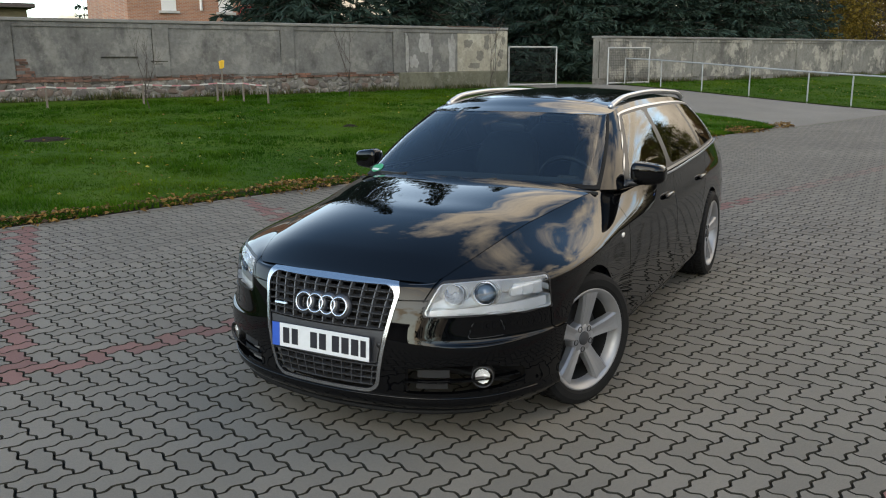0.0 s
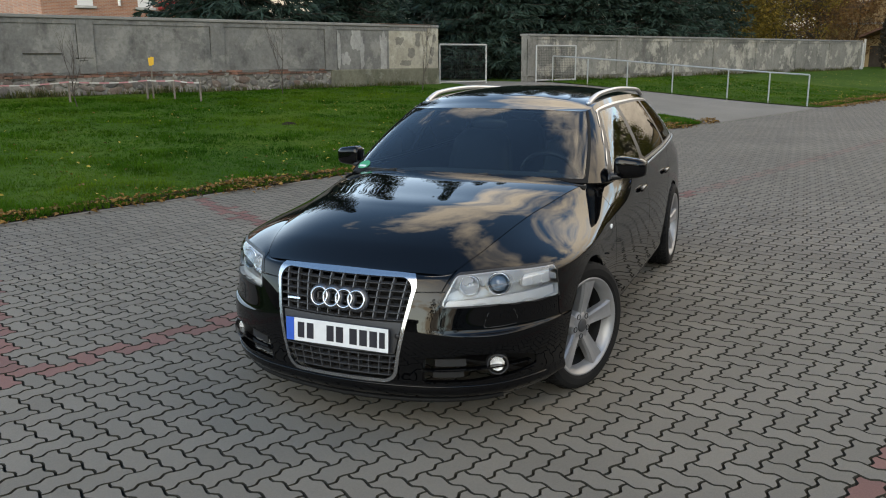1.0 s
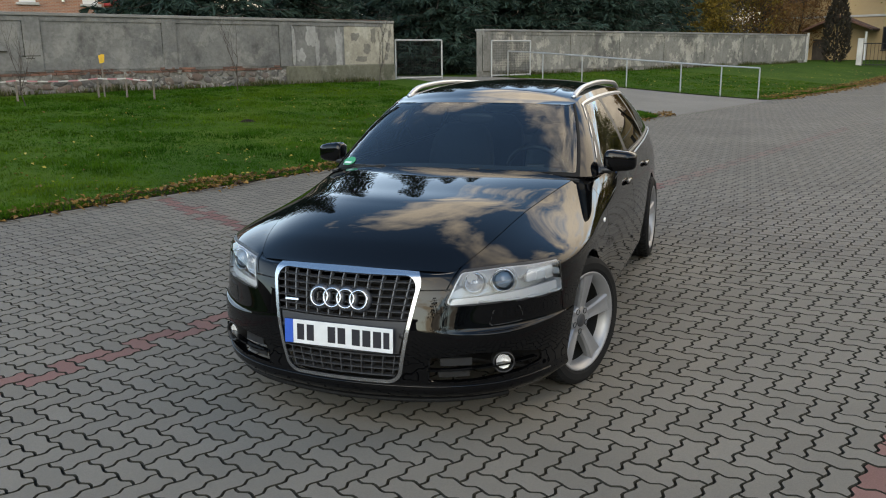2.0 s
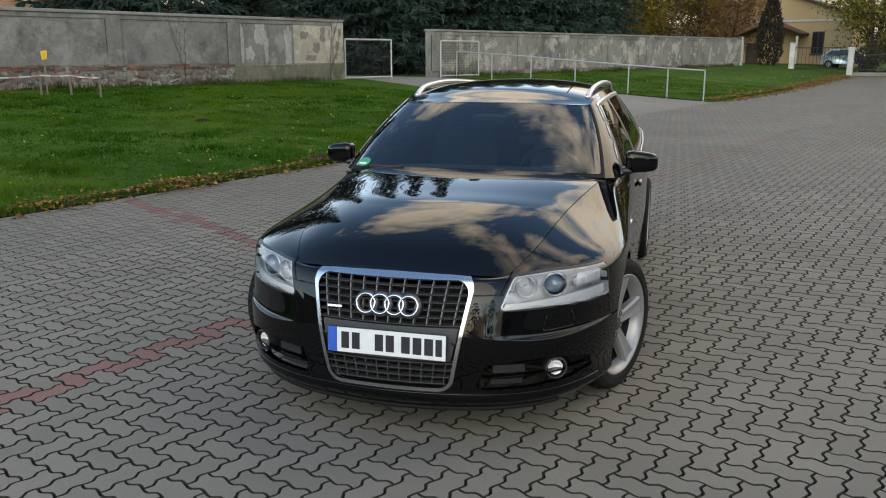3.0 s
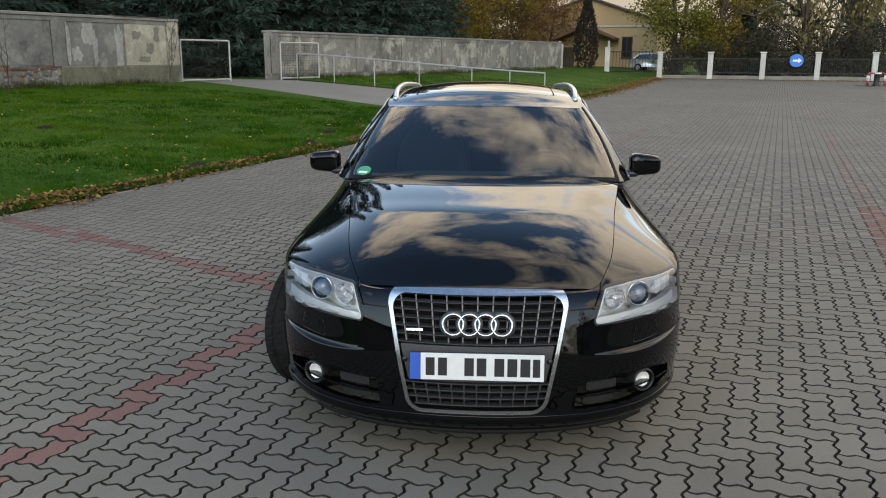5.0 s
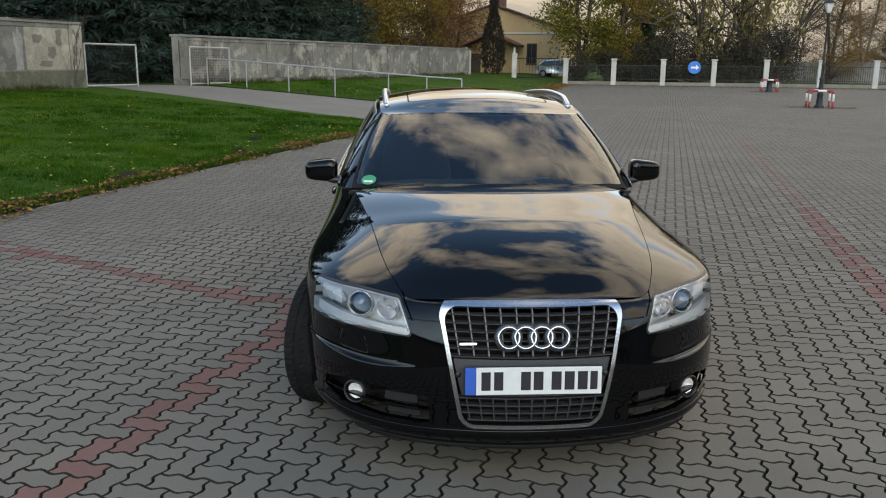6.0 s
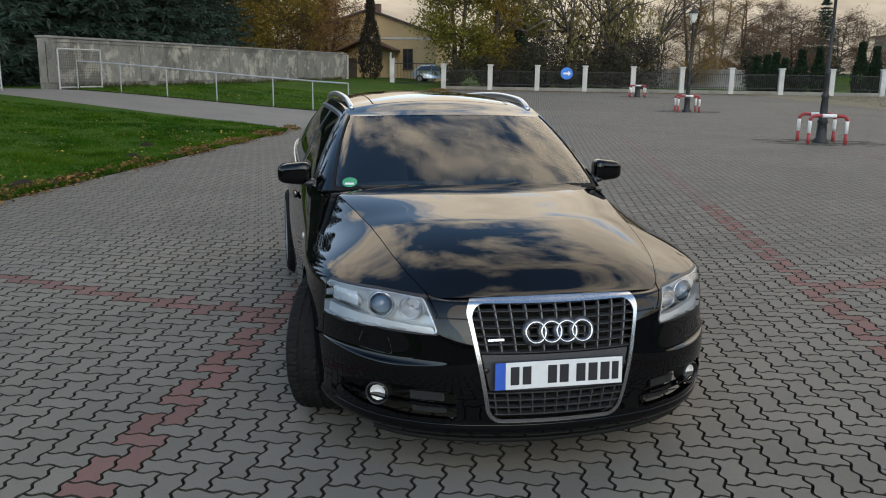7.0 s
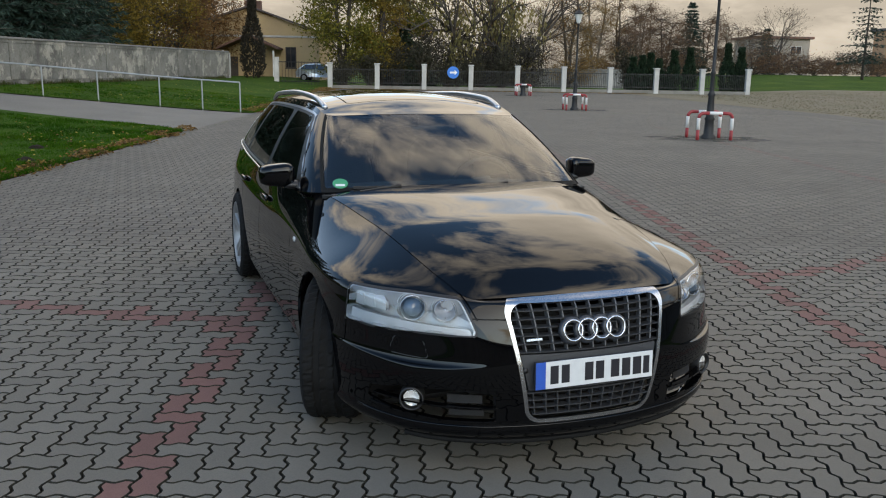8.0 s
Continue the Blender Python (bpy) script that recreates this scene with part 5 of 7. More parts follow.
for s in (1, -1):
    mi = thing("wing_mirror", "black wing mirror on a stalk", "", None)
    mi.parent = car
    sh = lambda q: Vector((q.x - 0.35 * q.y * s, q.y, q.z * (1.0 - 0.14 * (q.y * s)) - 0.05 * q.y * s))
    part("mirror_housing", blob(-0.885, s * 0.932, 1.028, 0.060, 0.092, 0.060, 4.2, 16, sh), M_PAINT, mi, "", True)
    bm = bmesh.new()
    box(bm, -0.012, 0.012, -0.060, 0.060, -0.042, 0.042, 0.01, pose(-0.934, s * 0.922, 1.032, 0, 0, -s * 16))
    part("mirror_glass", bm, M_CHROME, mi)
    part("mirror_stalk", blob(-0.86, s * 0.848, 0.978, 0.045, 0.05, 0.022, 2.6, 10), M_BLACK, mi, "", True)
    for x in (-1.53, -2.50):
        y = side(x, 0.80)
        part("door_handle", blob(x, s * (y + 0.012), 0.815, 0.11, 0.016, 0.018, 2.6, 10), M_PAINT, car, "", True)
    part("side_repeater", blob(-0.52, s * (side(-0.52, 0.74) + 0.001), 0.745, 0.024, 0.006, 0.013, 2.4, 8), M_REFL, car, "small clear side indicator", True)
    bm = bmesh.new()
    strip(bm, [(x, s * (y + 0.006), z + 0.004) for x, y, z in [spline(SHOULDER, u) for u in steps(7.55, 11.2, 30)]], 0.007, 0.009)
    part("belt_trim", fixed(bm), M_ALU, car, "bright aluminium belt trim")

# ---- cowl, wipers, sticker ----
M_MATTBLACK = plain("matt_black_trim", (0.008, 0.008, 0.008), 0.85)
bm = bmesh.new()
cow = [spline(GLASS_LOW, u) for u in steps(0, 2.9, 20)]
cow = [(x, -y, z) for x, y, z in cow[::-1]] + cow[1:]
strip(bm, [(x + 0.02, y, z - 0.014) for x, y, z in cow], 0.075, 0.016)
part("cowl", fixed(bm), M_MATTBLACK, car)


def screen_at(y, v):
    """A point on the windscreen's face at lateral y."""
    best = min(((abs(p[1] - abs(y)) * 3 + abs(a[1] - v) * 0.4, p) for p, a in zip(CABIN[0], CABIN[1]) if a[0] < 3), key=lambda q: q[0])[1]
    return Vector((best[0], y, best[2]))


for y0, y1 in ((0.62, -0.02), (0.02, -0.60)):
    w = thing("wiper", "black wiper blade", "", None)
    w.parent = car
    pts = [screen_at(y0 + (y1 - y0) * t, 0.012 + 0.02 * t) + Vector((0.016, 0, 0.006)) for t in steps(0, 1, 8)]
    bm = bmesh.new()
    strip(bm, pts, 0.010, 0.012)
    part("blade", fixed(bm), M_BLACK, w)
    bm = bmesh.new()
    strip(bm, [screen_at(y1 + 0.02, 0.0) + Vector((0.05, 0, 0.01)), pts[5] + Vector((0.016, 0, 0.012))], 0.014, 0.008)
    part("wiper_arm", fixed(bm), M_BLACK, w)
M_STICKER = plain("green_sticker", (0.02, 0.25, 0.12), 0.5)
c = screen_at(-0.655, 0.10)
bm = bmesh.new()
lathe(bm, [(0.0, 0.002), (0.038, 0.002), (0.040, 0.0)], 24, pose(c.x + 0.006, c.y, c.z + 0.008, 0, 32, -12))
part("sticker", bm, M_STICKER, car, "round green windscreen sticker")
bm = boxed(-0.008, 0.008, -0.024, 0.024, 0.002, 0.0035, 0, pose(c.x + 0.006, c.y, c.z + 0.008, 0, 32, -12) @ pose(0.016, 0, 0))
part("sticker_mark", bm, M_WHITE, car)

# ---- cabin ----
part("dashboard", blob(-0.80, 0, 0.86, 0.36, 0.76, 0.10, 4.0, 16), M_INSIDE, car, "", True)
part("cabin_floor", boxed(-3.6, -0.5, -0.8, 0.8, 0.30, 0.36, 0.01), M_INSIDE, car)
part("load_cover", boxed(-3.65, -2.85, -0.74, 0.74, 0.88, 0.90, 0.005), M_INSIDE, car)
sw = thing("steering_wheel", "black steering wheel", "", None)
sw.parent = car
SM = pose(-1.14, 0.37, 0.90, 0, -68, 0)
bm = bmesh.new()
tube(bm, [SM @ Vector((0.185 * math.cos(2 * math.pi * k / 40), 0.185 * math.sin(2 * math.pi * k / 40), 0)) for k in range(41)], 0.016, 8, False)
part("wheel_rim", fixed(bm), M_BLACK, sw, "", True)
bm = bmesh.new()
box(bm, -0.06, 0.06, -0.075, 0.075, -0.02, 0.03, 0.02, SM)
part("wheel_boss", bm, M_BLACK, sw)
for a in (90, 270, 0):
    bm = boxed(-0.03, 0.03, 0.05, 0.18, -0.01, 0.01, 0.004, SM @ pose(0, 0, 0, 0, 0, a - 90 + 180))
    part("wheel_spoke", bm, M_BLACK, sw)
for x, y in ((-1.72, 0.37), (-1.72, -0.37), (-2.62, 0.37), (-2.62, -0.37)):
    st = thing("seat", "dark leather car seat", "", None)
    st.parent = car
    part("cushion", blob(x + 0.22, y, 0.52, 0.27, 0.25, 0.09, 4, 10), M_SEAT, st, "", True)
    part("backrest", blob(x - 0.12, y, 0.82, 0.09, 0.25, 0.33, 4, 10, lambda q: Vector((q.x - 0.9 * q.z, q.y * (1 - 0.12 * max(0, q.z)), q.z))), M_SEAT, st, "", True)
    part("headrest", blob(x - 0.24, y, 1.235, 0.055, 0.13, 0.08, 3, 10), M_SEAT, st, "", True)
c = screen_at(0, 0.86)
part("rear_view_mirror", blob(c.x - 0.09, 0, c.z - 0.06, 0.02, 0.12, 0.035, 3, 10), M_BLACK, car, "", True)
headlining = offset(ROOF, -0.02)
panel("headlining", headlining, M_INSIDE, car, "", 0, mirror(headlining))


# ---- pavers ----
CELL = 0.1125
PX0, PY0 = 4.2 - CELL, 4.70 - CELL


def wavy(p, q, bends, amp=0.0112):
    """The unit edge from p to q with its soft double bend; edges along y are those along x turned by a quarter."""
    ex, ey = q[0] - p[0], q[1] - p[1]
    along = abs(ex) > abs(ey)
    k = 1 if ex + ey > 0 else -1
    n = (0, amp * HAND) if along else (-amp * HAND, 0)
    return [p] + [(p[0] + ex * f + n[0] * k * g, p[1] + ey * f + n[1] * k * g) for f, g in bends]


SOFT = ((0.2, 0.78), (0.36, 0.92), (0.64, -0.92), (0.8, -0.78))
COARSE = ((0.27, 1), (0.73, -1))


HAND = -1


def paver_outline(flat, bends):
    """Outline of one block of two cells, lying along x (flat) or along y."""
    w, h = (2, 1) if flat else (1, 2)
    corners = [(i, 0) for i in range(w)] + [(w, j) for j in range(h)] + [(w - i, h) for i in range(w)] + [(0, h - j) for j in range(h)]
    out = []
    for a, b in zip(corners, corners[1:] + corners[:1]):
        out += wavy((a[0] * CELL, a[1] * CELL), (b[0] * CELL, b[1] * CELL), bends)
    return out


def paver_shape(flat, level):
    """level 0: bevelled and finely bent, for the nearest; 1: flat and bent; 2: flat with straight edges, for the far ones."""
    o = paver_outline(flat, (SOFT, COARSE, ())[level])
    w, h = (2, 1) if flat else (1, 2)
    cx, cy = w * CELL / 2, h * CELL / 2
    n = len(o)
    def inset(d, z):
        ring = []
        for k in range(n):
            (ax, ay), (bx, by), (cx_, cy_) = o[k - 1], o[k], o[(k + 1) % n]
            e1, e2 = Vector((bx - ax, by - ay)).normalized(), Vector((cx_ - bx, cy_ - by)).normalized()
            nn = Vector((-(e1.y + e2.y), e1.x + e2.x)).normalized()
            f = d / max(0.8, nn.dot(Vector((-e1.y, e1.x))))
            ring.append((bx - cx + nn.x * f, by - cy + nn.y * f, z))
        return ring
    lo, hi = inset(0.0042, -0.02), inset(0.0066, 0.003)
    if level:
        return inset(0.0070, 0.002), [tuple(range(n))]
    faces = [tuple(range(n, 2 * n))] + [(k, (k + 1) % n, n + (k + 1) % n, n + k) for k in range(n)]
    return lo + hi, faces


SHAPES = {(f, b): paver_shape(f, b) for f in (True, False) for b in (0, 1, 2)}
# red rays that run aslant between the straight red lines
RAYS = ((4.05, 4.8, 5.25, 9.1), (1.30, 4.8, 2.62, 9.1), (5.35, 0.8, 7.6, -3.4))
rng = random.Random(7)
ONES = {}
near_list, rest_v, rest_f, rest_s = [], [], [], []
i0, i1 = int((PAVE_X[0] - PX0) / CELL) - 3, int((PAVE_X[1] - PX0) / CELL) + 2
j0, j1 = int((PAVE_Y[0] - PY0) / CELL) - 3, int((PAVE_Y[1] - PY0) / CELL) + 1
for j in range(j0, j1):
    for i in range(i0, i1):
        k = (i + j) % 4
        if k not in (0, 2):
            continue
        flat = k == 0
        w, h = (2, 1) if flat else (1, 2)
        x, y = PX0 + (i + w / 2) * CELL, PY0 + (j + h / 2) * CELL
        red = any((flat and j in (q, q + 1)) or (not flat and j == q) for q in (0, -34, -75)) or any(min(ya, yb) < y < max(ya, yb) and abs(x - xa - (xb - xa) * (y - ya) / (yb - ya)) < (0.1 if flat else 0.075) for xa, ya, xb, yb in RAYS)
        level = 2 if x > 15 or x < -1 or y < -8 else 1 if x > 6.5 or y < -1.2 or y > 7 or x < 0.2 else 0
        tint = 0 if not red or (x > 19 and rng.random() < 0.8) else 2 if x > 9.5 else 1
        near_list.append((x, y, flat, tint, level))
paving = thing("pavement", "grey zigzag concrete pavers with red grid lines", "pavement", None, "", "structure")
count = 0
for x, y, flat, red, level in near_list:
    tilt = (rng.gauss(0, 0.0026), rng.gauss(0, 0.0026), rng.gauss(0, 0.0006))
    z = height(x, y) + tilt[2]
    rot = rng.gauss(0, 0.0035)
    single = 0.6 < x < 2.6 and -0.2 < y < 5.0 and x - 1.4 < 0.35 * (y + 0.2) and count < 300
    if single:
        key = (flat, red)
        if key not in ONES:
            ONES[key] = mesh_of("paver", *SHAPES[(flat, 0)], [M_PAVER_RED if red else M_PAVER, M_JOINT], False, [0] + [1] * (len(SHAPES[(flat, 0)][1]) - 1))
        o = part("paver", ONES[key], None, paving)
        o.matrix_world = Matrix.LocRotScale((x, y, z), Euler((tilt[0], tilt[1], rot)), None)
        count += 1
        continue
    vs, fs = SHAPES[(flat, level)]
    b = len(rest_v)
    c, s = math.cos(rot), math.sin(rot)
    rest_v += [(x + c * px - s * py, y + s * px + c * py, z + pz + tilt[0] * py - tilt[1] * px) for px, py, pz in vs]
    rest_f += [tuple(q + b for q in f) for f in fs]
    rest_s += [red] + [3] * (len(fs) - 1)
tagged(part("pavers", mesh_of("pavers", rest_v, rest_f, [M_PAVER, M_PAVER_RED, M_PAVER_WORN, M_JOINT], False, rest_s), None, paving), kind="stuff")


# ---- trees ----
def spot(d, bearing):
    """A place d metres off along a bearing counted from the start of the walk."""
    s = (bearing - 784) / 1480
    return d * (0.685 + 0.729 * s), d * (0.729 - 0.685 * s)


def spot_end(d, bearing):
    """The same, counted from the end of the walk."""
    s = (bearing - 784) / 1480
    return -1.1 + d * (0.9995 - 0.032 * s), 3.62 - d * (0.032 + 0.9995 * s)


def fan(verts, faces, rng, p, d, size, width):
    """Three narrow blades that spread from p along d."""
    d = d.normalized()
    a = d.orthogonal().normalized()
    a.rotate(Matrix.Rotation(rng.uniform(0, 6.28), 3, d))
    b = d.cross(a)
    for k in (-0.55, 0.0, 0.55):
        q = (d + a * (k + rng.uniform(-0.15, 0.15)) + b * rng.uniform(-0.25, 0.25)).normalized() * size * rng.uniform(0.75, 1.15)
        i = len(verts)
        verts += [p - a * width * 0.4, p + q * 0.55 + b * width, p + q, p + q * 0.5 - b * width + a * width * 0.5]
        faces.append((i, i + 1, i + 2, i + 3))


def conifer(m, h, r, mat, seed, label, low=0.05, dense=1.0, droop=0.25, size=0.55, group="spruces"):
    rng = random.Random(seed)
    t = thing("conifer_tree", label, "tree", m, group)
    part("trunk", tubed([(0, 0, -0.3), (0.05, 0, h * 0.4), (0, 0.04, h * 0.97)], [0.016 * h, 0.010 * h, 0.01], 8), M_BARK, t, smooth=True)
    verts, faces = [], []
    bm = bmesh.new()
    levels = int(h * 3.0 * dense)
    for i in range(levels):
        k = (i + rng.random()) / levels
        z = h * (low + (0.99 - low) * k)
        reach = r * (1 - k) ** 0.85 * rng.uniform(0.8, 1.12) + 0.12
        n = max(4, int((7 + 3 * (1 - k)) * dense))
        a0 = rng.uniform(0, 6.28)
        for j in range(n):
            a = a0 + 6.28 * j / n + rng.uniform(-0.3, 0.3)
            ln = reach * rng.uniform(0.65, 1.1)
            out = Vector((math.cos(a), math.sin(a), 0))
            tip = out * ln + Vector((0, 0, z - droop * ln + 0.06 * ln))
            mid = out * ln * 0.55 + Vector((0, 0, z - droop * ln * 0.75))
            if k < 0.9 and j % 2 == 0:
                tube(bm, [(0, 0, z), mid, tip], [0.03 * (1 - k) + 0.01, 0.02, 0.006], 4, False)
            m_ = max(3, int(ln / 0.3 * dense))
            for q in range(m_):
                f = (q + 0.6) / m_
                p = Vector((0, 0, z)).lerp(mid, f * 2) if f < 0.5 else mid.lerp(tip, f * 2 - 1)
                side_ = Vector((-out.y, out.x, 0)) * rng.choice((-1, 1))
                fan(verts, faces, rng, p, out * 0.8 + side_ * rng.uniform(0.2, 1.1) + Vector((0, 0, rng.uniform(-0.75, 0.05))), size * (0.55 + 0.45 * (1 - k)) * rng.uniform(0.8, 1.2), 0.055 * size / 0.55)
    tagged(part("branchwork", bm, M_BARK, t), kind="stuff")
    part("crown", mesh_of("crown", verts, faces, mat), None, t, "dense drooping needles")
    return t


def column(m, h, r, mat, seed, label, group="thujas"):
    """A slim clipped conifer of many upright sprays."""
    rng = random.Random(seed)
    t = thing("columnar_conifer", label, "tree", m, group)
    part("trunk", tubed([(0, 0, -0.2), (0, 0, h * 0.8)], [0.06, 0.02], 6), M_BARK, t)
    verts, faces = [], []
    for i in range(int(650 * h / 3)):
        k = rng.random() ** 0.9
        rr = r * (math.sin(min(1.0, (k + 0.12) * 1.15) * math.pi * 0.93) ** 0.6) * (1 - 0.55 * k)
        a = rng.uniform(0, 6.28)
        f = math.sqrt(rng.uniform(0.35, 1.0))
        p = Vector((rr * f * math.cos(a), rr * f * math.sin(a), h * k))
        fan(verts, faces, rng, p, Vector((math.cos(a) * 0.5, math.sin(a) * 0.5, 1.0)), 0.3, 0.045)
    part("crown", mesh_of("crown", verts, faces, mat), None, t)
    return t


def broadleaf(m, h, spread, mat, leaves, seed, label, bark=None, leaf_size=0.16, depth=5, upright=0.6, thick=0.022, trunk=0.28, weep=0.0, group="autumn trees", name="broadleaf_tree", low=0):
    rng = random.Random(seed)
    t = thing(name, label, "tree", m, group)
    bm = bmesh.new()
    stem = bmesh.new()
    tips = []

    def grow(p, d, ln, r, lev):
        pts, rr = [p], [r]
        q = p
        for s in range(3):
            d = (d + Vector((rng.gauss(0, 0.13), rng.gauss(0, 0.13), rng.gauss(0.04, 0.08)))).normalized()
            if weep and lev >= 3:
                d = (d + Vector((0, 0, -weep))).normalized()
            q = q + d * ln / 3
            pts.append(q)
            rr.append(r * (1 - 0.13 * (s + 1)))
            if lev >= depth - 2:
                tips.append((q.copy(), d.copy(), lev))
        tube(stem if lev == 0 else bm, pts, rr, 7 if lev < 2 else (5 if lev < 3 else 3), False)
        if lev >= depth:
            return
        for c in range(rng.choice((2, 3, 3)) + (1 if lev == 0 else 0)):
            a = d.orthogonal().normalized()
            a.rotate(Matrix.Rotation(rng.uniform(0, 6.28), 3, d))
            nd = (d * upright + a * rng.uniform(0.35, 0.85) * spread / h * 1.6 + Vector((0, 0, 0.12))).normalized()
            at = pts[rng.choice((2, 3, 3))] if lev else pts[rng.choice((2, 3))]
            grow(at, nd, ln * rng.uniform(0.62, 0.86), r * rng.uniform(0.45, 0.66), lev + 1)

    grow(Vector((0, 0, -0.2)), Vector((0, 0, 1)), h * trunk, h * thick, 0)
    for i in range(low):
        a = i * 2.4 + rng.random()
        grow(Vector((0, 0, h * trunk * rng.uniform(0.3, 1.6))), Vector((math.cos(a), math.sin(a), rng.uniform(0.1, 0.5))).normalized(), h * trunk * 0.8 + 0.5, h * thick * 0.35, 2)
    k = h / max(p.z for p, _, _ in tips)
    for v in [*stem.verts, *bm.verts]:
        v.co *= k
    tips = [(p * k, d, q) for p, d, q in tips]
    loose = 0.035 * h
    part("trunk", stem, bark or M_BARK, t, smooth=True)
    tagged(part("branchwork", bm, bark or M_BARK, t), kind="stuff")
    if leaves:
        verts, faces = [], []
        for i in range(leaves):
            p, d, _ = rng.choice(tips)
            p = p + Vector((rng.gauss(0, loose), rng.gauss(0, loose), rng.gauss(-0.05 - 0.8 * weep, loose + weep)))
            a = Vector((rng.gauss(0, 1), rng.gauss(0, 1), rng.gauss(0, 1))).normalized()
            if weep:
                a = (a * 0.3 + Vector((0, 0, -1))).normalized()
            b = a.orthogonal().normalized()
            b.rotate(Matrix.Rotation(rng.uniform(0, 6.28), 3, a))
            s = leaf_size * rng.uniform(0.6, 1.25)
            k = len(verts)
            verts += [p - a * s * 0.5, p + b * s * 0.33, p + a * s * 0.6, p - b * s * 0.33]
            faces.append((k, k + 1, k + 2, k + 3))
        part("crown", mesh_of("crown", verts, faces, mat), None, t)
    return t


def leafy(m, h, r, mat, leaves, clumps, seed, label, low=0.1, leaf_size=0.19, bark=None, group="autumn trees", stems=2, name="broadleaf_tree", puff=0.16, taper=0.75):
    """A full-crowned tree: stems, limbs to many clumps, leaves thick about each clump, with gaps between."""
    rng = random.Random(seed)
    t = thing(name, label, "tree", m, group)
    stem, bm = bmesh.new(), bmesh.new()
    axes = []
    for k in range(stems):
        a = 6.28 * k / stems + rng.random()
        d = 0.28 * r if stems > 1 else 0.05
        pts = [Vector((0.12 * k * math.cos(a), 0.12 * math.sin(a), -0.3)), Vector((0.4 * d * math.cos(a), 0.4 * d * math.sin(a), h * 0.3)), Vector((d * math.cos(a + 0.3), d * math.sin(a + 0.3), h * 0.62)), Vector((d * 1.2 * math.cos(a), d * 1.2 * math.sin(a), h * 0.96))]
        tube(stem, pts, [0.022 * h / stems ** 0.4, 0.016 * h / stems ** 0.4, 0.009 * h, 0.01], 8, False)
        axes.append(pts)
    part("trunk", stem, bark or M_BARK, t, "", True)
    spots = []
    for k in range(clumps):
        u = rng.random()
        z = h * (low + (1 - low) * u)
        wide = r * (0.35 + 0.65 * math.sin(math.pi * min(1, 0.12 + u * taper)) ** 0.7)
        a, f = rng.uniform(0, 6.28), math.sqrt(rng.uniform(0.12, 1.1))
        c = Vector((wide * f * math.cos(a), wide * f * math.sin(a), z))
        ax = rng.choice(axes)
        q = max(0.05, min(0.95, (z / h - 0.10) / 0.9)) * 2.99
        i = int(q)
        root = ax[i].lerp(ax[i + 1], q - i)
        mid = root.lerp(c, 0.55) + Vector((rng.gauss(0, 0.12), rng.gauss(0, 0.12), 0.15))
        tube(bm, [root, mid, c], [0.035 + 0.004 * h * 0.3, 0.025, 0.006], 4, False)
        for q in range(7):
            tube(bm, [mid.lerp(c, 0.14 * q), c + Vector((rng.gauss(0, 1), rng.gauss(0, 1), rng.gauss(0, 0.8))) * r * puff], [0.014, 0.004], 3, False)
        spots.append((c, r * puff * rng.uniform(0.6, 1.5), rng.uniform(0.3, 1.5)))
    tagged(part("branchwork", bm, bark or M_BARK, t), kind="stuff")
    verts, faces = [], []
    weights = [w for _, _, w in spots]
    for c, sd, _ in rng.choices(spots, weights, k=leaves):
        p = c + Vector((rng.gauss(0, sd), rng.gauss(0, sd), rng.gauss(-0.1 * sd, sd * 0.8)))
        if p.z < 0.15:
            continue
        a = Vector((rng.gauss(0, 1), rng.gauss(0, 1), rng.gauss(-0.3, 1))).normalized()
        b = a.orthogonal().normalized()
        b.rotate(Matrix.Rotation(rng.uniform(0, 6.28), 3, a))
        s = leaf_size * rng.uniform(0.55, 1.25)
        k = len(verts)
        verts += [p - a * s * 0.5, p + b * s * 0.33, p + a * s * 0.6, p - b * s * 0.33]
        faces.append((k, k + 1, k + 2, k + 3))
    part("crown", mesh_of("crown", verts, faces, mat), None, t)
    return t


def stand(x, y, rot=0.0):
    return pose(x, y, height(x, y), 0, 0, rot)


SPRUCE = "tall dark green spruce behind the old wall"
for k, (d, bearing, h, r) in enumerate(((34, 742, 15, 3.6), (43, 905, 20, 4.6), (40, 985, 17, 4.2), (47, 1060, 21, 5.0), (42.5, 1140, 17, 4.3), (49, 1215, 19, 4.8), (46, 1290, 16, 4.3), (52, 1360, 15, 4.3), (60, 1010, 22, 5.0))):
    x, y = spot(d + 2.5, bearing)
    conifer(stand(x, y, 40 * k), h, r, M_NEEDLE, 100 + k, SPRUCE, 0.03, 1.38, 0.25, 0.52)
for k, (d, bearing, h) in enumerate(((76, 20, 13), (70, 95, 12), (80, 170, 14), (84, 250, 13), (82, 330, 11))):
    x, y = spot_end(d, bearing)
    conifer(stand(x, y, 25 * k), h, 4.0, M_NEEDLE, 120 + k, "dark spruce far behind the wall", 0.03, 0.6, 0.2, 0.8, "far spruces")
x, y = spot(33, 560)
conifer(stand(x, y), 18.0, 3.9, M_NEEDLE, 88, SPRUCE, 0.02, 1.38, 0.25, 0.52)
x, y = spot(34, 500)
conifer(stand(x, y), 7.0, 2.0, M_THUJA, 89, "broad dark yew behind the old wall", 0.02, 1.9, 0.1, 0.36, "yews")
for k, (d, bearing, h) in enumerate(((70, 175, 6.6), (75, 240, 7.5))):
    x, y = spot(d, bearing)
    conifer(stand(x, y), h, 2.2, M_NEEDLE, 140 + k, "distant spruce seen over the old wall", 0.05, 0.6, 0.2, 0.7, "far spruces")
YEL = "autumn tree with yellow and olive leaves"
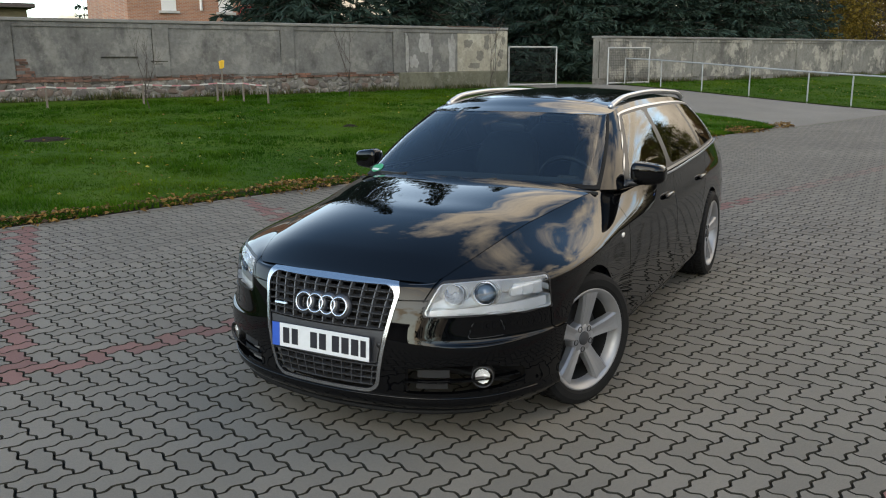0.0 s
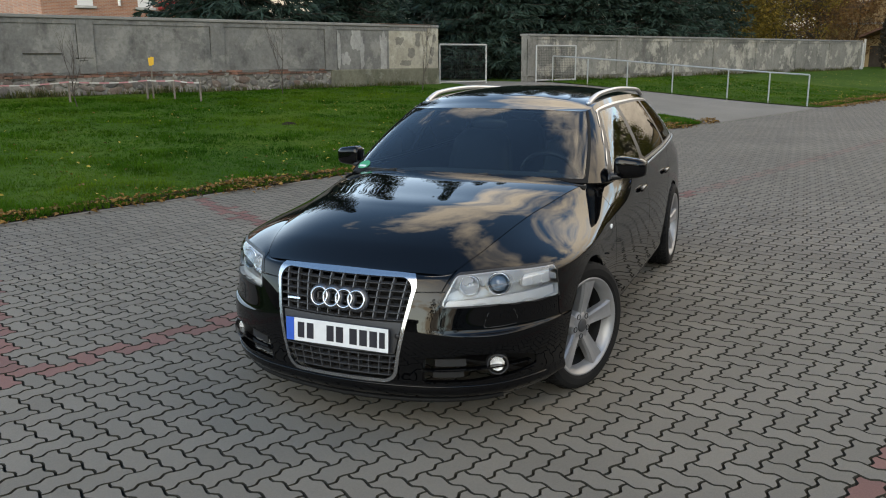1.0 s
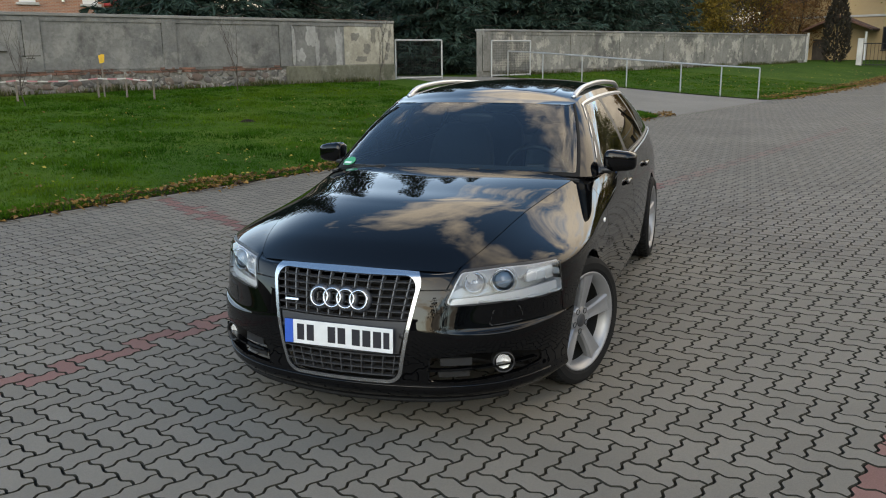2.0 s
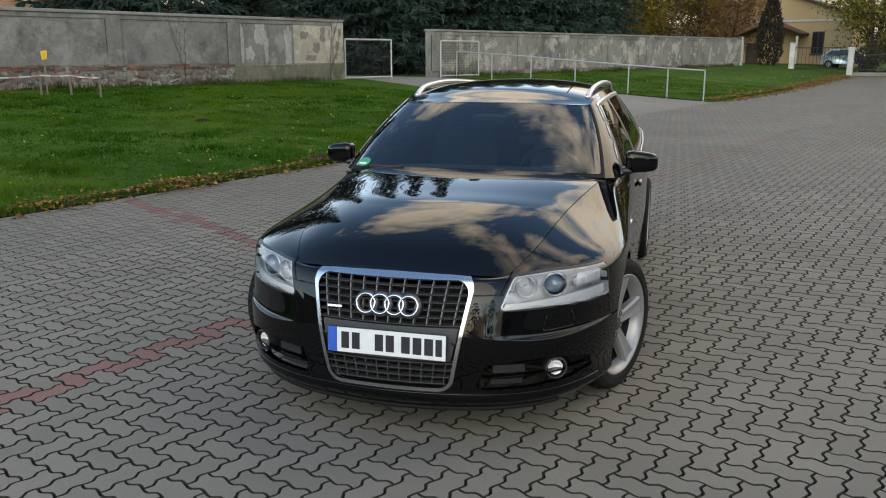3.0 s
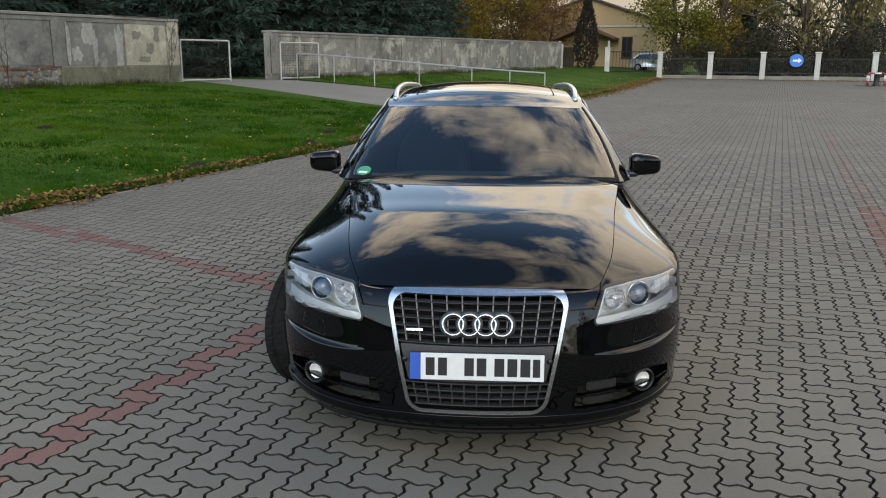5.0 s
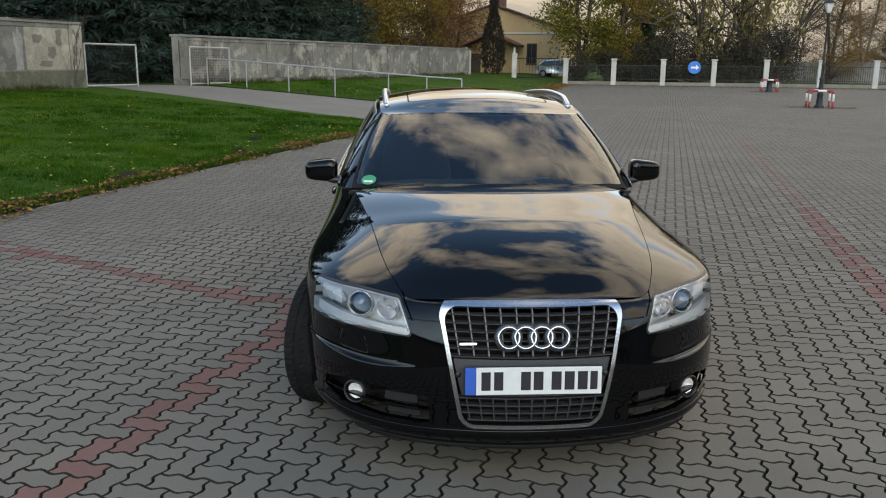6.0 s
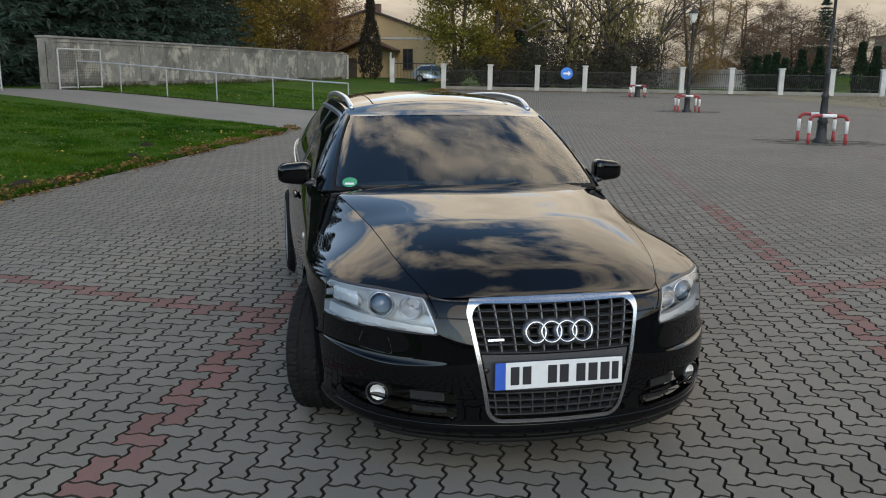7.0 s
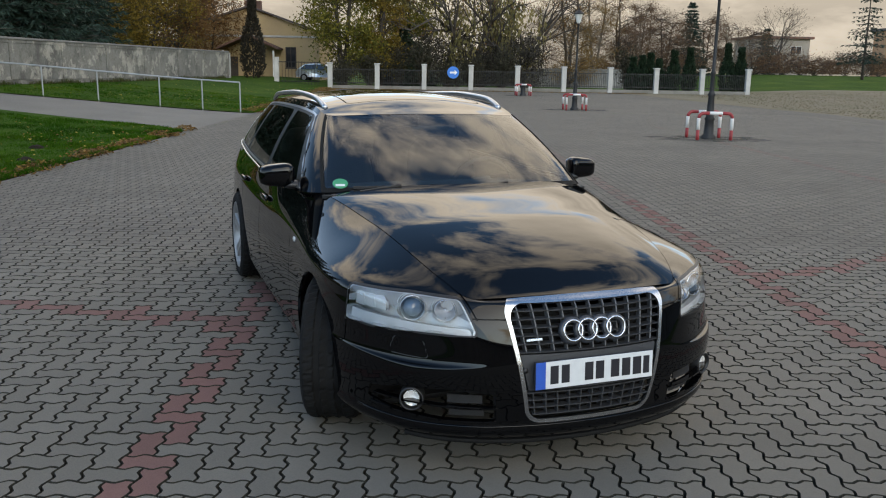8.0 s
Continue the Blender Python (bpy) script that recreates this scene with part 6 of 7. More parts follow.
for k, (d, bearing, h, sp, mat, n) in enumerate(((58, 1440, 9, 7, M_LEAF_Y, 9000), (60, 1520, 8.5, 7, M_LEAF_Y, 9000), (63, 1590, 8, 6, M_LEAF_R, 7000), (66, 1660, 7.5, 6, M_LEAF_R, 7000))):
    x, y = spot(d, bearing)
    leafy(stand(x, y, 70 * k), h, sp * 0.5, mat, n * 2, 90, 200 + k, YEL if mat is M_LEAF_Y else "russet autumn tree losing its leaves", 0.2, 0.16, stems=2)
    x, y = spot(d + 9, bearing - 20)
    conifer(stand(x, y), h * 0.95, 3.0, M_NEEDLE, 700 + k, "dark spruce behind the autumn trees", 0.03, 0.7, 0.2, 0.7, "far spruces")
for d, bearing, h, r, mat, n, cl, low, st in ((65, 612, 13, 3.0, M_LEAF_G, 24000, 110, 0.10, 2), (66, 676, 12, 2.0, M_LEAF_Y, 14000, 70, 0.12, 2), (72, 725, 12, 3.0, M_LEAF_G, 8000, 60, 0.35, 1)):
    x, y = spot_end(d, bearing)
    leafy(stand(x, y, bearing), h, r, mat, n, cl, bearing, YEL, low, 0.2, stems=st)
x, y = spot_end(72, 790)
broadleaf(stand(x, y), 10, 9, M_LEAF_W, 5000, 240, "weeping willow with thin yellow-brown leaves", None, 0.3, 5, 0.6, 0.02, 0.3, 0.35, "willows")
for k, (d, bearing, h, sp) in enumerate(((70, 850, 11, 8), (71, 885, 10, 8), (74, 925, 10, 7))):
    x, y = spot_end(d, bearing)
    broadleaf(stand(x, y, 33 * k), h, sp, M_LEAF_R, 250, 250 + k, "bare dark tree with several limbs", None, 0.2, 5, 0.75, 0.022, 0.22, 0, "bare trees")
M_LEAF_D = leaf("dull_brown_leaves", (0.075, 0.045, 0.028), (0.19, 0.11, 0.06), 0.35)
M_LEAF_O = leaf("orange_brown_leaves", (0.12, 0.075, 0.025), (0.30, 0.18, 0.05), 0.4)
for k, (d, bearing, h, r, mat, n, cl) in enumerate(((78, 1000, 11, 2.9, M_LEAF_O, 8000, 90), (84, 1045, 10, 2.6, M_LEAF_O, 6000, 80), (80, 950, 7, 2.2, M_LEAF_D, 4000, 60), (84, 1085, 9, 2.4, M_LEAF_D, 6000, 80), (90, 1130, 7.6, 2.4, M_LEAF_D, 6000, 80), (88, 1165, 7.0, 2.2, M_LEAF_D, 5000, 70), (95, 1235, 6.2, 2.3, M_LEAF_D, 4500, 70), (92, 1280, 5.2, 2.2, M_LEAF_D, 4000, 60), (96, 1320, 4.6, 2.2, M_LEAF_D, 3500, 60), (100, 1120, 8.4, 2.2, M_LEAF_D, 4500, 80), (86, 1020, 6, 3.0, M_LEAF_D, 6000, 80), (84, 1105, 4.6, 2.8, M_LEAF_D, 5000, 70), (86, 1190, 4.2, 2.8, M_LEAF_D, 4500, 70))):
    x, y = spot_end(d, bearing)
    leafy(stand(x, y, 47 * k), h, r, mat, int(n * 2.6), cl, 270 + k, "russet tree with thinning leaves in the far hedge", 0.04, 0.085, M_TRUNKPALE if k % 3 == 1 else None, "hedge trees", 2, puff=0.15)
for k, (d, bearing, h, sp) in enumerate(((96, 1262, 7.2, 5.5), (118, 1340, 9.2, 6), (118, 1368, 9.4, 6))):
    x, y = spot_end(d, bearing)
    broadleaf(stand(x, y, 47 * k), h, sp, M_LEAF_D, 350, 290 + k, "thin bare tree against the sky", None, 0.16, 5, 0.75, 0.012, 0.2, 0, "bare trees")
for k, bearing in enumerate((1345, 1372, 1400, 1428, 1455, 1480, 1515, 1540)):
    x, y = spot_end(98 + 3 * (k % 3), bearing)
    leafy(stand(x, y, 61 * k), 1.5 + 0.35 * ((k * 7) % 4), 1.7, M_LEAF_D, 2600, 40, 310 + k, "dark brown bush at the field's edge", 0.05, 0.14, None, "field bushes", 3, "bush", 0.25)
x, y = spot_end(92, 1207)
conifer(stand(x, y), 7.8, 2.2, M_NEEDLE, 300, "lone dark conifer in the hedge", 0.04, 1.2, 0.18, 0.6, "far conifers")
x, y = spot_end(104, 1338)
conifer(stand(x, y), 5.6, 1.5, M_NEEDLE, 301, "lone dark conifer in the hedge", 0.04, 1.1, 0.18, 0.55, "far conifers")
x, y = spot_end(85, 1510)
conifer(stand(x, y), 10.0, 2.6, M_NEEDLE, 302, "thin-branched old conifer by the field", 0.16, 0.75, 0.2, 0.5, "far conifers")
for bearing, h, r in ((715, 4.6, 1.7), (738, 3.6, 1.5)):
    x, y = spot_end(68, bearing)
    conifer(stand(x, y), h, r, M_THUJA, 303 + bearing, "dark yew behind the fence", 0.02, 1.8, 0.15, 0.6, "far conifers")
for k, (d, bearing, h) in enumerate(((61, 1112, 2.3), (61, 1128, 2.4), (61, 1142, 2.6), (61, 1157, 2.2), (60.5, 1183, 2.8), (60.5, 1210, 3.0), (60, 1275, 3.3), (60, 1298, 3.0))):
    x, y = spot_end(d, bearing)
    column(stand(x, y), h, 0.55, M_THUJA, 320 + k, "slim dark thuja behind the fence")
M_BROWNED = leaf("browned_conifer", (0.018, 0.016, 0.012), (0.04, 0.034, 0.025))
for k, (bearing, h, r) in enumerate(((456, 5.9, 1.05),)):
    x, y = spot_end(64, bearing)
    column(stand(x, y), h, r, M_BROWNED, 340 + k, "dark browned columnar conifer beside the ochre house")


def shrub(m, h, r, mat, n, seed, label):
    rng = random.Random(seed)
    t = thing("shrub", label, "shrub", m, "fence shrubs")
    bm = bmesh.new()
    verts, faces = [], []
    for k in range(26):
        a, f = rng.uniform(0, 6.28), rng.uniform(0.2, 1.0)
        tip = Vector((r * f * math.cos(a), r * f * math.sin(a), h * rng.uniform(0.6, 1.05)))
        mid = Vector((tip.x * 0.35, tip.y * 0.35, tip.z * 0.55))
        tube(bm, [(0.1 * math.cos(a), 0.1 * math.sin(a), -0.1), mid, tip], [0.025, 0.015, 0.004], 4, False)
        for q in range(n // 26):
            u = rng.uniform(0.2, 1.05)
            p = Vector((0, 0, 0)).lerp(mid, u * 2) if u < 0.5 else mid.lerp(tip, u * 2 - 1)
            p = p + Vector((rng.gauss(0, 0.2), rng.gauss(0, 0.2), rng.gauss(0, 0.15)))
            fan(verts, faces, rng, p, Vector((rng.gauss(0, 1), rng.gauss(0, 1), rng.gauss(0.6, 0.7))), 0.22, 0.03)
    tagged(part("branchwork", bm, M_BARK, t), kind="stuff")
    part("crown", mesh_of("crown", verts, faces, mat), None, t)
    return t


for k, bearing in enumerate((690, 728, 765, 805, 845, 885, 922)):
    x, y = spot_end(67 + 2 * (k % 3), bearing)
    leafy(stand(x, y, 61 * k), 3.0 + 0.5 * ((k * 5) % 4), 1.9, M_BROWNED, 4500, 45, 410 + k, "dense dark bush behind the fence", 0.05, 0.14, None, "fence bushes", 3, "bush", 0.25)
M_SHRUB = leaf("dark_shrub", (0.02, 0.022, 0.012), (0.06, 0.05, 0.03))
for k in range(13):
    x, y = 60.5 + (k % 3) * 1.6, 9.0 - 1.95 * k
    if -10.8 < y < -3.2:
        continue
    shrub(stand(x, y, 31 * k), 1.7 + 0.5 * (k % 4), 1.3, M_SHRUB, 900, 360 + k, "dark tangled shrub behind the fence")

# ---- houses ----
def window(parent, m, w, h, mat_frame, mat_pane):
    f = part("window", boxed(-w / 2 - 0.08, w / 2 + 0.08, -0.04, 0.06, -0.08, h + 0.08, 0.01, m), mat_frame, parent)
    part("pane", boxed(-w / 2, w / 2, -0.055, -0.03, 0, h, 0, m), mat_pane, f)
    part("glazing_bar", boxed(-0.03, 0.03, -0.07, -0.04, 0, h, 0, m), mat_frame, f)
    part("sill", boxed(-w / 2 - 0.12, w / 2 + 0.12, -0.14, 0.02, -0.16, -0.08, 0.01, m), mat_frame, f)


M_PANE = plain("dark_window_pane", (0.02, 0.022, 0.026), 0.05, 0, 0.5, 0.05)
M_BRICKF = None


def brick_face():
    m, n, l, p = shader("orange_brick_masonry")
    v = n.new("ShaderNodeNewGeometry").outputs["Position"]
    sx = n.new("ShaderNodeSeparateXYZ")
    l.new(v, sx.inputs[0])
    cm = n.new("ShaderNodeCombineXYZ")
    l.new(sx.outputs[0], cm.inputs[0])
    l.new(sx.outputs[2], cm.inputs[1])
    br = n.new("ShaderNodeTexBrick")
    br.inputs["Scale"].default_value = 1.0
    br.inputs["Brick Width"].default_value, br.inputs["Row Height"].default_value, br.inputs["Mortar Size"].default_value = 0.26, 0.077, 0.01
    br.inputs["Color1"].default_value, br.inputs["Color2"].default_value, br.inputs["Mortar"].default_value = (0.42, 0.19, 0.11, 1), (0.33, 0.14, 0.085, 1), (0.36, 0.30, 0.25, 1)
    l.new(cm.outputs[0], br.inputs["Vector"])
    c = mixed(n, l, 0.4, br.outputs["Color"], ramp(n, l, noise_tex(n, l, 0.8, 5, 0.6, v), [(0.3, (0.6, 0.6, 0.6)), (0.7, (1.2, 1.15, 1.1))]), "MULTIPLY")
    l.new(c, p.inputs["Base Color"])
    p.inputs["Roughness"].default_value = 0.9
    return m


M_BRICKF = brick_face()


def gable_house(m, w, d, eave, ridge, wall, roof, label, name="house"):
    """Gable to -y in its own space; x across."""
    h = thing(name, label, "house", m)
    bm = bmesh.new()
    a = [bm.verts.new(p) for p in ((-w / 2, 0, -0.5), (w / 2, 0, -0.5), (w / 2, 0, eave), (0, 0, ridge), (-w / 2, 0, eave))]
    b = [bm.verts.new((v.co.x, d, v.co.z)) for v in a]
    bm.faces.new(a)
    bm.faces.new(b[::-1])
    for k in range(5):
        bm.faces.new((a[k], b[k], b[(k + 1) % 5], a[(k + 1) % 5]))
    part("wall", fixed(bm), wall, h)
    for s in (1, -1):
        bm = bmesh.new()
        ang = math.atan2(ridge - eave, w / 2)
        ln = math.hypot(w / 2, ridge - eave) + 0.5
        box(bm, 0, ln, -0.45, d + 0.4, 0.02, 0.16, 0.01, pose(0, 0, ridge) @ Matrix.Scale(s, 4, (1, 0, 0)) @ pose(0, 0, 0, 0, math.degrees(ang), 0))
        part("roof", fixed(bm), roof, h)
    return h


hx, hy = spot_end(74, 452)
oc = gable_house(pose(hx, hy, 0.3, 0, 0, -90), 11.8, 12, 4.2, 6.2, M_YELLOW, M_ROOF, "ochre rendered house with a dark gable roof")
part("cornice", boxed(-5.9, 5.9, -0.08, 0.02, 3.75, 3.92, 0.02), M_POST, oc)
part("chimney", boxed(-0.65, 0.75, 1.2, 1.9, 5.8, 6.85, 0.02), M_BRICK, oc)
window(oc, pose(3.45, -0.02, 1.3), 0.75, 1.6, M_BARK, M_PANE)
part("door", boxed(-0.5, 0.5, -0.05, 0.02, 0, 2.1, 0.01, pose(-1.6, 0, 0)), M_BARK, oc)
for s in (1, -1):
    bm = bmesh.new()
    box(bm, 0, 2.75, -2.4, 0.0, 0.0, 0.16, 0.01, pose(0.2, 0, 3.75) @ Matrix.Scale(s, 4, (1, 0, 0)) @ pose(0, 0, 0, 0, 23, 0))
    part("porch_roof", fixed(bm), M_BRICK, oc, "reddish porch roof")
for px_ in (-1.9, 2.3):
    part("porch_post", boxed(px_ - 0.07, px_ + 0.07, -2.25, -2.1, 0, 2.6, 0.01), M_WHITEP, oc)

gp = thing("garden_gate", "dark iron garden gate between pale posts", "gate")
for bearing in (412, 496):
    x, y = spot_end(61.5, bearing)
    part("post", boxed(-0.17, 0.17, -0.17, 0.17, -0.1, 1.75, 0.02, pose(x, y, height(x, y))), M_POST, gp)
bm = bmesh.new()
for i in range(13):
    x, y = spot_end(61.5, 500 + 5.6 * i)
    tube(bm, [(x, y, 0.3), (x, y, 2.0)], 0.015, 5)
(xa, ya), (xb, yb) = spot_end(61.5, 500), spot_end(61.5, 570)
for z in (0.6, 1.95):
    tube(bm, [(xa, ya, z), (xb, yb, z)], 0.03, 5)
part("bars", fixed(bm), M_IRON, gp)

bx, by = spot(50, 360)
ang = math.degrees(math.atan(-0.118))
bk = thing("brick_building", "tall orange brick building with white bricked-up windows", "building", pose(bx, by, 0.6, 0, 0, -8))
part("wall", boxed(-3.65, 5.5, 0, 9, -0.5, 9.0, 0.02), M_BRICKF, bk)
part("roof", boxed(-4.0, 5.9, -0.4, 9.4, 9.0, 9.3, 0.03), M_ROOF, bk)
for wx in (-1.35, 2.0):
    for wz in (3.95, 6.7):
        part("window", boxed(wx - 0.42, wx + 0.42, -0.03, 0.06, wz, wz + 1.7, 0.01), M_WHITEP, bk, "white blocked window")
        part("sill", boxed(wx - 0.58, wx + 0.58, -0.12, 0.02, wz - 0.14, wz, 0.01), M_POST, bk)
part("drainpipe", tubed([(0.5, -0.08, 4.0), (0.5, -0.08, 9)], 0.08, 8), M_WHITEP, bk)
part("canopy", boxed(2.75, 4.1, -0.9, 0, 3.85, 4.3, 0.02), M_RED, bk, "dull red canopy")
gx, gy = spot(62, 842)
gb = thing("grey_building", "grey rendered building behind the spruces", "building", pose(gx, gy, 0.6, 0, 0, -20))
part("wall", boxed(-3.5, 5, 0, 8, -0.5, 8.5, 0.02), M_PLASTER, gb)
part("roof", boxed(-3.9, 5.4, -0.4, 8.4, 8.5, 8.8, 0.02), M_ROOF, gb)
for wz in (2.4, 5.2):
    window(gb, pose(0.6, -0.02, wz), 0.9, 1.4, M_WHITEP, M_PANE)
# ochre render darkened, so that the shed's shadow lies in its colour
M_SHADEWALL = rough_stuff("ochre_render_in_shade", (0.15, 0.125, 0.07), (0.11, 0.09, 0.055), 0.6, 20, 0.9)
sx_, sy_ = spot(38, 10)
sh = thing("shed", "ochre shed, painted as in shade, with dark trim behind the wall", "shed", pose(sx_, sy_, 0.6, 0, 0, -8))
part("wall", boxed(-4.5, 1.6, 0, 4, -0.4, 3.5, 0.02), M_SHADEWALL, sh)
part("roof", boxed(-4.8, 1.9, -0.4, 4.3, 3.5, 3.7, 0.02), M_ROOF, sh)
M_CREAM = rough_stuff("cream_render", (0.36, 0.31, 0.26), (0.29, 0.25, 0.21), 0.6, 20, 0.9)
M_ORANGE = rough_stuff("orange_render", (0.50, 0.27, 0.15), (0.42, 0.23, 0.13), 0.6, 20, 0.9)
for d, bearing, w, h, mat, label in ((126, 1366, 8.2, 5.1, M_CREAM, "far cream house with a flat red-edged roof"), (112, 1630, 8, 6.0, M_ORANGE, "far orange house with a dark roof")):
    x, y = spot_end(d, bearing)
    fh = thing("house", label, "house", pose(x, y, height(x, y), 0, 0, -90))
    part("wall", boxed(-w / 2, w / 2, 0, 8, -0.5, h, 0.02), mat, fh)
    part("roof", boxed(-w / 2 - 0.4, w / 2 + 0.4, -0.5, 8.5, h, h + 0.35, 0.03), M_BRICK if mat is M_CREAM else M_ROOF, fh)
    for i in range(2):
        window(fh, pose(-w / 5 + i * w / 2.2, -0.02, h - 2.1), 1.5, 1.0, M_POST, M_PANE)
# grey yard wall behind the fence
x, y = spot_end(78, 965)
yw = thing("yard_wall", "low grey block wall behind the fence", "wall", pose(x, y, 0.25, 0, 0, -90), "", "structure")
part("wall", boxed(-7, 7, 0, 0.25, -0.3, 1.55, 0.02), M_PLASTER, yw)
part("coping", boxed(-7.05, 7.05, -0.05, 0.3, 1.55, 1.63, 0.01), M_COPING, yw)


# ---- parked car, sign ----
M_SILVER = plain("silver_blue_paint", (0.50, 0.56, 0.63), 0.3, 0.6, 0.8)


def hatchback(m):
    c = thing("hatchback_car", "silver-blue hatchback parked by the ochre house", "car", m)
    prof = [(-1.9, 0.35), (-1.95, 0.6), (-1.85, 0.85), (-1.2, 0.95), (-0.55, 1.38), (0.2, 1.48), (1.2, 1.42), (1.75, 1.0), (1.9, 0.75), (1.85, 0.35)]
    bm = bmesh.new()
    rings = []
    for y, k in ((-0.82, 0.9), (-0.86, 0.97), (-0.7, 1.0), (0.7, 1.0), (0.86, 0.97), (0.82, 0.9)):
        rings.append([bm.verts.new((x, y * (1 if z < 0.9 else 1 - 0.28 * (z - 0.9) / 0.5), 0.35 + (z - 0.35) * (1 if abs(y) < 0.75 else k if z > 0.9 else 1))) for x, z in prof])
    for a, b in zip(rings, rings[1:]):
        for k in range(len(prof) - 1):
            bm.faces.new((a[k], a[k + 1], b[k + 1], b[k]))
    bm.faces.new(rings[0])
    bm.faces.new(rings[-1][::-1])
    part("body", fixed(bm), M_SILVER, c, "", True)
    for s in (1, -1):
        for pts in (((-0.95, 0.98), (-0.5, 1.33), (0.15, 1.38), (0.15, 0.98)), ((0.22, 0.98), (0.22, 1.38), (1.15, 1.33), (1.5, 1.0))):
            bm = bmesh.new()
            vs = [bm.verts.new((x, s * (0.845 - 0.24 * max(0, z - 0.95) / 0.5), z)) for x, z in pts]
            bm.faces.new(vs)
            g = bmesh.ops.extrude_face_region(bm, geom=bm.faces[:])
            for v in g["geom"]:
                if isinstance(v, bmesh.types.BMVert):
                    v.co.y += s * 0.02
            part("side_window", fixed(bm), M_PANE, c)
        for x in (-1.25, 1.2):
            bm = bmesh.new()
            lathe(bm, [(0.0, 0.1), (0.2, 0.1), (0.3, 0.09), (0.31, 0.0), (0.3, -0.09), (0.0, -0.09)], 20, pose(x, s * 0.78, 0.31, -90))
            w = part("wheel", bm, M_TYRE, c, "", True)
            bm = bmesh.new()
            lathe(bm, [(0.0, 0.0), (0.19, 0.0), (0.2, -0.02)], 14, pose(x, s * 0.885, 0.31, -90 * s))
            part("hub_cap", bm, M_RIM, w)
        bm = boxed(-1.92, -1.8, s * 0.55 - 0.15, s * 0.55 + 0.15, 0.68, 0.82, 0.02)
        part("headlight", bm, M_REFL, c)
    return c


x, y = spot_end(71.5, 572)
hatchback(pose(x, y, height(x, y) + 0.05, 0, 0, 82))

M_SIGNBLUE = plain("sign_blue", (0.01, 0.16, 0.55), 0.4)
x, y = 56.85, 3.62 - 0.032 * 58 - (801 - 784) / 1480 * 58
sg = thing("road_sign", "round blue sign with a white arrow on the fence", "sign", pose(56.6, y, 1.42, 0, -90, 0))
bm = bmesh.new()
lathe(bm, [(0.0, 0.0), (0.39, 0.0), (0.40, 0.01), (0.39, 0.02), (0.0, 0.02)], 36)
part("disc", bm, M_SIGNBLUE, sg)
bm = bmesh.new()
box(bm, -0.06, 0.06, -0.12, 0.22, 0.02, 0.03)
vs = [bm.verts.new(p) for p in ((-0.17, -0.1, 0.026), (0.17, -0.1, 0.026), (0.0, -0.29, 0.026))]
bm.faces.new(vs)
part("arrow", fixed(bm), M_WHITEP, sg)
part("bracket", boxed(-0.02, 0.02, -0.02, 0.02, -0.35, 0.0, 0.003), M_STEEL, sg)

# ---- lawn things ----
for k, (x, y, h) in enumerate(((8.85, 19.7, 2.0), (15.3, 20.3, 2.4), (20.3, 19.3, 2.6))):
    broadleaf(stand(x, y, 60 * k), h, h * 0.3, None, 0, 400 + k, "thin bare sapling on the lawn", M_BARK, 0.1, 3, 1.2, 0.008, 0.45, 0, "saplings", "sapling")
M_TAPE = plain("faded_red_tape", (0.40, 0.17, 0.18), 0.5)
tape = thing("barrier_tape", "red and white tape on wooden stakes before the wall", "barrier tape")
pts = []
for x, y in ((-6, 21.4), (0.5, 21.2), (6.9, 20.9), (9.2, 20.8), (11.1, 20.5), (11.7, 20.2), (11.9, 19.3)):
    z = height(x, y)
    part("stake", boxed(x - 0.02, x + 0.02, y - 0.02, y + 0.02, z - 0.1, z + 0.62, 0.004), M_TRUNKPALE, tape)
    pts.append((x, y - 0.025, z + 0.52))
k = 0
for a, b in zip(pts, pts[1:]):
    n = max(2, int((Vector(b) - Vector(a)).length / 0.22))
    for i in range(n):
        p, q = Vector(a).lerp(Vector(b), i / n), Vector(a).lerp(Vector(b), (i + 1) / n)
        sag = lambda f: -0.12 * 4 * f * (1 - f) * min(1.0, (Vector(b) - Vector(a)).length / 5)
        p.z += sag(i / n)
        q.z += sag((i + 1) / n)
        bm = bmesh.new()
        strip(bm, [p, q], 0.004, 0.032)
        part("tape_stripe", fixed(bm), M_TAPE if k % 2 else M_POST, tape)
        k += 1
M_SIGNY = plain("yellow_board", (0.62, 0.36, 0.02), 0.5)
x, y = 11.35, 20.65
ys = thing("warning_board", "small yellow board on a stake", "sign", stand(x, y, -35))
part("stake", boxed(-0.02, 0.02, -0.02, 0.02, -0.1, 1.12, 0.004), M_TRUNKPALE, ys)
part("board", boxed(-0.10, -0.012, -0.035, -0.022, 0.90, 1.10, 0.003, pose(0, 0, 0, 0, 5, 0)), M_SIGNY, ys)
part("board", boxed(0.012, 0.095, -0.035, -0.022, 0.88, 1.08, 0.003, pose(0, 0, 0, 0, -4, 0)), M_SIGNY, ys)

# field stones of the plinth
rng = random.Random(5)
MW, LEN = W1[1], W1[2]
STONES = []
for k in range(6):
    bm = bmesh.new()
    bmesh.ops.create_icosphere(bm, subdivisions=2, radius=1.0)
    for v in bm.verts:
        q = v.co.copy()
        v.co = q * (0.85 + 0.6 * noise.noise(q * 1.1 + Vector((k * 7.1, 0, 0))) + 0.12 * noise.noise(q * 4.0 + Vector((0, k * 3.1, 0))))
        v.co.y *= 0.45
    STONES.append(from_bm("field_stone", bm, M_STONE, True))
u = 24.0
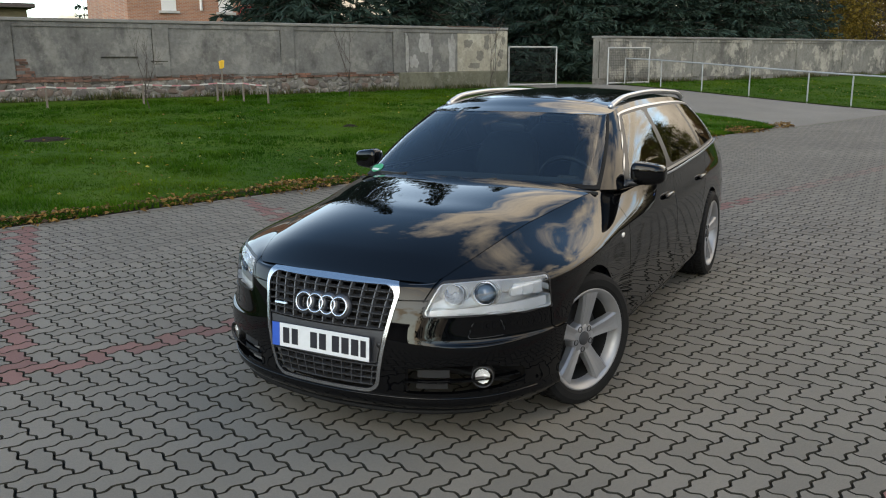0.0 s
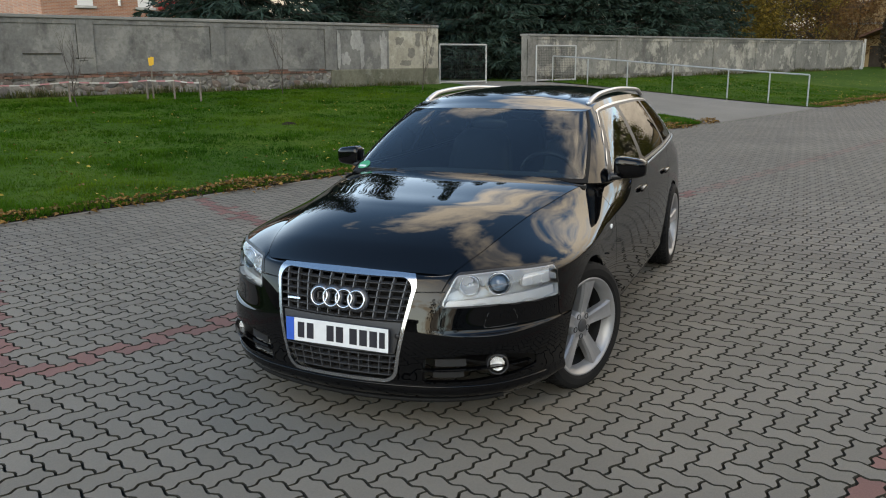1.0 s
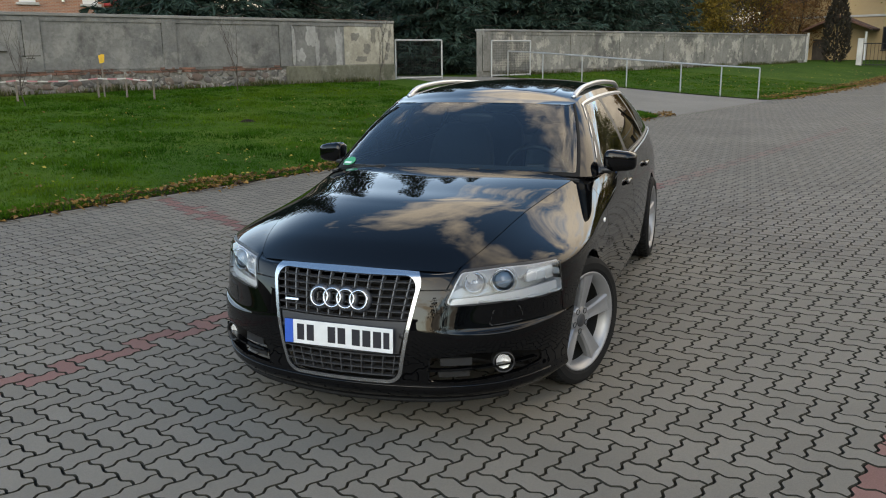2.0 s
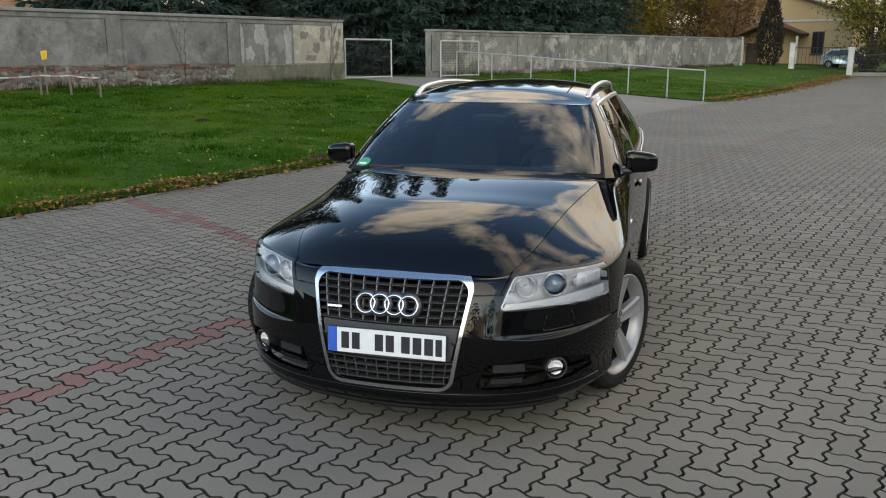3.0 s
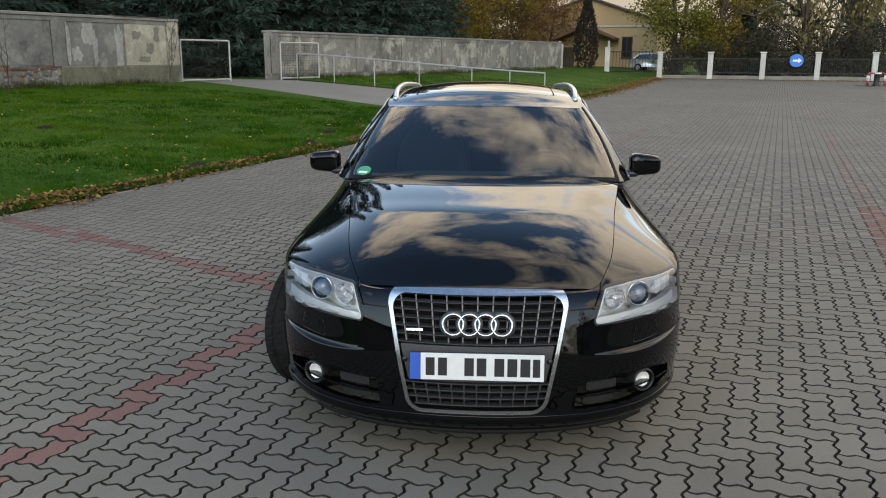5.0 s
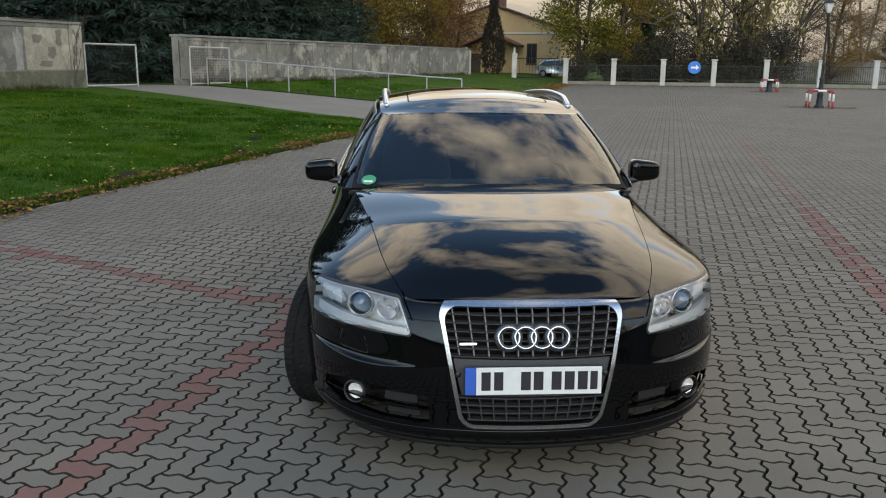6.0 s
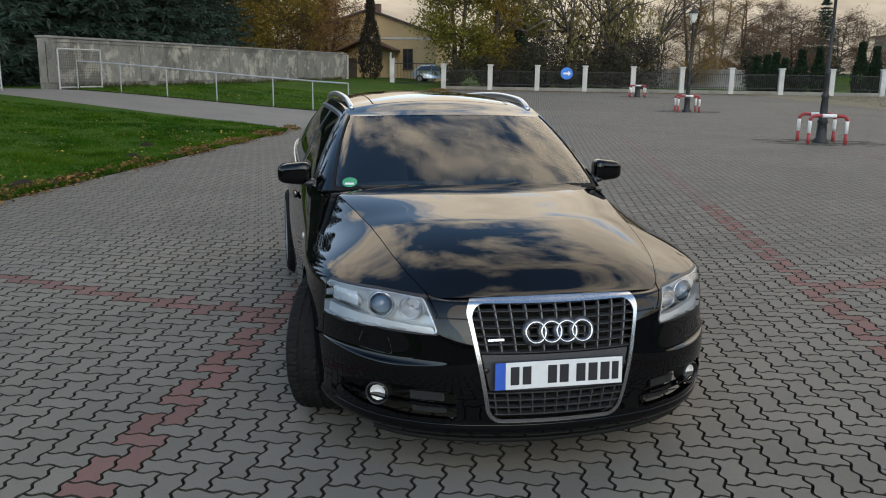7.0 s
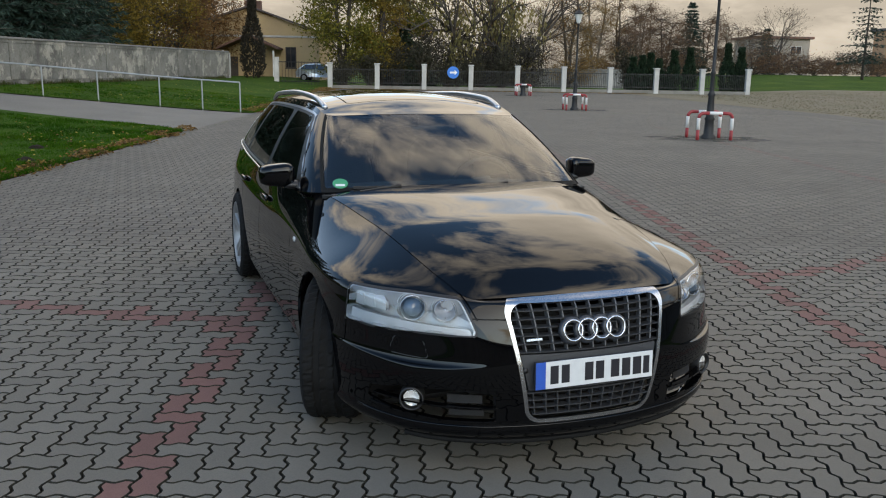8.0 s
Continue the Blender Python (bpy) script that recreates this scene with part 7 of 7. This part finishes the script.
while u < 44.6:
    z = -0.04
    wdt = rng.uniform(0.20, 0.46)
    while z < 0.44:
        hgt = rng.uniform(0.12, 0.30)
        o = part("field_stone", rng.choice(STONES), None, W1[0])
        o.matrix_world = MW @ Matrix.LocRotScale((u + wdt / 2 + rng.uniform(-0.06, 0.06), 0.058, z + hgt / 2), Euler((0, rng.uniform(-0.5, 0.5), 0)), (wdt * 0.53, rng.uniform(0.05, 0.085), hgt * 0.56))
        z += hgt * 0.93
    u += wdt * 0.93
part("plinth_render", boxed(44.7, LEN + 0.03, -0.05, 0.3, -0.3, 0.60, 0.03), M_MOSSY, W1[0]).matrix_world = MW


def brick_rows(name, rows, start, end, keep):
    """Old bricks laid in courses above the stones; keep(u, row) says which are still there."""
    verts, faces = [], []
    for row in range(rows):
        u = start + 0.13 * (row % 2)
        while u < end:
            ln = rng.uniform(0.21, 0.25)
            if keep(u, row):
                b = len(verts)
                front, lift, lean = 0.022 + rng.uniform(-0.02, 0.022), rng.uniform(-0.006, 0.006), rng.uniform(-0.008, 0.008)
                for dx in (0.0, ln - 0.012):
                    for dy in (front + (lean if dx else 0), 0.075):
                        for dz in (0.0, rng.uniform(0.055, 0.066)):
                            verts.append(MW @ Vector((u + dx, dy, 0.50 + row * 0.076 + lift + dz)))
                faces += [tuple(b + i for i in q) for q in ((0, 1, 3, 2), (4, 6, 7, 5), (0, 4, 5, 1), (2, 3, 7, 6), (0, 2, 6, 4), (1, 5, 7, 3))]
            u += ln
    return tagged(part(name, mesh_of(name, verts, faces, M_BRICK), None, W1[0]), kind="stuff")


HOLE = lambda row: (7.75 - 0.10 * row + 0.25 * noise.noise(Vector((row * 1.7, 0, 9.0))) + 26) * 1.007
brick_rows("brick_course", 2, 22.0, 44.4, lambda u, row: noise.noise(Vector((u * 0.9, row * 0.9, 3.0))) + (0.32 if row < 1 else 0.12) > 0)
brick_rows("bare_brickwork", 8, 31.2, 34.3, lambda u, row: u < HOLE(row) and rng.random() > 0.08)


def plaster_lip(u0, u1, top, low, ragged):
    """The broken lower edge of the plaster, standing a little proud of the bricks."""
    n = int((u1 - u0) / 0.07)
    bm = bmesh.new()
    cols = []
    for i in range(n + 1):
        u = u0 + (u1 - u0) * i / n
        z = low + ragged * (noise.noise(Vector((u * 1.1, 4.0, 0))) + 0.6 * noise.noise(Vector((u * 5.0, 8.0, 0))))
        cols.append([bm.verts.new(q) for q in ((u, 0.024, top), (u, 0.020, z), (u, 0.075, z + 0.012))])
    for p, q in zip(cols, cols[1:]):
        bm.faces.new((p[0], q[0], q[1], p[1]))
        bm.faces.new((p[1], q[1], q[2], p[2]))
    part("plaster_edge", fixed(bm), M_PLASTER, W1[0]).matrix_world = MW


plaster_lip(33.6, 44.45, 0.98, 0.635, 0.055)
plaster_lip(22.0, 31.3, 0.98, 0.635, 0.055)


def worn_patch(u, z, w, h, mat, seed, lift=0.0, name="worn_patch"):
    """A flake or smear of render with a ragged outline."""
    bm = bmesh.new()
    n = 40
    ring = []
    for k in range(n):
        a = 2 * math.pi * k / n
        c, q = math.cos(a), math.sin(a)
        e = (abs(c) ** 3.2 + abs(q) ** 3.2) ** (-1 / 3.2)
        e *= 1 + 0.45 * noise.noise(Vector((c * 1.6, q * 1.6, seed))) + 0.3 * noise.noise(Vector((c * 4.5, q * 4.5, seed + 5)))
        ring.append((u + w / 2 * c * e, z + h / 2 * q * e))
    back = [bm.verts.new((x, 0.045, y)) for x, y in ring]
    face = [bm.verts.new((u + (x - u) * 0.985, 0.034 - lift, z + (y - z) * 0.985)) for x, y in ring]
    bm.faces.new(face)
    for k in range(n):
        bm.faces.new((back[k], back[(k + 1) % n], face[(k + 1) % n], face[k]))
    part(name, fixed(bm), mat, W1[0]).matrix_world = MW


# the last bay: bare grey render with chalky runs, then cream limewash up to the end pillar
part("limewash_bay", boxed(47.15, 48.86, 0.026, 0.06, 0.61, 1.90, 0.004), M_LIME, W1[0], "stained cream limewash").matrix_world = MW
part("limewash_pillar", boxed(48.90, LEN + 0.012, -0.006, 0.3, 0.605, 2.0, 0.006), M_LIME, W1[0], "stained cream limewash").matrix_world = MW
worn_patch(45.75, 1.55, 0.42, 0.66, M_CHALK, 1.0)
worn_patch(46.0, 1.12, 0.16, 0.95, M_CHALK, 2.0)
worn_patch(46.92, 1.20, 0.30, 1.25, M_CHALK, 3.0)
worn_patch(45.3, 0.95, 0.34, 0.42, M_CHALK, 4.0)
worn_patch(45.02, 1.2, 0.14, 1.2, M_CHALK, 5.0, 0.03)
for k, (u, z, w, h) in enumerate(((47.6, 1.55, 0.35, 0.28), (48.15, 1.15, 0.30, 0.34), (48.45, 1.6, 0.22, 0.5), (47.9, 0.8, 0.5, 0.2))):
    worn_patch(u, z, w, h, M_FLAKE, 11.0 + k, 0.014)
for k, (u, z, w, h) in enumerate(((49.1, 1.2, 0.2, 0.3), (49.2, 1.65, 0.16, 0.24), (49.02, 0.85, 0.18, 0.2))):
    worn_patch(u, z, w, h, M_FLAKE, 21.0 + k, 0.044)
for k, (u, z, w, h) in enumerate(((35.6, 0.95, 0.9, 0.3), (40.3, 0.9, 1.5, 0.35), (42.6, 1.0, 0.8, 0.5), (43.6, 1.45, 0.5, 0.35), (38.2, 0.85, 0.6, 0.25), (41.6, 1.5, 0.9, 0.3))):
    worn_patch(u, z, w, h, M_PLASTER, 31.0 + k, 0.0)
# broken tiles on the coping and a few level cracks
for k in range(9):
    part("coping_tile", boxed(0, 0.24, -0.05, 0.32, 2.105, 2.125, 0.004, pose(46.7 + 0.26 * k, 0, 0, 0, 0, rng.uniform(-4, 4))), M_BRICK, W1[0], "red roof tile").matrix_world = MW
for x0, x1, z in ((9.0, 9.95, 1.12), (10.3, 10.75, 1.0), (10.38, 10.6, 0.93)):
    part("crack", boxed((x0 + 26) * 1.007, (x1 + 26) * 1.007, -0.004, 0.06, z, z + 0.018), M_JOINT, W1[0]).matrix_world = MW

# ---- grass and leaves ----
rng = random.Random(11)


def on_lawn(x, y):
    return KERB - 0.06 < y < wall_y(x) - 0.2 and (x < lawn_edge(max(y, KERB)) + 0.03 or x > 28.6)


verts, faces = [], []
for i in range(78000):
    f = rng.random() ** 1.7
    y = KERB - 0.06 + 12.5 * f
    x = -4 + 25 * rng.random() if i % 6 else 28.6 + 12 * rng.random()
    if not on_lawn(x, y):
        continue
    z = height(x, max(y, KERB + 0.001)) + 0.025
    clump = 0.55 + 1.9 * max(0.0, noise.noise(Vector((x * 1.1, y * 1.1, 0))) + 0.22) + (0.5 if y < KERB + 0.25 else 0.0)
    for b in range(3):
        a = rng.uniform(0, 6.28)
        h = rng.uniform(0.025, 0.055) * clump
        w = 0.006 + 0.005 * f * 2
        ox, oy = rng.uniform(-0.05, 0.05), rng.uniform(-0.05, 0.05)
        dx, dy = math.cos(a), math.sin(a)
        k = len(verts)
        verts += [(x + ox - dy * w, y + oy + dx * w, z), (x + ox + dy * w, y + oy - dx * w, z), (x + ox + dx * h * 0.7, y + oy + dy * h * 0.7, z + h)]
        faces.append((k, k + 1, k + 2))
tagged(new("grass", mesh_of("grass", verts, faces, M_GRASSB)), "short uneven lawn grass blades", "grass", "", "stuff")
verts, faces = [], []
for i in range(5200):
    x = rng.uniform(-2, 22.8) if i % 2 else rng.uniform(28.6, 58)
    thick = noise.noise(Vector((x * 0.6, 3.0, 7.0)))
    if thick < rng.uniform(-0.5, 0.3):
        continue
    y = wall_y(x) - 0.12 - abs(rng.gauss(0, 0.12))
    z = height(x, y) + 0.02
    for b in range(2):
        a, h = rng.uniform(0, 6.28), rng.uniform(0.08, 0.2) * (1 + max(0.0, thick))
        dx, dy = math.cos(a), math.sin(a)
        k = len(verts)
        verts += [(x - dy * 0.014, y + dx * 0.014, z), (x + dy * 0.014, y - dx * 0.014, z), (x + dx * h * 0.5, y + dy * h * 0.3, z + h)]
        faces.append((k, k + 1, k + 2))
tagged(new("weeds", mesh_of("weeds", verts, faces, M_WEED)), "rank dark grass and weeds at the foot of the walls", "weeds", "", "stuff")
# a strip of bare soil where the turf breaks off at the kerb
bm = bmesh.new()
cols = []
for i in range(500):
    x = -5 + 24.2 * i / 499
    w = 0.10 + 0.10 * noise.noise(Vector((x * 0.7, 2.0, 0))) + 0.07 * noise.noise(Vector((x * 3.1, 6.0, 0)))
    out = 0.03 + 0.05 * noise.noise(Vector((x * 1.9, 12.0, 0)))
    cols.append([bm.verts.new(q) for q in ((x, KERB - 0.05 - max(0.0, out), height(x, KERB - 0.1) + 0.016), (x, KERB + 0.02, height(x, KERB + 0.02) + 0.045), (x, KERB + 0.06 + max(0.02, w), height(x, KERB + 0.1) + 0.05), (x, KERB + 0.12 + max(0.02, w), height(x, KERB + 0.1) + 0.02))])
for p, q in zip(cols, cols[1:]):
    for k in range(3):
        bm.faces.new((p[k], q[k], q[k + 1], p[k + 1]))
tagged(new("soil_edge", from_bm("soil_edge", fixed(bm), M_SOIL, True)), "bare dark soil along the broken edge of the lawn", "soil", "", "structure")
for k, (x, y, r, h) in enumerate(((9.0, 9.62, 0.30, 0.09), (12.6, 9.9, 0.2, 0.07), (14.4, 10.5, 0.2, 0.07), (5.1, 15.7, 0.42, 0.05), (11.0, 14.6, 0.22, 0.05))):
    bm = bmesh.new()
    rings = []
    for j in range(7):
        f = 1 - j / 6.5
        rings.append([bm.verts.new((x + r * f * math.cos(a) * (1 + 0.3 * noise.noise(Vector((math.cos(a), math.sin(a), k)))), y + 0.75 * r * f * math.sin(a), height(x, y) + 0.02 + h * (1 - f * f) + 0.02 * noise.noise(Vector((5 * f * math.cos(a), 5 * f * math.sin(a), k + 3.0))))) for a in [2 * math.pi * q / 18 for q in range(18)]])
    for p, q in zip(rings, rings[1:]):
        for i in range(18):
            bm.faces.new((p[i], p[(i + 1) % 18], q[(i + 1) % 18], q[i]))
    bm.faces.new(rings[-1])
    tagged(new("soil_mound", from_bm("soil_mound", fixed(bm), M_SOIL, True)), "small dark heap of bare soil on the lawn", "soil mound", "soil mounds")


def lay_leaf(verts, faces, x, y, z, s, curl):
    n = Vector((rng.gauss(0, 0.4), rng.gauss(0, 0.4), 1)).normalized()
    a = n.orthogonal().normalized()
    a.rotate(Matrix.Rotation(rng.uniform(0, 6.28), 3, n))
    b = n.cross(a)
    c = Vector((x, y, z))
    k = len(verts)
    verts += [c - a * s, c - b * s * 0.6 + n * curl, c + a * s * 0.9, c + b * s * 0.6 + n * curl * 1.2]
    faces.append((k, k + 1, k + 2, k + 3))


verts, faces, yv, yf = [], [], [], []
for i in range(11000):
    if i % 4:
        x = -4 + 24.6 * rng.random()
        heap = noise.noise(Vector((x * 0.9, 1.0, 5.0)))
        if heap < rng.uniform(-0.45, 0.5):
            continue
        y = KERB + 0.03 + rng.gauss(0, 0.10 + 0.10 * max(0, heap))
        s = rng.uniform(0.02, 0.05)
        lay_leaf(verts, faces, x, y, height(x, y) + (0.05 if y > KERB else 0.012) + rng.uniform(0, 0.035 + 0.05 * max(0, heap)), s, 0.4 * s)
    else:
        y = KERB + 0.2 + 9 * rng.random() ** 2.2
        x = -4 + 24 * rng.random() if i % 8 else 29 + 26 * rng.random()
        if (x > lawn_edge(max(y, KERB)) and x < 28.6) or noise.noise(Vector((x * 0.5, y * 0.5, 5.0))) < rng.uniform(-0.3, 0.3):
            continue
        s = rng.uniform(0.018, 0.04)
        v_, f_ = (yv, yf) if rng.random() < 0.6 else (verts, faces)
        lay_leaf(v_, f_, x, y, height(x, y) + 0.06 + rng.uniform(0, 0.02), s, 0.3 * s)
tagged(new("leaf_litter", mesh_of("leaf_litter", verts, faces, M_FALLEN)), "brown fallen leaves heaped along the kerb", "leaves", "", "stuff")
tagged(new("yellow_leaves", mesh_of("yellow_leaves", yv, yf, M_FALLEN_Y)), "scattered yellow leaves on the lawn", "leaves", "", "stuff")
verts, faces = [], []
for i in range(9000):
    x = 29 + 28 * rng.random()
    y = KERB + rng.gauss(0.05, 0.3)
    if i % 3 == 0:
        x, y = 56.5 - abs(rng.gauss(0, 0.5)), -12 + 22 * rng.random()
    lay_leaf(verts, faces, x, y, height(x, y) + (0.05 if y > KERB else 0.012), rng.uniform(0.03, 0.06), 0.015)
tagged(new("far_leaf_litter", mesh_of("far_leaf_litter", verts, faces, M_FALLEN)), "brown leaves blown along the verge and the fence", "leaves", "", "stuff")
verts, faces = [], []
for i in range(24000):
    x, y = 8 + 52 * rng.random(), -34 + 19.8 * rng.random()
    z = height(x, y)
    s = rng.uniform(0.015, 0.04)
    a = rng.uniform(0, 6.28)
    k = len(verts)
    verts += [(x - s * math.cos(a), y - s * math.sin(a), z + 0.01), (x + s * math.cos(a), y + s * math.sin(a), z + 0.01), (x + rng.uniform(-s, s), y + rng.uniform(-s, s), z + s * 1.1)]
    faces.append((k, k + 1, k + 2))
tagged(new("dry_grass", mesh_of("dry_grass", verts, faces, M_DRY)), "dry grass and leaves on trodden earth", "grass", "", "stuff")

# unseen trees and plain blocks, added to close the yard behind the camera in reflections
for k, (x, y, h, sp) in enumerate(((6, -26, 11, 8), (13, -30, 12, 9), (-3, -30, 10, 8), (24, -28, 10, 8), (-24, -20, 11, 8))):
    broadleaf(stand(x, y, 37 * k), h, sp, None, 0, 500 + k, "bare autumn tree across the yard", None, 0.25, 5, 0.75, 0.013, 0.22, 0, "yard trees")
cb = thing("unseen_block", "plain unseen block added to close the yard", "building", pose(-27, 4, 0, 0, 0, 0))
part("wall", boxed(-8, 0, -14, 24, -0.3, 4.2, 0.03), M_PLASTER, cb)
part("roof", boxed(-8.4, 0.4, -14.4, 24.4, 4.2, 4.5, 0.03), M_ROOF, cb)
for k, (x, y, h, r) in enumerate(((-17, -17, 10, 3.4), (-12, -22, 11, 3.6), (-21, -13, 9, 3.2))):
    conifer(stand(x, y, 60 * k), h, r, M_NEEDLE, 520 + k, "dark spruce across the yard", 0.03, 0.55, 0.2, 0.9, "yard spruces")
# a second unseen block, added to darken the low band mirrored in the car
cb = thing("unseen_block", "plain low unseen block added to darken reflections", "building", pose(2, -36, 0, 0, 0, 0))
part("wall", boxed(-26, 26, -7, 0, -0.3, 6.2, 0.03), M_PLASTER, cb)
part("roof", boxed(-26.4, 26.4, -7.4, 0.4, 6.2, 6.6, 0.03), M_ROOF, cb)
